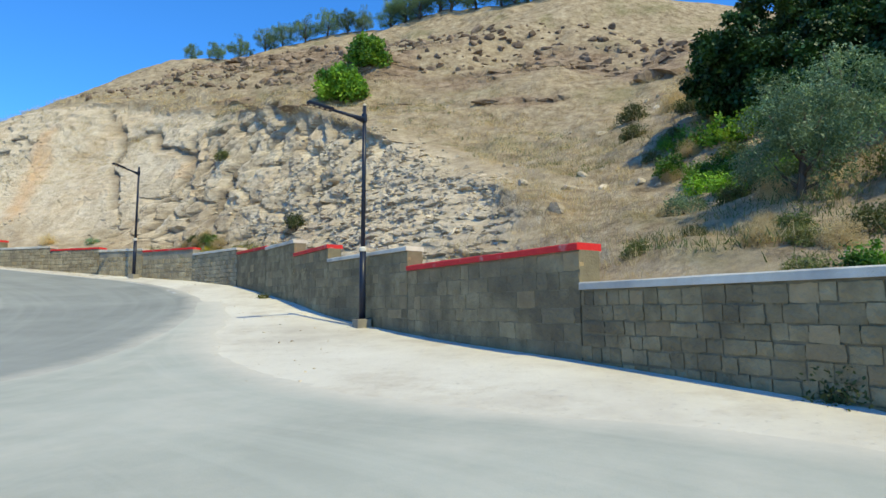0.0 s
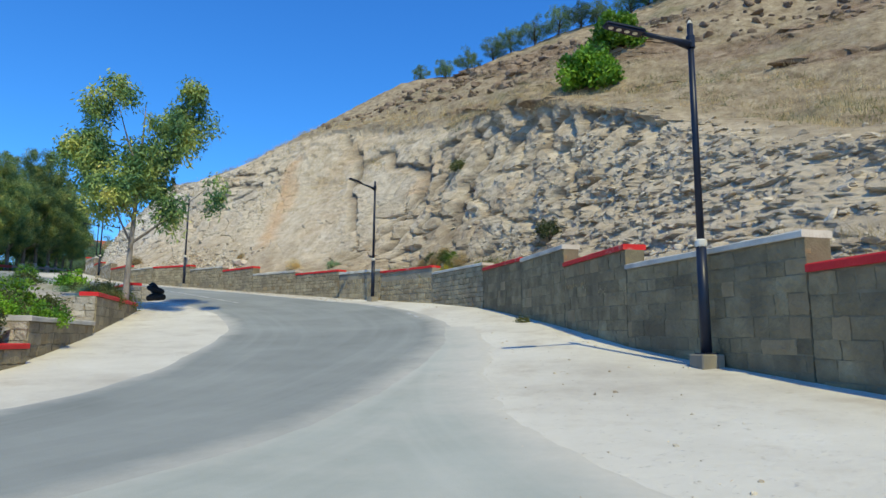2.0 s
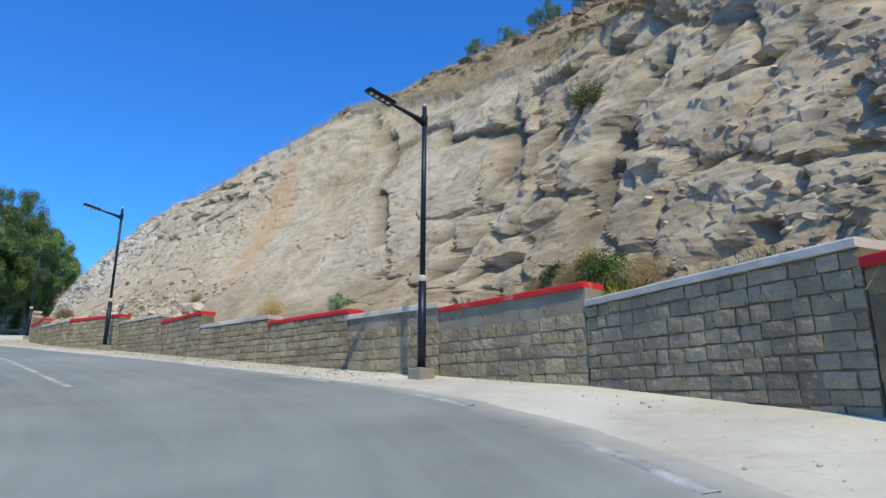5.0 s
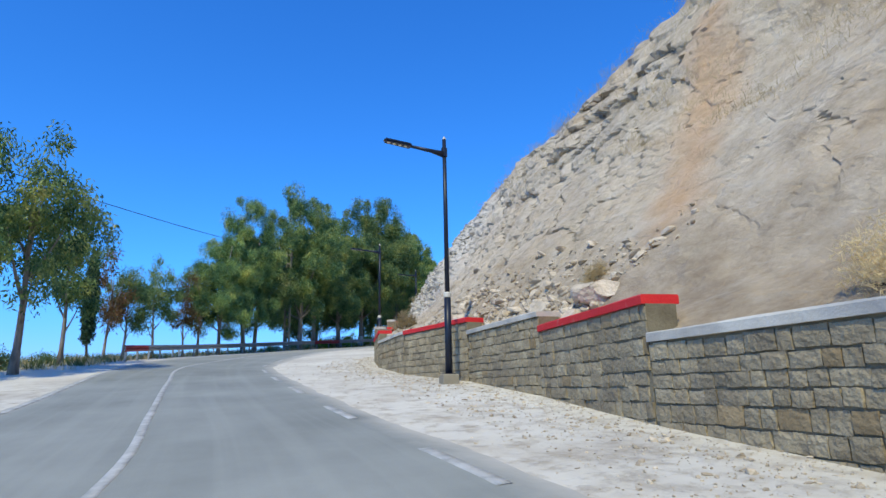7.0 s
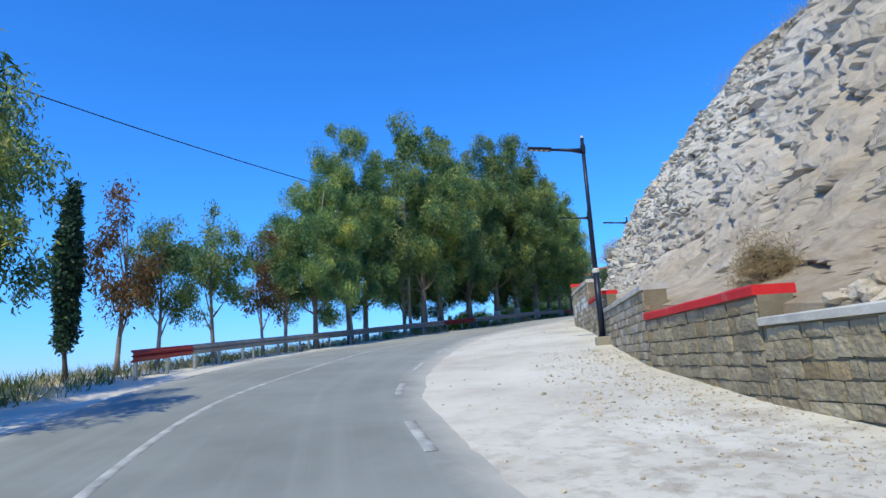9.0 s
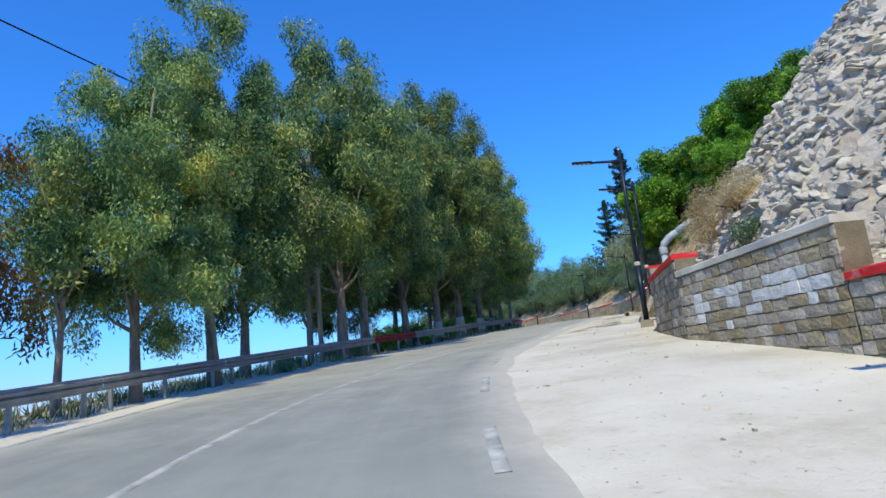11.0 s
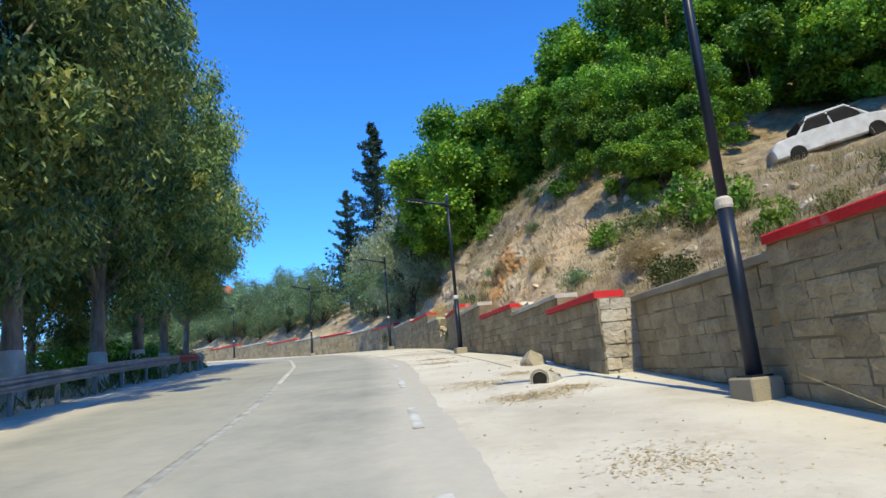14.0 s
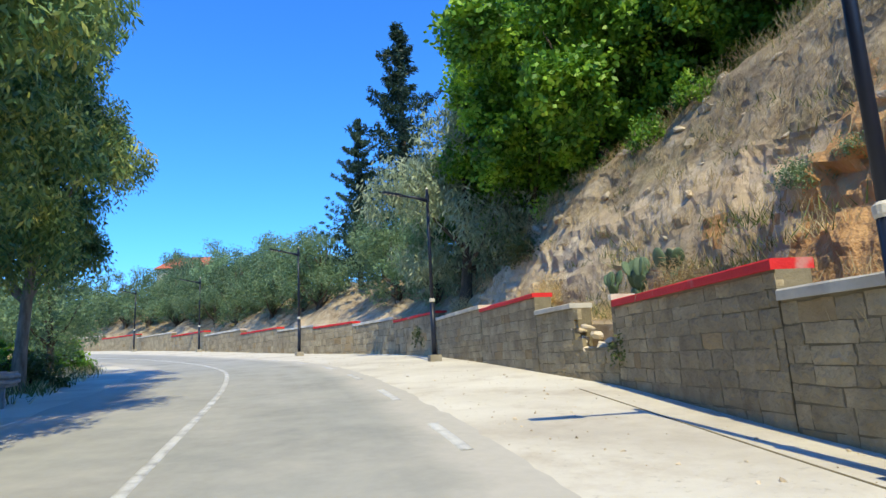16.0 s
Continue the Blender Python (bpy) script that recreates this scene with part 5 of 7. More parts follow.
def lobed(rng, height, low, width, count):
    """Crown lobes between low and height, widest in the middle."""
    out = []
    for i in range(count):
        u = (i + rng.uniform(0.2, 0.8)) / count
        r = width * (0.35 + 0.65 * math.sin(math.pi * min(1, u * 0.85 + 0.12)))
        a = i * 2.4 + rng.uniform(-0.5, 0.5)
        z = low + (height - low) * (0.08 + 0.86 * u)
        k = 0.5 * r
        out.append((k * math.cos(a), k * math.sin(a), z, r * rng.uniform(0.48, 0.68), (height - low) / count * rng.uniform(0.9, 1.3)))
    return out


def put(ob, x, y, z, turn, size=1.0, label="", category="tree", group=""):
    ob.matrix_basis = pose(x, y, z, 0, 0, turn) @ Matrix.Scale(size, 4)
    tagged(ob, label, category, group)
    return ob


def put_copy(src, x, y, z, turn, size=1.0, label="", category="", group=""):
    keep = src.scale.copy()
    src.scale = (1, 1, 1)
    c = copy_thing(src, pose(x, y, z, 0, 0, turn) @ Matrix.Scale(size, 4))
    src.scale = keep
    tagged(c, label, category, group)
    return c


def land(x, y):
    """Height of the ground sheet at a place: nearest grid points."""
    i = int(np.clip(np.searchsorted(gx, x), 1, len(gx) - 1))
    j = int(np.clip(np.searchsorted(gy, y), 1, len(gy) - 1))
    u, v = (x - gx[i - 1]) / (gx[i] - gx[i - 1]), (y - gy[j - 1]) / (gy[j] - gy[j - 1])
    return float((Z[j - 1, i - 1] * (1 - u) + Z[j - 1, i] * u) * (1 - v) + (Z[j, i - 1] * (1 - u) + Z[j, i] * u) * v)


tr = random.Random(5)
euc_big = [tree("eucalyptus", 21 + k, top_, 2.6, lobed(tr, top_ + 0.5, low_, wide_, lobes_), EUC, BARK, per=400, clumps=clumps_, droop=0.74, trunk_r=0.2, leaf=(0.18, 0.026), clump_r=0.6, hollow=0.5, gaps=0.02, limbs=9, lean=(tr.uniform(-1.4, 1.4), tr.uniform(-1.4, 1.4))) for k, (top_, low_, wide_, lobes_, clumps_) in enumerate(((14.6, 2.2, 3.1, 21, 250), (12.4, 1.9, 3.5, 17, 250), (13.2, 1.7, 3.9, 17, 280)))]
euc_small = [tree("eucalyptus", 31 + k, 8, 2.4, lobed(tr, 8.6, 2.3, 2.3, 9), EUC, BARK, per=90, clumps=170, droop=0.7, trunk_r=0.13, leaf=(0.2, 0.028), clump_r=0.45) for k in range(2)]
euc_brown = tree("eucalyptus", 41, 6, 1.8, lobed(tr, 6.3, 1.8, 1.35, 6), EUC_BROWN, BARK, per=60, clumps=80, droop=0.7, trunk_r=0.09, leaf=(0.2, 0.028), clump_r=0.4)
cypress = tree("cypress", 51, 5, 0.9, [(0, 0, 1.3, 0.16, 0.6), (0, 0, 1.9, 0.22, 0.6), (0, 0, 2.5, 0.25, 0.6), (0, 0, 3.1, 0.24, 0.6), (0, 0, 3.7, 0.2, 0.6), (0, 0, 4.3, 0.14, 0.6), (0, 0, 4.9, 0.07, 0.5)], NEEDLE, DARK_BARK, per=70, clumps=330, droop=0.0, trunk_r=0.06, leaf=(0.13, 0.03), clump_r=0.17, hollow=0.2, gaps=-9)
LBL_E = "tall grey-green eucalyptus tree beside the guard rail"
LBL_S = "slender pale-trunked eucalyptus tree on the valley verge"
ROW_BIG = [(-70.5, 48.4, 0.86, 0), (-72.3, 50.0, 0.84, 1), (-75.7, 55.2, 1.14, 2), (-77.6, 57.4, 1.0, 0), (-79.9, 61.2, 1.06, 1), (-82.8, 65.4, 1.22, 2), (-85.2, 69.2, 1.22, 0), (-88.2, 73.4, 1.24, 1), (-91.7, 77.4, 1.2, 2), (-95.0, 81.4, 1.1, 1), (-97.8, 85.2, 0.88, 0), (-68.6, 46.0, 0.7, 2),
           (-80.4, 56.0, 0.8, 1), (-83.2, 60.4, 0.85, 2), (-86.0, 64.6, 0.9, 0), (-88.8, 69.2, 0.9, 1), (-92.0, 73.6, 0.9, 2)]
used = set()
for x, y, sc, k in ROW_BIG:
    f = put if k not in used else put_copy
    used.add(k)
    put_tree = f(euc_big[k], x, y, land(x, y) - 0.1, tr.uniform(0, 360), sc, LBL_E, "tree", "eucalyptus row")
    if y > 62 and x > -96:
        pts_, rad_ = TRUNK_LINES[euc_big[k].name]
        bm = bmesh.new()
        tube(bm, [pts_[0].lerp(pts_[1], u_) for u_ in (0.0, 0.4, 0.8)], [(rad_[0] + (rad_[1] - rad_[0]) * u_) * 1.05 + 0.008 for u_ in (0.0, 0.4, 0.8)], 12)
        part("painted_foot", bm, WHITE, put_tree, "whitewashed foot of the trunk", smooth=True)
put(euc_small[0], -48.0, 32.8, land(-48, 32.8), 40, 1.05, LBL_S, "tree", "eucalyptus row")
put_copy(euc_small[0], -45.6, 30.2, land(-45.6, 30.2), 160, 0.95, LBL_S, "tree", "eucalyptus row")
put(euc_small[1], -52.9, 34.6, land(-52.9, 34.6), 75, 0.8, "slender eucalyptus with browned upper leaves on the verge", "tree", "eucalyptus row")
put_copy(euc_small[0], -63.8, 40.5, land(-63.8, 40.5), 280, 0.72, LBL_S, "tree", "eucalyptus row")
put_copy(euc_small[1], -67.6, 44.3, land(-67.6, 44.3), 200, 0.78, LBL_S, "tree", "eucalyptus row")
put(euc_brown, -59.2, 37.3, land(-59.2, 37.3), 0, 0.9, "thin eucalyptus with orange-brown dying leaves", "tree", "eucalyptus row")
put_copy(euc_small[1], -60.9, 38.4, land(-60.9, 38.4), 120, 0.62, LBL_S, "tree", "eucalyptus row")
put_copy(euc_brown, -66.1, 42.9, land(-66.1, 42.9), 90, 0.85, "thin eucalyptus with orange-brown dying leaves", "tree", "eucalyptus row")
put(cypress, -56.4, 36.0, land(-56.4, 36.0), 0, 1.05, "narrow dark green cypress on the verge", "tree")
bend_tree = tree("eucalyptus", 61, 8.6, 2.6, [(-1.7, 0.3, 5.6, 1.0, 1.1), (-0.9, 0, 7.4, 0.9, 1.0), (1.7, 0.4, 7.6, 0.8, 1.1), (0.9, 0, 6.3, 0.8, 0.9), (0, 0.4, 5.2, 1.1, 1.0), (2.3, 0, 4.4, 0.7, 0.6), (-0.8, -0.5, 4.0, 0.9, 0.7), (1.3, 0.2, 3.7, 0.6, 0.7)], EUC, BARK, per=120, clumps=230, droop=0.6, trunk_r=0.12, leaf=(0.19, 0.03), clump_r=0.42)
put(bend_tree, -20.9, 22.9, float(lie(-20.9, 22.9)) + 0.1, 35, 1.02, "sparse young eucalyptus tree inside the bend", "tree")

# hillside trees
broad = [tree("broadleaf_tree", 71 + k, 6, 0.8, lobed(tr, 6.4, 0.4, 3.3, 10), BROAD, DARK_BARK, per=260, clumps=260, droop=0.35, trunk_r=0.2, leaf=(0.15, 0.052), clump_r=0.5, hollow=0.55, gaps=-0.02) for k in range(3)]
olive = [tree("olive_tree", 81 + k, 4, 0.8, lobed(tr, 4.2, 0.6, 2.0, 7), OLIVE, DARK_BARK, per=70, clumps=170, droop=0.15, trunk_r=0.15, leaf=(0.13, 0.022), clump_r=0.38, hollow=0.4) for k in range(2)]


def conifer(seed, height, width):
    rng = np.random.default_rng(seed)
    root = new("conifer")
    bm = bmesh.new()
    tube(bm, [(0, 0, 0), (0.1, 0, height * 0.5), (0, 0, height)], [0.2, 0.12, 0.02], 8)
    part("trunk", bm, DARK_BARK, root, smooth=True)
    cs, rs = [], []
    for i in range(15):
        u = i / 14
        z = height * (0.12 + 0.85 * u)
        for k in range(7 if u < 0.75 else 5):
            a = 2 * math.pi * (k + rng.uniform(-0.4, 0.4)) / 7 + i * 1.9
            long_ = (width * (1 - u) ** 0.75 + 0.2) * rng.uniform(0.45, 1.2)
            lift_ = rng.uniform(-0.25, 0.25)
            for q in np.linspace(0.12, 1.0, 7):
                cs.append((long_ * q * math.cos(a), long_ * q * math.sin(a), z + lift_ - 0.16 * long_ * q + 0.34 * long_ * q ** 3))
                rs.append(0.26 * (1.15 - 0.7 * q))
    quads("crown", leaf_cloud(rng, np.array(cs), np.array(rs), 42, 0.17, 0.028, 0.1), NEEDLE, root)
    return root


LBL_B = "dense dark green broadleaf tree on the hillside"
HILL_TREES = [(-74.4, 91.0, 1.25, 0), (-78.2, 94.6, 1.35, 1), (-82.4, 98.8, 1.45, 2), (-71.0, 89.0, 1.2, 2), (-68.0, 87.6, 1.1, 1), (-65.6, 86.6, 1.0, 0), (-75.4, 96.0, 1.4, 1), (-71.0, 93.6, 1.3, 0), (-63.6, 84.5, 0.9, 2), (-60.5, 80.0, 0.8, 1), (-57.5, 76.0, 0.75, 0), (-55.5, 71.5, 0.6, 2),
              (-81.0, 103.0, 1.5, 0), (-86.6, 99.6, 1.65, 1), (-68.0, 93.0, 1.2, 2), (-62.5, 90.0, 0.9, 0), (-84.6, 96.4, 1.55, 0), (-87.6, 98.2, 1.3, 2), (-89.6, 101.6, 0.9, 1), (-93.0, 105.4, 1.0, 2), (-70.4, 83.6, 0.7, 0), (-73.4, 86.0, 0.75, 1), (-71.6, 82.2, 0.55, 2), (-74.2, 84.6, 0.6, 1)]
used = set()
for x, y, sc, k in HILL_TREES:
    f = put if k not in used else put_copy
    used.add(k)
    f(broad[k], x, y, hill_z(x, y) - 0.7, tr.uniform(0, 360), sc, LBL_B, "tree", "hillside trees")
willow = tree("willow_tree", 88, 5, 0.8, lobed(tr, 5.4, 0.3, 2.7, 9), WILLOW, DARK_BARK, per=95, clumps=230, droop=0.8, trunk_r=0.16, leaf=(0.2, 0.022), clump_r=0.42, hollow=0.35)
put(willow, -91.0, 98.8, hill_z(-91.0, 98.8) - 0.1, 40, 1.65, "pale silvery willow-like tree hanging over the slope", "tree")
con_one = conifer(91, 11, 2.7)
put(con_one, -100.3, 110.0, hill_z(-100.3, 110.0) - 0.2, 0, 1.62, "tall dark layered conifer on the hillside", "tree", "conifers")
put_copy(con_one, -103.5, 109.5, hill_z(-103.5, 109.5), 90, 1.05, "slim dark conifer on the hillside", "tree", "conifers")
put_copy(con_one, -61.5, 84, hill_z(-61.5, 84), 30, 0.7, "dark conifer among hillside trees", "tree", "conifers")
OLIVES = [(-94.4, 102.4, 1.2, 0), (-96.6, 106.0, 1.5, 1), (-98.5, 105.6, 1.4, 0), (-107, 109.5, 1.4, 1), (-110.5, 112, 1.4, 0), (-114, 112.8, 1.3, 1), (-117, 116, 1.5, 0), (-121.5, 117, 1.4, 1), (-126, 119, 1.5, 0), (-131, 120.5, 1.5, 1), (-104, 113, 1.5, 0), (-113, 118, 1.5, 1), (-124, 124, 1.7, 0), (-137, 124, 1.7, 1), (-119.5, 114.6, 1.2, 0), (-124.5, 116.8, 1.3, 1), (-128.5, 118.2, 1.3, 0), (-133.5, 120.2, 1.4, 1), (-139, 121.6, 1.5, 0), (-145, 123, 1.6, 1), (-151, 124, 1.6, 0), (-158, 124, 1.7, 1), (-135, 128, 1.8, 0), (-143, 129, 1.8, 1)]
used = set()
for x, y, sc, k in OLIVES:
    f = put if k not in used else put_copy
    used.add(k)
    f(olive[k], x, y, hill_z(x, y) - 0.75 * sc, tr.uniform(0, 360), sc * 1.15, "grey-green olive tree on the slope above the wall", "tree", "olive trees")


# ---- loose rock, scrub and grass ----
def ball(level):
    bm = bmesh.new()
    bmesh.ops.create_icosphere(bm, subdivisions=level, radius=0.62)
    v = np.array([q.co[:] for q in bm.verts])
    f = [tuple(q.index for q in p.verts) for p in bm.faces]
    bm.free()
    return v, f


BALLS = {1: ball(1), 2: ball(2), 3: ball(3)}


def rock_shape(rng, size, flat, level=2):
    """A broken block: a ball cut back by random planes into flat faces."""
    v, f = BALLS[level]
    v = v.copy()
    for k in range(9):
        n = rng.normal(size=3)
        if k < 2:
            n = np.array([0, 0, 1 if k else -1]) + 0.2 * n
        n /= np.linalg.norm(n)
        over = np.maximum(v @ n - rng.uniform(0.26, 0.46), 0)
        v -= over[:, None] * n
    v *= np.array([size * rng.uniform(1.0, 1.7), size * rng.uniform(0.8, 1.2), size * flat * 1.5])
    return v, f


def rock_field(name, places, mat, seed, tilt=0.35, fine=0.12):
    """One mesh of many loose rocks: (position, size, flatness, turn)."""
    rng = np.random.default_rng(seed)
    vs, fs, n = [], [], 0
    for p, size, flat, turn in places:
        v, f = rock_shape(rng, size, flat, 2 if size > fine else 1)
        e = Euler((rng.normal() * tilt, rng.normal() * tilt, turn)).to_matrix()
        v = v @ np.array(e).T + np.array(p)
        vs.append(v)
        fs += [tuple(i + n for i in q) for q in f]
        n += len(v)
    return mesh_object(name, np.vstack(vs), fs, mat)


hill_n = len(hill_curve)
xs_by_col = hill_curve[:, 0]


def on_hill(x0, x1, d0, d1, rng):
    """A random place on the hillside between two wall x and two distances from the wall."""
    lo, hi = np.searchsorted(-xs_by_col, -x0), np.searchsorted(-xs_by_col, -x1)
    c = int(rng.integers(min(lo, hi), max(lo, hi) + 1)) % hill_n
    d = rng.uniform(d0, d1)
    r = int(np.clip(np.searchsorted(reach, d), 1, len(reach) - 1))
    a, b = Vector(hill_v[c * m + r - 1]), Vector(hill_v[c * m + r])
    return a.lerp(b, rng.random()), c, d


rng_r = np.random.default_rng(3)
flaky = []
for _ in range(4200):
    p, c, d = on_hill(-1.5, -12 - 7 * rng_r.random() ** 3, 1.2, 8.0, rng_r)
    if hill_rock[c * m + int(np.searchsorted(reach, d))] > 0.6:
        flaky.append((p - Vector((0, 0, 0.03)), rng_r.choice([0.06, 0.09, 0.13, 0.2]) * rng_r.uniform(0.7, 1.3), rng_r.uniform(0.22, 0.5), rng_r.uniform(0, 6.3)))
tagged(rock_field("cliff_rocks", flaky, ROCK, 1, 0.22), "broken pale rock slabs jutting from the cutting", "rocks", kind="stuff")
flaky = []
for _ in range(11000):
    p, c, d = on_hill(-53.5 - 1.5 * rng_r.random(), -66.2, 0.7, 8.5, rng_r)
    if hill_rock[c * m + int(np.searchsorted(reach, d))] > 0.35:
        flaky.append((p - Vector((0, 0, 0.02)), rng_r.choice([0.06, 0.08, 0.1, 0.13, 0.17, 0.24]) * rng_r.uniform(0.7, 1.3), rng_r.uniform(0.25, 0.6), rng_r.uniform(0, 6.3)))
tagged(rock_field("scree_rocks", flaky, PALE_ROCK, 2, 0.4, 0.19), "sharp pale rock flakes covering the cutting", "rocks", kind="stuff")
rubble = []
for _ in range(2600):
    p, c, d = on_hill(-31, -42, 0.45, 0.6 + 3.6 * rng_r.random() ** 1.9, rng_r)
    rubble.append((p + Vector((0, 0, 0.03)), 0.045 + 0.2 * rng_r.random() ** 3, rng_r.uniform(0.4, 0.7), rng_r.uniform(0, 6.3)))
tagged(rock_field("rubble", rubble, ROCK, 4), "heap of pale fallen rubble behind the wall", "rubble", kind="stuff")
crown_band = []
for _ in range(2600):
    p, c, d = on_hill(2, -44, 9, 30, rng_r)
    h = p.z - foot_z[c]
    if 13 < h < 18.5 and rng_r.random() < 0.9:
        crown_band.append((p, 0.18 + 0.5 * rng_r.random() ** 2.5, rng_r.uniform(0.4, 0.8), rng_r.uniform(0, 6.3)))
tagged(rock_field("ridge_rocks", crown_band, BROWN_ROCK, 5), "band of weathered brown rocks under the ridge", "rocks", kind="stuff")
slope_stones = []
for _ in range(500):
    p, c, d = on_hill(-67, -100, 0.5, 6.5, rng_r)
    slope_stones.append((p, 0.06 + 0.3 * rng_r.random() ** 3, rng_r.uniform(0.5, 0.8), rng_r.uniform(0, 6.3)))
for _ in range(350):
    p, c, d = on_hill(8, -8, 3, 30, rng_r)
    slope_stones.append((p, 0.08 + 0.3 * rng_r.random() ** 3, rng_r.uniform(0.5, 0.8), rng_r.uniform(0, 6.3)))
tagged(rock_field("slope_stones", slope_stones, ROCK, 6), "loose stones lying on the dry slope", "stones", kind="stuff")

boulder_meshes = []
for k_ in range(5):
    v_, f_ = rock_shape(np.random.default_rng(70 + k_), 1.0, 0.62, 3)
    me_ = bpy.data.meshes.new("boulder")
    me_.from_pydata([tuple(q) for q in v_], [], f_)
    me_.materials.append(ROCK)
    boulder_meshes.append(me_)


def boulder(x, y, z, size, turn, label="large pale fallen rock behind the wall"):
    ob = new("boulder", boulder_meshes[int(turn * 7) % 5])
    ob.matrix_basis = pose(x, y, z, 8 * math.sin(turn), 10 * math.cos(turn), math.degrees(turn)) @ Matrix.Scale(size, 4)
    return tagged(ob, label, "rock", "boulders")


for k_ in range(22):
    p, c, d = on_hill(-31, -38, 0.6, 1.9, rng_r)
    boulder(p.x, p.y, p.z + 0.05, 0.25 + 0.35 * rng_r.random() ** 1.5, rng_r.uniform(0, 6.3))
verge_boulder = boulder(-73.85, 73.75, float(lie(-73.85, 73.75)) + 0.14, 0.55, 2.2, "pale sandstone boulder lying on the verge")
verge_boulder.data = verge_boulder.data.copy()
verge_boulder.data.materials[0] = PALE_STONE
for bx, by, bs in ((-74.6, 74.2, 0.17), (-76.3, 77.9, 0.3), (-71.9, 73.4, 0.18), (-75.2, 76.2, 0.2)):
    boulder(bx + 0.45, by + 0.3, float(lie(bx, by)) + 1.38, bs, bx, "pale stone lying on top of the wall")

for bx, by, bz, bs in ((-82.75, 87.35, 0.62, 0.26), (-82.95, 87.6, 0.6, 0.22), (-83.15, 87.8, 0.66, 0.25), (-82.9, 87.5, 0.8, 0.2), (-83.3, 88.0, 0.9, 0.24), (-82.65, 87.3, 0.85, 0.18), (-83.45, 88.1, 0.6, 0.24), (-83.6, 88.3, 0.8, 0.22), (-83.75, 88.45, 1.0, 0.22), (-83.5, 88.2, 1.05, 0.18), (-82.8, 87.4, 1.0, 0.16)):
    boulder(bx + 0.12, by + 0.1, float(lie(bx, by)) + bz, bs, bx * 3, "broken pale stone in the breach of the wall")

# verge gravel and grit
grit = []
for _ in range(2600):
    i = int(rng_r.integers(60, len(edge_r) - 40))
    off_ = rng_r.uniform(0.1, 4.5)
    t_ = edge_r[min(i + 1, len(edge_r) - 1)] - edge_r[i - 1]
    nrm = np.array([t_[1], -t_[0]]) / np.linalg.norm(t_)
    q = edge_r[i] + nrm * off_ + rng_r.uniform(-0.2, 0.2, 2)
    grit.append((Vector((q[0], q[1], float(lie(q[0], q[1])) + 0.004)), 0.015 + 0.05 * rng_r.random() ** 4, 0.6, rng_r.uniform(0, 6.3)))
for _ in range(1600):
    i = int(rng_r.integers(0, len(foot_line)))
    q = foot_line[i] + (foot_line[i] - offset(foot_line[max(0, i - 2):i + 3], 1.0)[min(i, 2)]) * (0.1 + 1.6 * rng_r.random() ** 2) + rng_r.uniform(-0.15, 0.15, 2)
    grit.append((Vector((q[0], q[1], float(lie(q[0], q[1])) + 0.004)), 0.015 + 0.07 * rng_r.random() ** 4, 0.6, rng_r.uniform(0, 6.3)))
soil_bits = []
for _ in range(5200):
    i = int(rng_r.integers(0, len(foot_line)))
    way_ = foot_line[i] - offset(foot_line[max(0, i - 2):i + 3], 1.0)[min(i, 2)]
    q = foot_line[i] + way_ * (-0.3 + 1.9 * rng_r.random() ** 1.8) + rng_r.uniform(-0.15, 0.15, 2)
    soil_bits.append((Vector((q[0], q[1], float(lie(q[0], q[1])) + 0.003)), 0.008 + 0.035 * rng_r.random() ** 3, 0.45, rng_r.uniform(0, 6.3)))
tagged(rock_field("soil_crumbs", soil_bits, SOIL, 9), "brown crumbs of soil and rubble along the wall's foot", "soil", kind="stuff")
tagged(rock_field("verge_gravel", grit, ROCK, 8), "scattered grit and gravel on the dusty verge", "gravel", kind="stuff")


def blades(rng, places, height, per, spread, width=0.012):
    n = len(places) * per
    p = np.repeat(np.array(places, float), per, axis=0)
    p[:, :2] += rng.normal(size=(n, 2)) * spread
    d = rng.normal(size=(n, 3)) * np.array([0.42, 0.42, 0.1]) + np.array([0, 0, 1])
    d /= np.linalg.norm(d, axis=1)[:, None]
    s = np.cross(d, rng.normal(size=(n, 3)))
    s /= np.maximum(np.linalg.norm(s, axis=1), 1e-6)[:, None]
    hh = (height * rng.uniform(0.45, 1.2, n))[:, None]
    ww = width * rng.uniform(0.7, 1.4, n)[:, None]
    bend = rng.normal(size=(n, 3)) * np.array([0.18, 0.18, 0.0]) * hh
    tip = p + d * hh + bend
    return np.stack([p - s * ww, p + s * ww, tip + s * ww * 0.2, tip - s * ww * 0.2], 1).reshape(-1, 3)


def grass_field(name, places, height, per, spread, mat, label, seed, width=0.012):
    ob = quads(name, blades(np.random.default_rng(seed), places, height, per, spread, width), mat, None)
    return tagged(ob, label, "grass", kind="stuff")


dry = []
for x0, x1, d0, d1, count in ((8, -3, 1, 26, 900), (-3, -40, 8.5, 20, 900), (-3, -19, 0.5, 1.3, 160), (-30, -66, 7, 13, 500), (-66, -100, 0.6, 8, 1500)):
    for _ in range(count):
        p, c, d = on_hill(x0, x1, d0, d1, rng_r)
        dry.append((p.x, p.y, p.z - 0.04))
fringe = []
for c in range(0, cols - 1):
    x_ = hill_curve[c, 0]
    if not -50 < x_ < -2 or rng_r.random() < 0.2:
        continue
    edge_h = np.interp(x_, FACE[:, 0], FACE[:, 1]) + rng_r.uniform(-0.1, 1.3)
    r_ = int(np.argmax(HH[c * rows_:(c + 1) * rows_] > edge_h))
    q = hill_v[c * rows_ + r_]
    fringe.append((q[0], q[1], q[2] - 0.04))
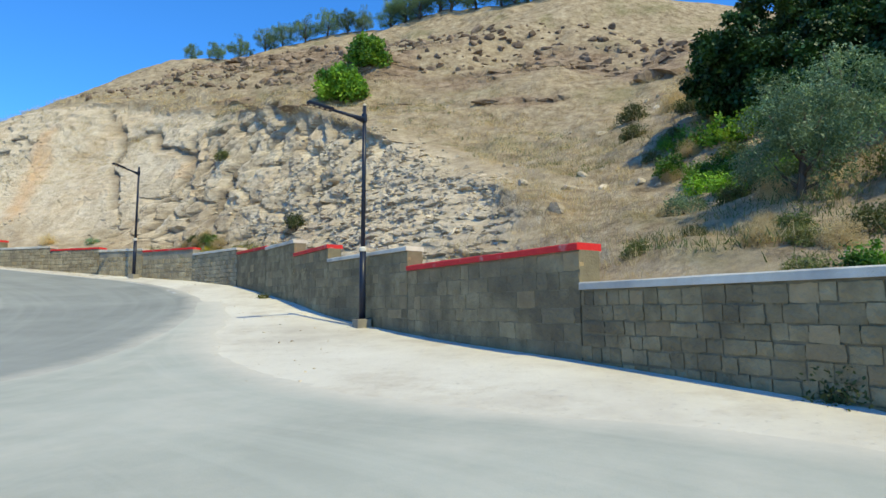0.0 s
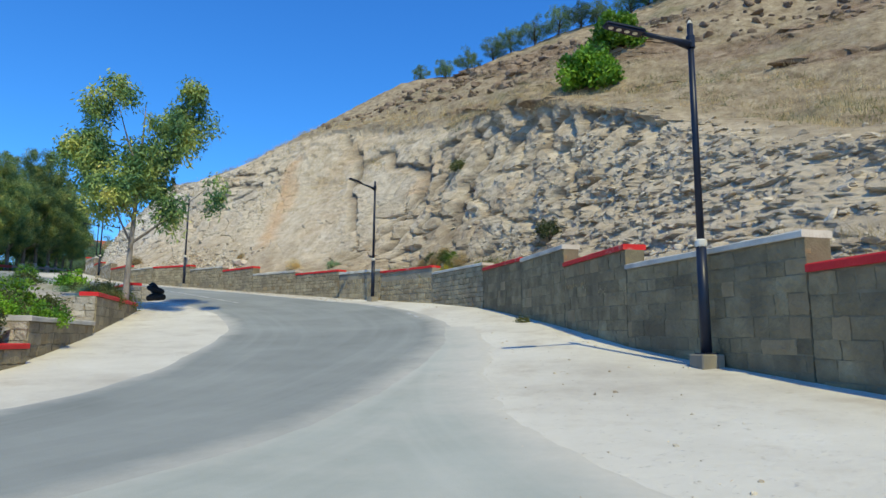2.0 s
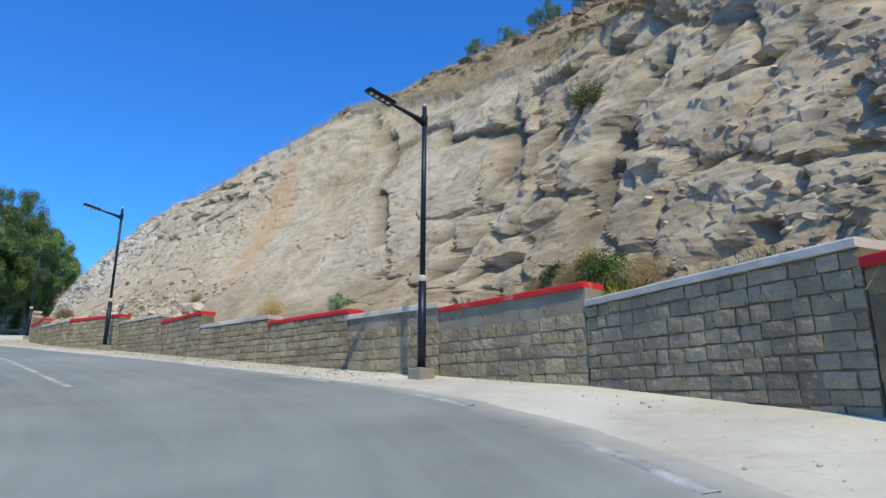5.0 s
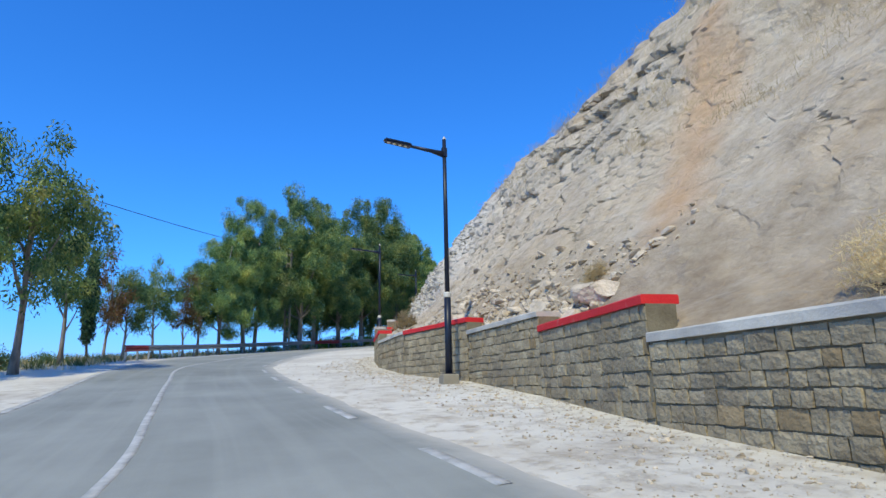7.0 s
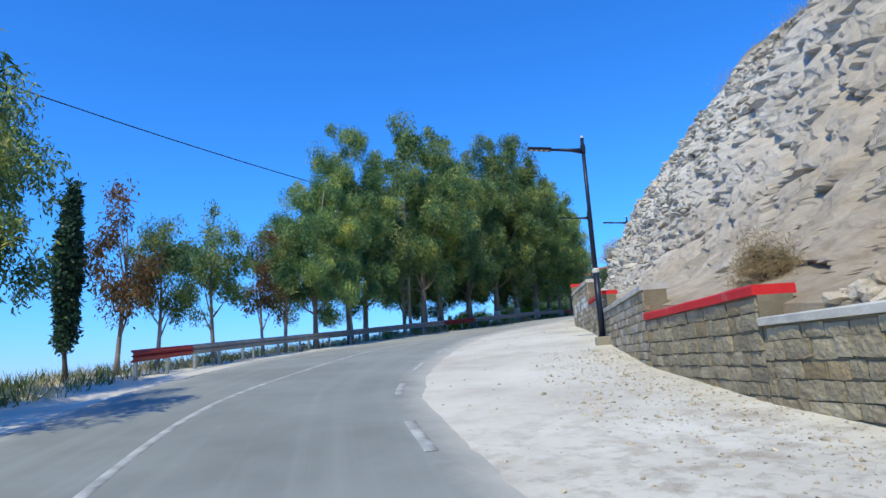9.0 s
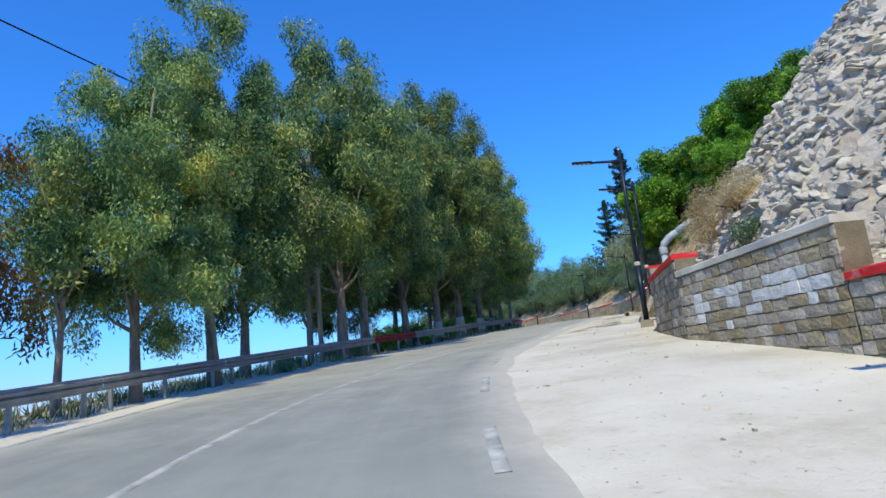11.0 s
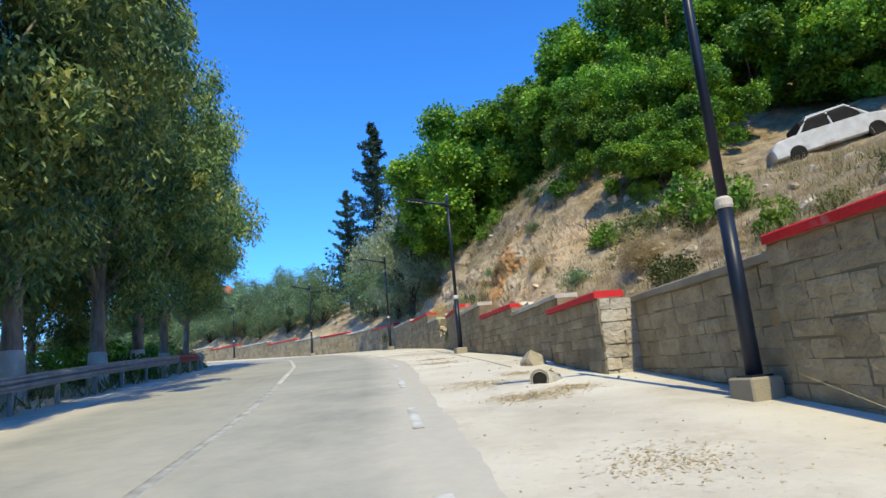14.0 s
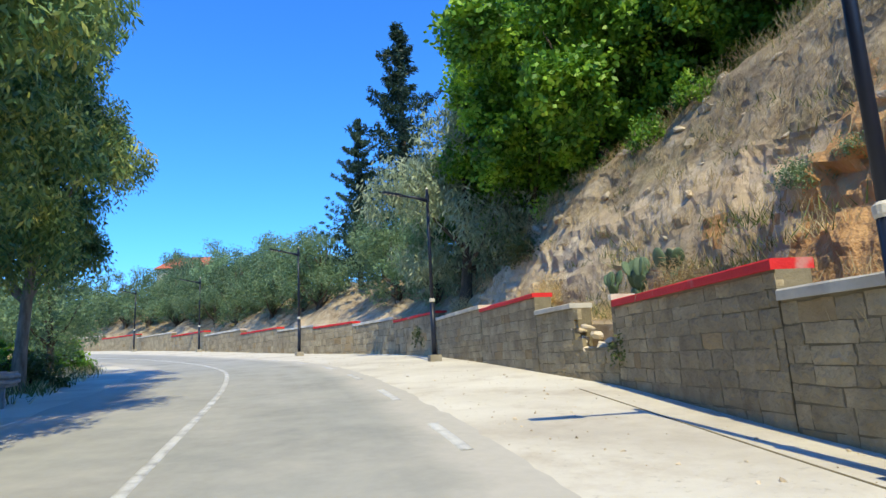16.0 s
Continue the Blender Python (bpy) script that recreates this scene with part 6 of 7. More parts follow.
grass_field("cliff_edge_grass", fringe, 0.34, 36, 0.16, STRAW, "fringe of dry grass along the edge of the cutting", 16, 0.006)
grass_field("dry_grass", dry, 0.24, 60, 0.3, STRAW, "tufts of dry straw-coloured grass on the slope", 12, 0.0045)
green_ = []
for x0, x1, d0, d1, count in ((8, 1.2, 2, 13, 700), (-3, -24, 8.5, 13, 160), (-9, -18, 0.5, 2.0, 120), (-68, -90, 1, 7, 260)):
    for _ in range(count):
        p, c, d = on_hill(x0, x1, d0, d1, rng_r)
        green_.append((p.x, p.y, p.z - 0.04))
grass_field("green_weeds", green_, 0.18, 46, 0.28, SCRUB, "green weeds among the dry grass", 13, 0.008)
flowers = []
for _ in range(46):
    p, c, d = on_hill(-9.8, -15.2, 0.5, 1.7, rng_r)
    flowers.append((p.x, p.y, p.z - 0.04))
rng_b = np.random.default_rng(29)
tufts = [on_hill(-80.2, -84.4, 0.6, 1.9, rng_b)[0] for _ in range(190)]
grass_field("slope_straw", [tuple(q_) for q_ in tufts[:110]], 0.28, 24, 0.2, STRAW, "long dry grass on the bank behind the wall", 31, 0.008)
grass_field("slope_weeds", [tuple(q_) for q_ in tufts[110:]], 0.28, 22, 0.2, SCRUB, "olive-green weeds among the dry bank grass", 32, 0.01)
grass_field("flowering_weeds", flowers, 0.38, 22, 0.16, FLOWER, "yellow flowering weeds behind the wall's coping", 17, 0.012)
bank = []
for _ in range(1500):
    i = int(rng_r.integers(int(len(edge_l) * 0.3), len(edge_l) - 60))
    q = offset(edge_l[i - 2:i + 3], -rng_r.uniform(1.3, 5.5))[2]
    bank.append((q[0], q[1], land(q[0], q[1]) - 0.03))
grass_field("bank_grass", bank[:900], 0.4, 18, 0.2, SCRUB, "rough grass and weeds under the guard rail", 14, 0.016)
grass_field("bank_straw", bank[900:], 0.35, 18, 0.2, STRAW, "dry grass under the guard rail", 15, 0.014)


def shrub(name, seed, width, height, mat, leaf=(0.09, 0.022), clumps=46, per=42, droop=0.0, clump_r=0.24):
    rng = np.random.default_rng(seed)
    root = new(name)
    q = rng.normal(size=(clumps, 3))
    q /= np.linalg.norm(q, axis=1)[:, None]
    q[:, 2] = np.abs(q[:, 2])
    q *= (0.45 + 0.55 * rng.random(clumps))[:, None]
    q = q * np.array([width, width, height]) + np.array([0, 0, 0.05])
    quads("leaves", leaf_cloud(rng, q, clump_r * rng.uniform(0.6, 1.3, clumps), per, leaf[0], leaf[1], droop), mat, root)
    for k in range(5):
        bm = bmesh.new()
        e = q[k * 5 % clumps]
        tube(bm, [(0, 0, -0.15), (e[0] * 0.4, e[1] * 0.4, e[2] * 0.5), tuple(e)], [0.03, 0.022, 0.008], 5)
        part("stem", bm, DARK_BARK, root)
    return root


SHRUBS = {"green": (shrub("green_shrub", 201, 0.8, 1.0, BROAD, (0.12, 0.04)), "bright green leafy shrub on the slope"),
          "lush": (shrub("lush_bush", 205, 0.75, 1.15, BROAD, (0.14, 0.05), clumps=110, per=90, clump_r=0.3), "dense bright green bush on the dry slope"),
          "scrub": (shrub("scrub_bush", 202, 0.6, 0.6, SCRUB), "olive-green scrub bush rooted in the rock"),
          "dry": (shrub("dry_bush", 203, 0.6, 0.7, STRAW, (0.11, 0.006), per=110), "dry straw-coloured bush on the slope"),
          "grey": (shrub("grey_bush", 204, 0.6, 0.6, OLIVE, (0.08, 0.016)), "grey-green bush on the slope")}
first = set()


def bush(kind, x, y, size, up=0.0, z=None):
    src, words = SHRUBS[kind]
    zz = (hill_z(x, y) if z is None else z) - 0.08 + up
    if kind in first:
        put_copy(src, x, y, zz, x * 40 % 360, size, words, "shrub", kind + " shrubs")
    else:
        first.add(kind)
        put(src, x, y, zz, x * 40 % 360, size, words, "shrub", kind + " shrubs")


for kind, x, y, size in (("lush", -6.1, 36.2, 1.75), ("lush", -4.9, 38.9, 1.6), ("scrub", -13.4, 37.6, 0.9), ("scrub", -7.2, 30.1, 1.0), ("dry", -13.5, 34.3, 0.8), ("dry", -12.0, 33.4, 0.8), ("scrub", -12.9, 34.2, 0.8), ("dry", -14.4, 34.9, 0.6), ("dry", -13.2, 34.6, 0.7), ("scrub", -13.9, 34.9, 0.6),
                         ("green", -12.5, 33.9, 0.5), ("scrub", -12.4, 33.6, 0.6), ("grey", -21.0, 37.6, 0.7), ("dry", -24.2, 38.5, 0.9), ("dry", -30.4, 41.6, 0.6), ("dry", -43.9, 45.9, 1.0), ("dry", -62.1, 61.5, 1.5), ("dry", -60.6, 59.0, 1.3), ("grey", -57.8, 55.4, 0.9), ("dry", -58.6, 56.6, 1.2),
                         ("dry", 5.2, 10.6, 0.5), ("dry", 4.6, 9.6, 0.6), ("green", 6.3, 17.8, 0.7), ("green", 6.5, 16.4, 0.6), ("green", 6.0, 15.0, 0.6), ("green", 6.1, 14.0, 0.5), ("green", 6.9, 15.6, 0.7), ("scrub", 5.6, 12.4, 0.6), ("dry", 5.2, 8.6, 0.6), ("scrub", 6.0, 9.0, 0.7), ("dry", 6.6, 7.8, 0.7), ("scrub", 3.3, 11.4, 0.5), ("grey", 4.9, 13.2, 0.8), ("dry", 4.6, 13.6, 0.5), ("scrub", 7.4, 10.0, 0.9), ("dry", 7.6, 18.8, 0.9), ("dry", 5.8, 11.4, 0.6), ("scrub", 5.0, 9.0, 0.5), ("scrub", 7.4, 8.4, 0.7), ("dry", 8.2, 9.0, 0.8), ("dry", 9.0, 24.0, 1.4), ("dry", 10.4, 25.6, 1.5), ("scrub", 5.4, 10.0, 0.5), ("green", 5.9, 13.0, 0.5), ("scrub", 6.6, 13.6, 0.7), ("green", 7.6, 14.4, 0.7), ("scrub", 4.2, 11.0, 0.4), ("scrub", 4.4, 8.0, 0.5), ("green", 4.9, 7.6, 0.4), ("scrub", 8.4, 11.0, 0.8), ("scrub", 9.4, 10.4, 0.9), ("scrub", 6.8, 22.6, 0.9), ("scrub", 7.4, 24.6, 1.0),
                         ("grey", -79.3, 85.6, 0.7), ("green", -81.0, 91.1, 0.8), ("green", -82.3, 92.4, 0.9), ("grey", -78.7, 84.9, 0.5), ("green", -75.3, 84.0, 0.9), ("green", -73.4, 80.8, 0.8), ("green", -70.3, 76.6, 1.0), ("scrub", -66.9, 71.0, 0.6), ("dry", -65.9, 68.4, 0.8), ("dry", -66.6, 69.6, 0.6), ("green", -75.3, 87.0, 1.5), ("scrub", -71.7, 77.4, 1.3),
                         ("grey", -77.4, 86.3, 0.8), ("scrub", -76.8, 85.0, 0.6), ("grey", -76.6, 83.4, 0.6), ("dry", -76.0, 81.6, 0.7), ("scrub", -82.2, 87.3, 0.9), ("dry", -81.3, 86.9, 1.3), ("dry", -85.5, 92.3, 1.4), ("scrub", -87.0, 95.0, 1.3), ("dry", -90.4, 97.2, 1.3), ("scrub", -80.6, 86.6, 0.6),
                         ("scrub", -92.6, 98.6, 1.2), ("dry", -64.4, 66.6, 0.8), ("dry", -63.4, 64.6, 0.8), ("green", -68.6, 72.6, 0.6), ("scrub", -67.9, 70.6, 0.5), ("green", -69.4, 74.6, 0.9), ("dry", -67.2, 69.3, 0.5), ("scrub", -70.0, 75.2, 1.0), ("grey", -73.9, 78.6, 0.9), ("dry", -71.3, 74.6, 1.1), ("scrub", -70.6, 73.2, 0.9)):
    bush(kind, x, y, size)
for kind, x, y, size in (("grey", -50.6, 32.4, 1.3), ("grey", -53.9, 34.2, 0.9), ("green", -78.3, 58.9, 1.1), ("green", -81.6, 63.0, 1.2), ("green", -84.3, 67.2, 1.1), ("dry", -80.2, 60.8, 1.0), ("dry", -86.9, 70.8, 1.0), ("grey", -74.9, 52.6, 1.0), ("grey", -76.6, 55.2, 1.2), ("scrub", -79.0, 57.2, 1.2), ("grey", -77.2, 56.6, 1.1), ("scrub", -80.6, 59.4, 1.3), ("dry", -82.6, 61.6, 1.2), ("scrub", -83.6, 64.4, 1.3), ("grey", -72.4, 51.2, 0.9), ("green", -93.5, 77.5, 1.6), ("green", -96.5, 81.0, 1.6),
                         ("green", -90.0, 73.6, 1.4), ("green", -99.5, 85.0, 1.5), ("scrub", 4.05, 6.75, 0.75), ("scrub", -7.0, 24.1, 0.4)):
    bush(kind, x, y, size, z=land(x, y))

for k_ in range(16):
    s_ = 0.58 + 0.022 * k_
    i = int(s_ * len(edge_l))
    q = offset(edge_l[i - 2:i + 3], -(2.4 + 0.9 * (k_ % 3)))[2]
    bush(("green", "grey", "green", "scrub")[k_ % 4], q[0], q[1], 1.0 + 0.25 * (k_ % 4), z=land(q[0], q[1]))
for k_ in range(22):
    i = int((0.5 + 0.016 * k_) * len(edge_l))
    q = offset(edge_l[i - 2:i + 3], -(3.6 + 0.8 * (k_ % 3)))[2]
    bush(("green", "scrub", "grey", "dry", "green")[k_ % 5], q[0], q[1], 1.3 + 0.2 * (k_ % 4), z=land(q[0], q[1]))
for k_, (x_, y_) in enumerate(((-105.5, 90.6), (-111, 93.6), (-117, 96.6), (-124, 99.4), (-132, 101.8), (-141, 104), (-151, 105), (-160, 106), (-115, 92))):
    put_copy(olive[k_ % 2], x_, y_, land(x_, y_) - 0.2, k_ * 53 % 360, 1.2 + 0.15 * (k_ % 3), "grey-green olive tree below the road", "tree", "olive trees")

# weeds at the gully's mouth, trees in it, olives along the ridge
for kind, x, y, size in (("green", 7.4, 18.9, 0.9), ("green", 7.9, 17.7, 0.9), ("dry", 7.1, 18.3, 0.7), ("scrub", 7.6, 16.8, 0.9), ("grey", 6.8, 16.7, 0.8), ("dry", 8.2, 19.8, 1.0), ("green", 8.7, 17.2, 1.0), ("scrub", 6.5, 19.8, 0.6), ("scrub", 7.6, 20.9, 0.7), ("dry", 6.2, 17.5, 0.6), ("grey", 6.0, 15.3, 0.7), ("scrub", 8.6, 22.2, 0.9), ("green", 7.0, 20.0, 0.5)):
    bush(kind, x, y, size)
fig = tree("fig_tree", 95, 3.2, 0.3, lobed(tr, 3.4, 0.2, 1.8, 9), FIG, DARK_BARK, per=220, clumps=170, droop=0.3, trunk_r=0.1, leaf=(0.13, 0.05), clump_r=0.3, hollow=0.5)
put(fig, 8.9, 19.2, hill_z(8.9, 19.2) - 0.3, 250, 1.02, "dark green fig tree in the gully", "tree", "gully trees")
for _, x_, y_, up_, turn_, size_ in ((0, 8.6, 14.8, 0.5, 200, 0.42), (2, 9.8, 12.6, 0.5, 120, 0.42), (1, 10.2, 17.6, 0.8, 70, 0.45), (2, 12.6, 18.2, 0.8, 170, 0.5), (0, 14.5, 25.5, 0.8, 40, 0.6), (2, 16.8, 24.5, 0.8, 90, 0.65), (1, 18.4, 27.0, 0.8, 300, 0.7), (1, 20.5, 25.0, 0.8, 200, 0.7)):
    put_copy(fig, x_, y_, hill_z(x_, y_) - 0.6 * up_, turn_, size_ * 1.9, "dark green fig tree in the gully", "tree", "gully trees")
put_copy(olive[0], 6.1, 10.9, hill_z(6.1, 10.9) - 0.3, 10, 0.62, "large grey-green olive tree in the gully", "tree", "gully trees")
put_copy(olive[1], 7.5, 11.9, hill_z(7.5, 11.9) - 0.3, 100, 0.64, "large grey-green olive tree in the gully", "tree", "gully trees")
for k_, (x_, y_, size_) in enumerate(((-23.8, 57.8, 0.45), (-21.1, 57.1, 0.55), (-17.9, 53.9, 0.6), (-15.8, 54.3, 0.62), (-14.3, 54.0, 0.6), (-12.3, 54.0, 0.7), (-10.2, 53.7, 0.7), (-8.4, 53.4, 0.62), (-7.1, 53.3, 0.6), (-4.6, 52.9, 0.85), (-3.4, 52.7, 0.9), (-2.1, 52.0, 0.9), (-0.2, 51.8, 0.95), (0.7, 51.2, 0.95), (2.6, 50.4, 0.8), (4.6, 49.2, 0.95), (5.7, 48.6, 0.95), (6.7, 48.5, 0.85), (8.9, 47.6, 0.8), (9.9, 48.0, 0.7), (12.1, 47.5, 0.6), (15.2, 46.9, 0.7))):
    put_copy(olive[k_ % 2], x_, y_, hill_z(x_, y_) - 0.5 * size_, k_ * 67 % 360, size_, "small round olive tree along the hill's ridge", "tree", "ridge olives")


# prickly pear
def prickly_pear(seed):
    r = random.Random(seed)
    root = new("prickly_pear")
    tips = [(Vector((0, 0, -0.05)), 0.0, 0.0)]
    for k in range(16):
        base, lean_, az = r.choice(tips[-6:])
        az = r.uniform(0, 360)
        lean_ = r.uniform(-35, 35)
        bm = bmesh.new()
        bmesh.ops.create_uvsphere(bm, u_segments=10, v_segments=7, radius=1, matrix=Matrix.Translation(base) @ Euler((radians(lean_), 0, radians(az))).to_matrix().to_4x4() @ Matrix.Translation((0, 0, 0.15)) @ Matrix.Diagonal((0.12, 0.03, 0.19, 1)))
        part("pad", bm, CACTUS, root, smooth=True)
        tip = base + Euler((radians(lean_), 0, radians(az))).to_matrix() @ Vector((r.uniform(-0.06, 0.06), 0, 0.3))
        if tip.z < 1.1:
            tips.append((tip, lean_, az))
    return root


pear = prickly_pear(4)
put(pear, -81.7, 87.9, hill_z(-81.7, 87.9) - 0.1, 0, 1.2, "grey-green prickly pear cactus above the wall", "cactus", "prickly pears")
for x, y, s_ in ((-82.3, 88.6, 1.1), (-82.9, 89.2, 0.9), (10.4, 22.4, 1.7), (10.6, 16.4, 1.5), (11.0, 22.2, 1.5)):
    put_copy(pear, x, y, hill_z(x, y) - 0.1, x * 50 % 360, s_, "grey-green prickly pear cactus on the slope", "cactus", "prickly pears")

# ---- drainage pipe down the cutting ----
pipe = new("drain_pipe")
pipe.location = (-64.95, 62.9, 9.48)
bm = bmesh.new()
tube(bm, [(0, 0, -0.1), (0, 0, 2.15)], [0.11, 0.11], 18)
part("riser", bm, PIPE, pipe, smooth=True)
bm = bmesh.new()
tube(bm, [(0, 0, 2.0), (0, 0, 2.06), (0, 0, 2.26), (0, 0, 2.3)], [0.125, 0.142, 0.142, 0.125], 18)
part("socket", bm, PIPE, pipe, smooth=True)
bm = bmesh.new()
tube(bm, [(0, 0, 2.2), (0.06, 0.03, 2.42), (0.26, 0.13, 2.62), (0.5, 0.25, 2.76)], [0.123, 0.127, 0.127, 0.123], 18)
part("bend", bm, PIPE, pipe, smooth=True)
bm = bmesh.new()
tube(bm, [(0.46, 0.23, 2.74), (1.05, 0.53, 3.1)], [0.12, 0.12], 18)
part("upper_pipe", bm, PIPE, pipe, smooth=True)
tagged(pipe, "grey plastic drain pipe coming down over the wall", "pipe")

# ---- concrete slab leaning on the wall, broken kerb slabs, culvert ----
def lean_slab(name, x, y, z, size, rot, label, mat=PALE_STONE):
    bm = slab_bm(size, 0.025)
    for v in bm.verts:
        v.co += Vector((0.008, 0.008, 0.008)) * rough(v.co * 3 + Vector((x, y, 0)), 0.5)
    ob = part(name, bm, mat)
    ob.matrix_world = pose(x, y, z, *rot)
    return tagged(ob, label, "slab")


lean_slab("stone_slab", -65.97, 62.82, float(lie(-65.97, 62.82)) + 0.48, (0.72, 0.17, 1.1), (-33, 0, -47), "rough pale stone slab leaning against the wall")
lean_slab("concrete_slab", -67.75, 63.76, float(lie(-67.75, 63.76)) + 0.02, (1.36, 1.28, 0.15), (2.5, -3, 72), "broken pale concrete slab lying on the verge", WHITE)
culvert = new("culvert")
culvert.matrix_world = pose(-72.5, 70.14, float(lie(-72.5, 70.14)) + 0.05, 0, 0, 272) @ Matrix.Scale(0.62, 4)
# solid plug: the shade inside the pipe is given as near-black colour
bm = bmesh.new()
tube(bm, [(0.0, 0, 0.02), (-0.9, 0, 0.06)], [0.2, 0.2], 18)
part("bore", bm, DARK, culvert, "near-black plug for the shade in the round opening")
bm = bmesh.new()
for a_ in range(18):
    u0, u1 = 2 * math.pi * a_ / 18, 2 * math.pi * (a_ + 1) / 18
    q_ = [(0.03, r_ * math.sin(u), 0.04 + r_ * math.cos(u)) for u in (u0, u1) for r_ in (0.2, 0.26)]
    bm.faces.new([bm.verts.new(q_[i]) for i in (0, 1, 3, 2)])
part("rim", bm, CEMENT, culvert)
bm = slab_bm((0.12, 0.58, 0.52), 0.05, pose(-0.08, 0, 0.0), 2)
part("headwall", bm, WHITE, culvert, "pale cement headwall")
bm = slab_bm((1.3, 0.56, 0.44), 0.12, pose(-0.75, 0.05, -0.05, 0, -6, 0), 3)
part("cover", bm, WHITE, culvert, "pale cement cover")
tagged(culvert, "small round drain culvert in pale cement on the verge", "culvert")

# straw and leaf litter washed onto the verge
litter = []
for cx, cy, rx_, count in ((-73.6, 70.4, 0.9, 260), (-72.1, 68.8, 0.7, 260), (-71.8, 69.5, 0.5, 160), (-72.4, 68.6, 0.6, 120), (-68.4, 62.7, 0.8, 260), (-67.6, 62.9, 0.6, 160), (-68.1, 61.3, 0.5, 180), (-77.2, 75.6, 0.8, 160), (-69.9, 65.2, 0.7, 100), (-78.3, 77.5, 0.6, 160), (-73.5, 71.9, 0.5, 100)):
    for _ in range(count * 4):
        x_, y_ = rng_r.normal(cx, rx_ * 0.42), rng_r.normal(cy, rx_ * 0.42)
        litter.append((x_, y_, float(lie(x_, y_)) + 0.006))
litter = np.array(litter)
n_ = len(litter)
d_ = rng_r.normal(size=(n_, 3)) * np.array([1, 1, 0.08])
d_ /= np.linalg.norm(d_, axis=1)[:, None]
s2 = np.cross(d_, np.array([0.1, 0.1, 1.0]))
ll_ = rng_r.uniform(0.03, 0.08, n_)[:, None]
quads_v = np.stack([litter, litter + d_ * ll_ * 0.5 + s2 * 0.009, litter + d_ * ll_ + np.array([0, 0, 0.006]), litter + d_ * ll_ * 0.5 - s2 * 0.009], 1).reshape(-1, 3)
tagged(quads("leaf_litter", quads_v, LITTER, None), "drifts of dry straw and leaves on the verge", "litter", kind="stuff")
grass_field("straw_clump", [(x_, y_, float(lie(x_, y_))) for x_, y_ in ((-67.3, 64.8), (-67.45, 65.05), (-67.65, 65.35))], 0.95, 220, 0.17, STRAW, "clump of tall dry grass at the wall's foot", 21, 0.004)


# ---- wrecked car body on the slope ----
def wrecked_car(x, y, z, turn, roll):
    root = new("wrecked_car")
    root.matrix_world = pose(x, y, z, roll, -10, turn) @ Matrix.Scale(0.9, 4)
    bm = bmesh.new()
    prof = [(-1.9, 0.25), (-1.95, 0.6), (-1.75, 0.85), (-0.95, 0.92), (1.0, 0.9), (1.75, 0.78), (1.95, 0.55), (1.9, 0.25)]
    rings = [[bm.verts.new((px, sy, pz)) for px, pz in prof] for sy in (-0.78, 0.78)]
    for i in range(len(prof)):
        j = (i + 1) % len(prof)
        bm.faces.new((rings[0][i], rings[0][j], rings[1][j], rings[1][i]))
    bm.faces.new(rings[0][::-1])
    bm.faces.new(rings[1])
    bmesh.ops.bevel(bm, geom=bm.edges[:], offset=0.05, segments=1, affect="EDGES")
    part("body", bm, CREAM, root)
    bm = bmesh.new()
    for sy in (-0.68, 0.68):
        tube(bm, [(-1.0, sy, 0.88), (-0.55, sy * 0.9, 1.36), (0.65, sy * 0.9, 1.4), (1.2, sy, 0.86)], [0.045] * 4, 6)
        tube(bm, [(0.1, sy, 0.88), (0.05, sy * 0.9, 1.38)], [0.04, 0.04], 6)
    part("window_frame", bm, CREAM, root)
    bm = slab_bm((1.25, 1.3, 0.05), 0.02, pose(0.05, 0, 1.41))
    part("roof", bm, CREAM, root)
    # solid near-black discs and block stand for shade in arches and cabin
    for wx in (-1.2, 1.25):
        for sy in (-0.76, 0.76):
            bm = bmesh.new()
            tube(bm, [(wx, sy * 0.9, 0.28), (wx, sy * 1.06, 0.28)], [0.27, 0.27], 14)
            part("wheel_arch", bm, DARK, root, "near-black disc for the shade in an empty wheel arch")
    bm = slab_bm((1.9, 1.34, 0.4), 0.04, pose(0.05, 0, 1.12))
    part("cabin_interior", bm, DARK, root, "near-black block for the shade in the gutted interior")
    tagged(root, "gutted rusty white car body lying on the slope", "car wreck")


wrecked_car(-66.5, 82.2, 16.0, 12, 3)

# ---- ladder-like concrete power pole among the roadside trees, and its cable ----
pylon = new("power_pole")
pylon.matrix_world = pose(-75.3, 53.9, land(-75.3, 53.9) - 0.2, 0, 0, 40)
for sx in (-0.22, 0.22):
    part("leg", slab_bm((0.13, 0.22, 9.0), 0.015, pose(sx, 0, 4.5)), CEMENT, pylon)
for k_ in range(11):
    part("rung", slab_bm((0.34, 0.16, 0.16), 0.015, pose(0, 0, 0.7 + 0.8 * k_)), CEMENT, pylon)
tagged(pylon, "ladder-shaped concrete power pole among the trees", "power pole")
cable = bmesh.new()
end_a, end_b = Vector((-75.3, 53.9, land(-75.3, 53.9) + 8.6)), Vector((-42, 8, 17.5))
pts_ = [end_a.lerp(end_b, u) - Vector((0, 0, 1.2 * 4 * u * (1 - u))) for u in np.linspace(0, 1, 25)]
tube(cable, pts_, [0.022] * 25, 5)
tagged(part("cable", cable, DARK), "black overhead cable sagging between poles", "cable")
far_pole = new("power_pole")
far_pole.matrix_world = pose(-42, 8, land(-42, 8) - 0.2)
h_ = 17.6 - land(-42, 8)
bm = bmesh.new()
tube(bm, [(0, 0, 0), (0, 0, h_)], [0.18, 0.11], 10)
part("mast", bm, CEMENT, far_pole)
tagged(far_pole, "tall concrete power pole on the valley side", "power pole")

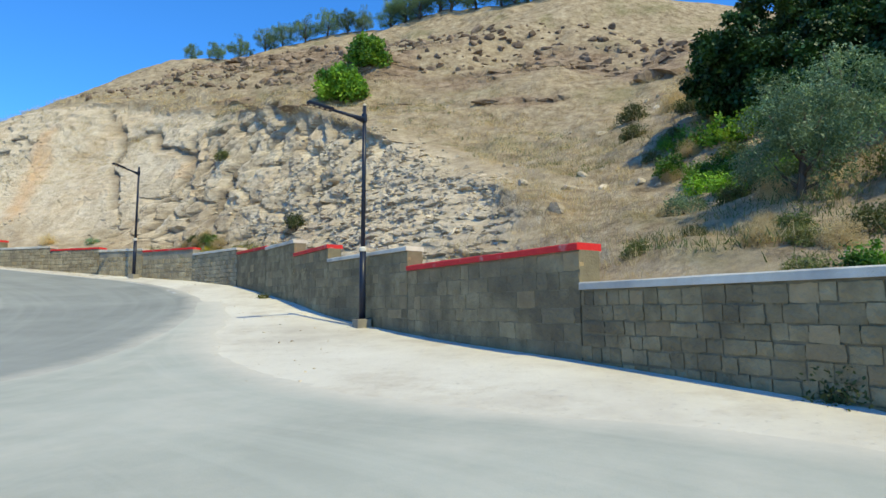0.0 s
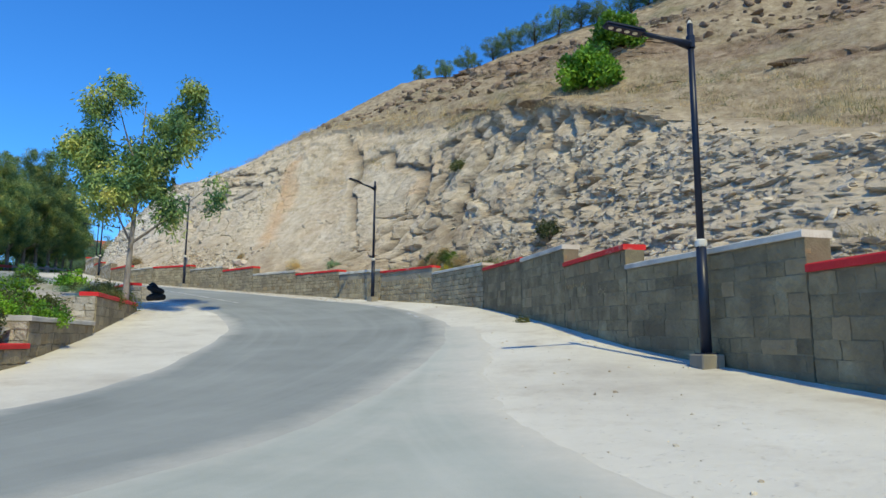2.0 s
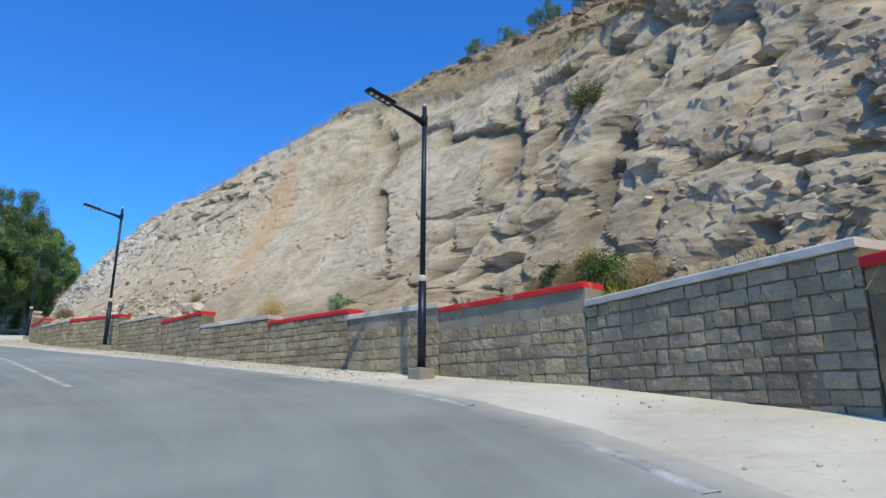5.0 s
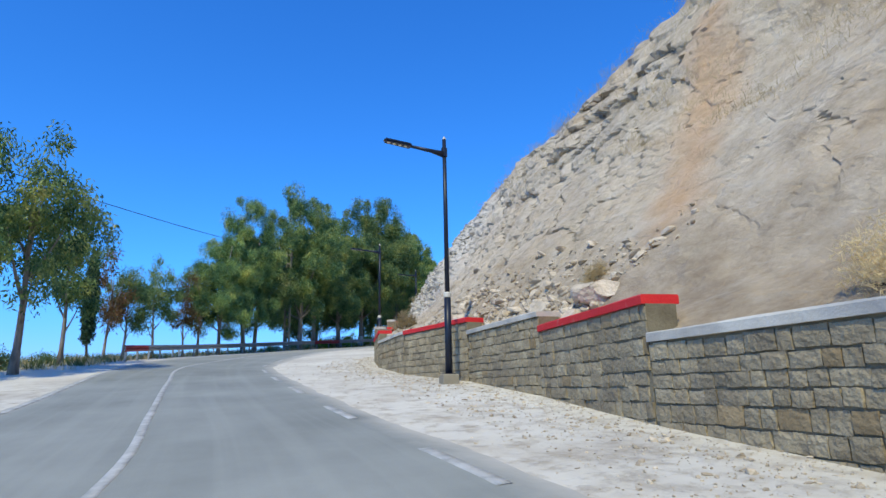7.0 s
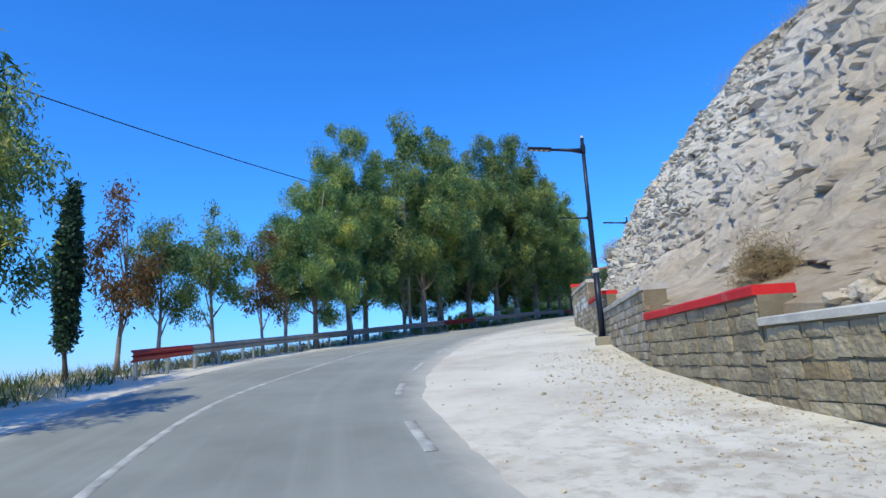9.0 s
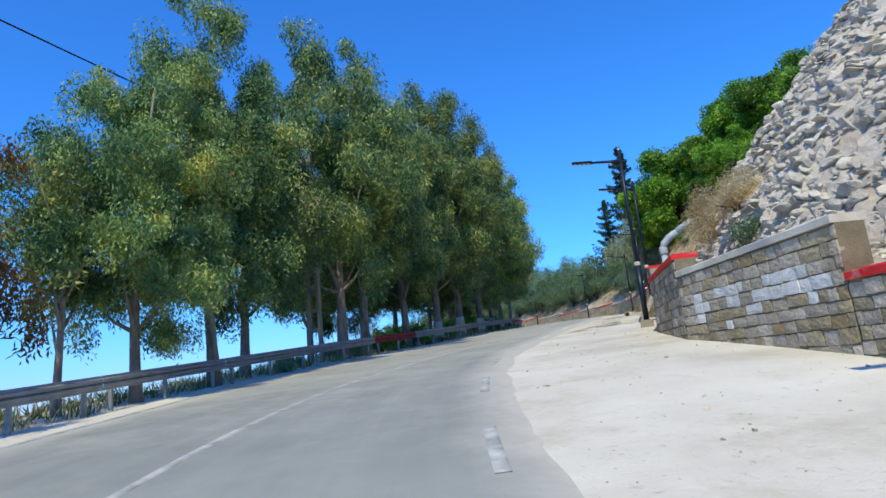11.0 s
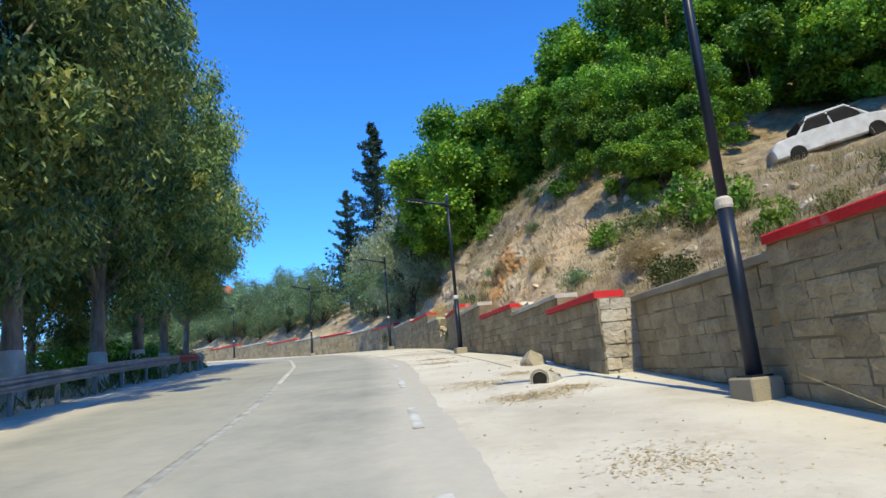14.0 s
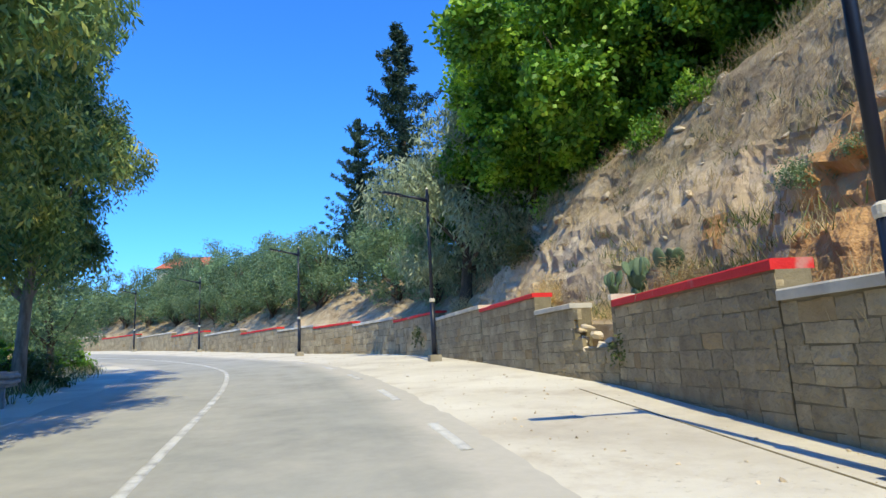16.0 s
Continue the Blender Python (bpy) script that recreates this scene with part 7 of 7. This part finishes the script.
# ---- house with a red roof far up the hill ----
house = new("house")
house.matrix_world = pose(-148, 135, 21.5, 0, 0, 28)
part("wall", slab_bm((7, 6, 8.5), 0.03, pose(0, 0, 0.5)), WHITE, house, "whitewashed walls")
bm = bmesh.new()
q_ = [bm.verts.new(c) for c in ((-3.9, -3.4, 4.7), (3.9, -3.4, 4.7), (3.9, 3.4, 4.7), (-3.9, 3.4, 4.7), (-2.4, 0, 6.6), (2.4, 0, 6.6))]
for f_ in ((0, 1, 5, 4), (2, 3, 4, 5), (1, 2, 5), (3, 0, 4), (3, 2, 1, 0)):
    bm.faces.new([q_[i] for i in f_])
part("roof", bm, ROOF, house, "red tiled hipped roof")
for wx in (-2, 0, 2):
    win = part("window", slab_bm((0.9, 0.12, 1.2), 0.02, pose(wx, -3.02, 2.9)), DARK, house)
    part("sill", slab_bm((1.1, 0.2, 0.08), 0.01, pose(wx, -3.06, 2.25)), CEMENT, win)
tagged(house, "whitewashed house with a red tiled roof", "house")

# ---- raised garden bed inside the bend ----
g_in = spline([(-13.6, 11.0), (-15.4, 14.5), (-18.4, 18.8), (-22.2, 24.0), (-25.0, 26.4), (-28.4, 28.2)], 0.5)
g_out = resample(spline([(-40, 4), (-42, 9), (-44, 13), (-46, 18), (-47, 22), (-48, 27)], 0.5), len(g_in))
gv, gf = [], []
for k_ in range(19):
    u = (k_ / 18) ** 1.4
    for i in range(len(g_in)):
        q = g_in[i] * (1 - u) + g_out[i] * u
        w = i / (len(g_in) - 1)
        z = 1.25 + 2.6 * w + 2.0 * u + 0.35 * rough((q[0], q[1], 0), 2.4, 2.0) + 0.15 * rough((q[0], q[1], 0), 0.8, 5.0)
        gv.append((q[0], q[1], z - (0.2 if k_ == 0 else 0)))
for k_ in range(18):
    for i in range(len(g_in) - 1):
        gf.append((k_ * len(g_in) + i, k_ * len(g_in) + i + 1, (k_ + 1) * len(g_in) + i + 1, (k_ + 1) * len(g_in) + i))
garden = mesh_object("garden_bank", gv, gf, GARDEN, smooth=True)
tagged(garden, "bank of grey earth and weeds behind the low wall", "bank", kind="structure")
for k_ in range(34):
    i = int(rng_r.integers(0, len(g_in) * 9))
    bush(("grey", "scrub", "green", "scrub")[k_ % 4], gv[i][0], gv[i][1], rng_r.uniform(0.5, 1.0), z=gv[i][2])
for k_ in range(4):
    lean_slab("stone_block", -25.5 - 0.9 * k_, 27.9 + 0.45 * k_, 3.2 + 0.2 * k_, (0.6, 0.4, 0.4), (4 * k_, 9 - 5 * k_, 40 * k_), "loose pale stone block on the bank")


def tyre(x, y, z, tilt, turn):
    bm = bmesh.new()
    rings = []
    for k in range(20):
        a = 2 * math.pi * k / 20
        rings.append([bm.verts.new((math.cos(a) * (0.24 + dr), math.sin(a) * (0.24 + dr), dz)) for dr, dz in ((0, -0.07), (0.05, -0.09), (0.09, -0.06), (0.1, 0), (0.09, 0.06), (0.05, 0.09), (0, 0.07))])
    for k in range(20):
        r0, r1 = rings[k], rings[(k + 1) % 20]
        for i in range(7):
            bm.faces.new((r0[i], r0[(i + 1) % 7], r1[(i + 1) % 7], r1[i]))
    ob = part("tyre", bm, DARK, smooth=True)
    ob.matrix_world = pose(x, y, z, tilt, 0, turn)
    return tagged(ob, "worn black car tyre dumped behind the low wall", "tyre", "dumped tyres")


for k_, (x_, y_, up_, tilt_) in enumerate(((-21.9, 25.2, 0.16, 12), (-22.3, 25.7, 0.14, -8), (-22.1, 25.4, 0.33, 20), (-22.8, 26.1, 0.3, 60))):
    tyre(x_, y_, 3.02 + 0.08 * k_ + up_, tilt_, 50 * k_)

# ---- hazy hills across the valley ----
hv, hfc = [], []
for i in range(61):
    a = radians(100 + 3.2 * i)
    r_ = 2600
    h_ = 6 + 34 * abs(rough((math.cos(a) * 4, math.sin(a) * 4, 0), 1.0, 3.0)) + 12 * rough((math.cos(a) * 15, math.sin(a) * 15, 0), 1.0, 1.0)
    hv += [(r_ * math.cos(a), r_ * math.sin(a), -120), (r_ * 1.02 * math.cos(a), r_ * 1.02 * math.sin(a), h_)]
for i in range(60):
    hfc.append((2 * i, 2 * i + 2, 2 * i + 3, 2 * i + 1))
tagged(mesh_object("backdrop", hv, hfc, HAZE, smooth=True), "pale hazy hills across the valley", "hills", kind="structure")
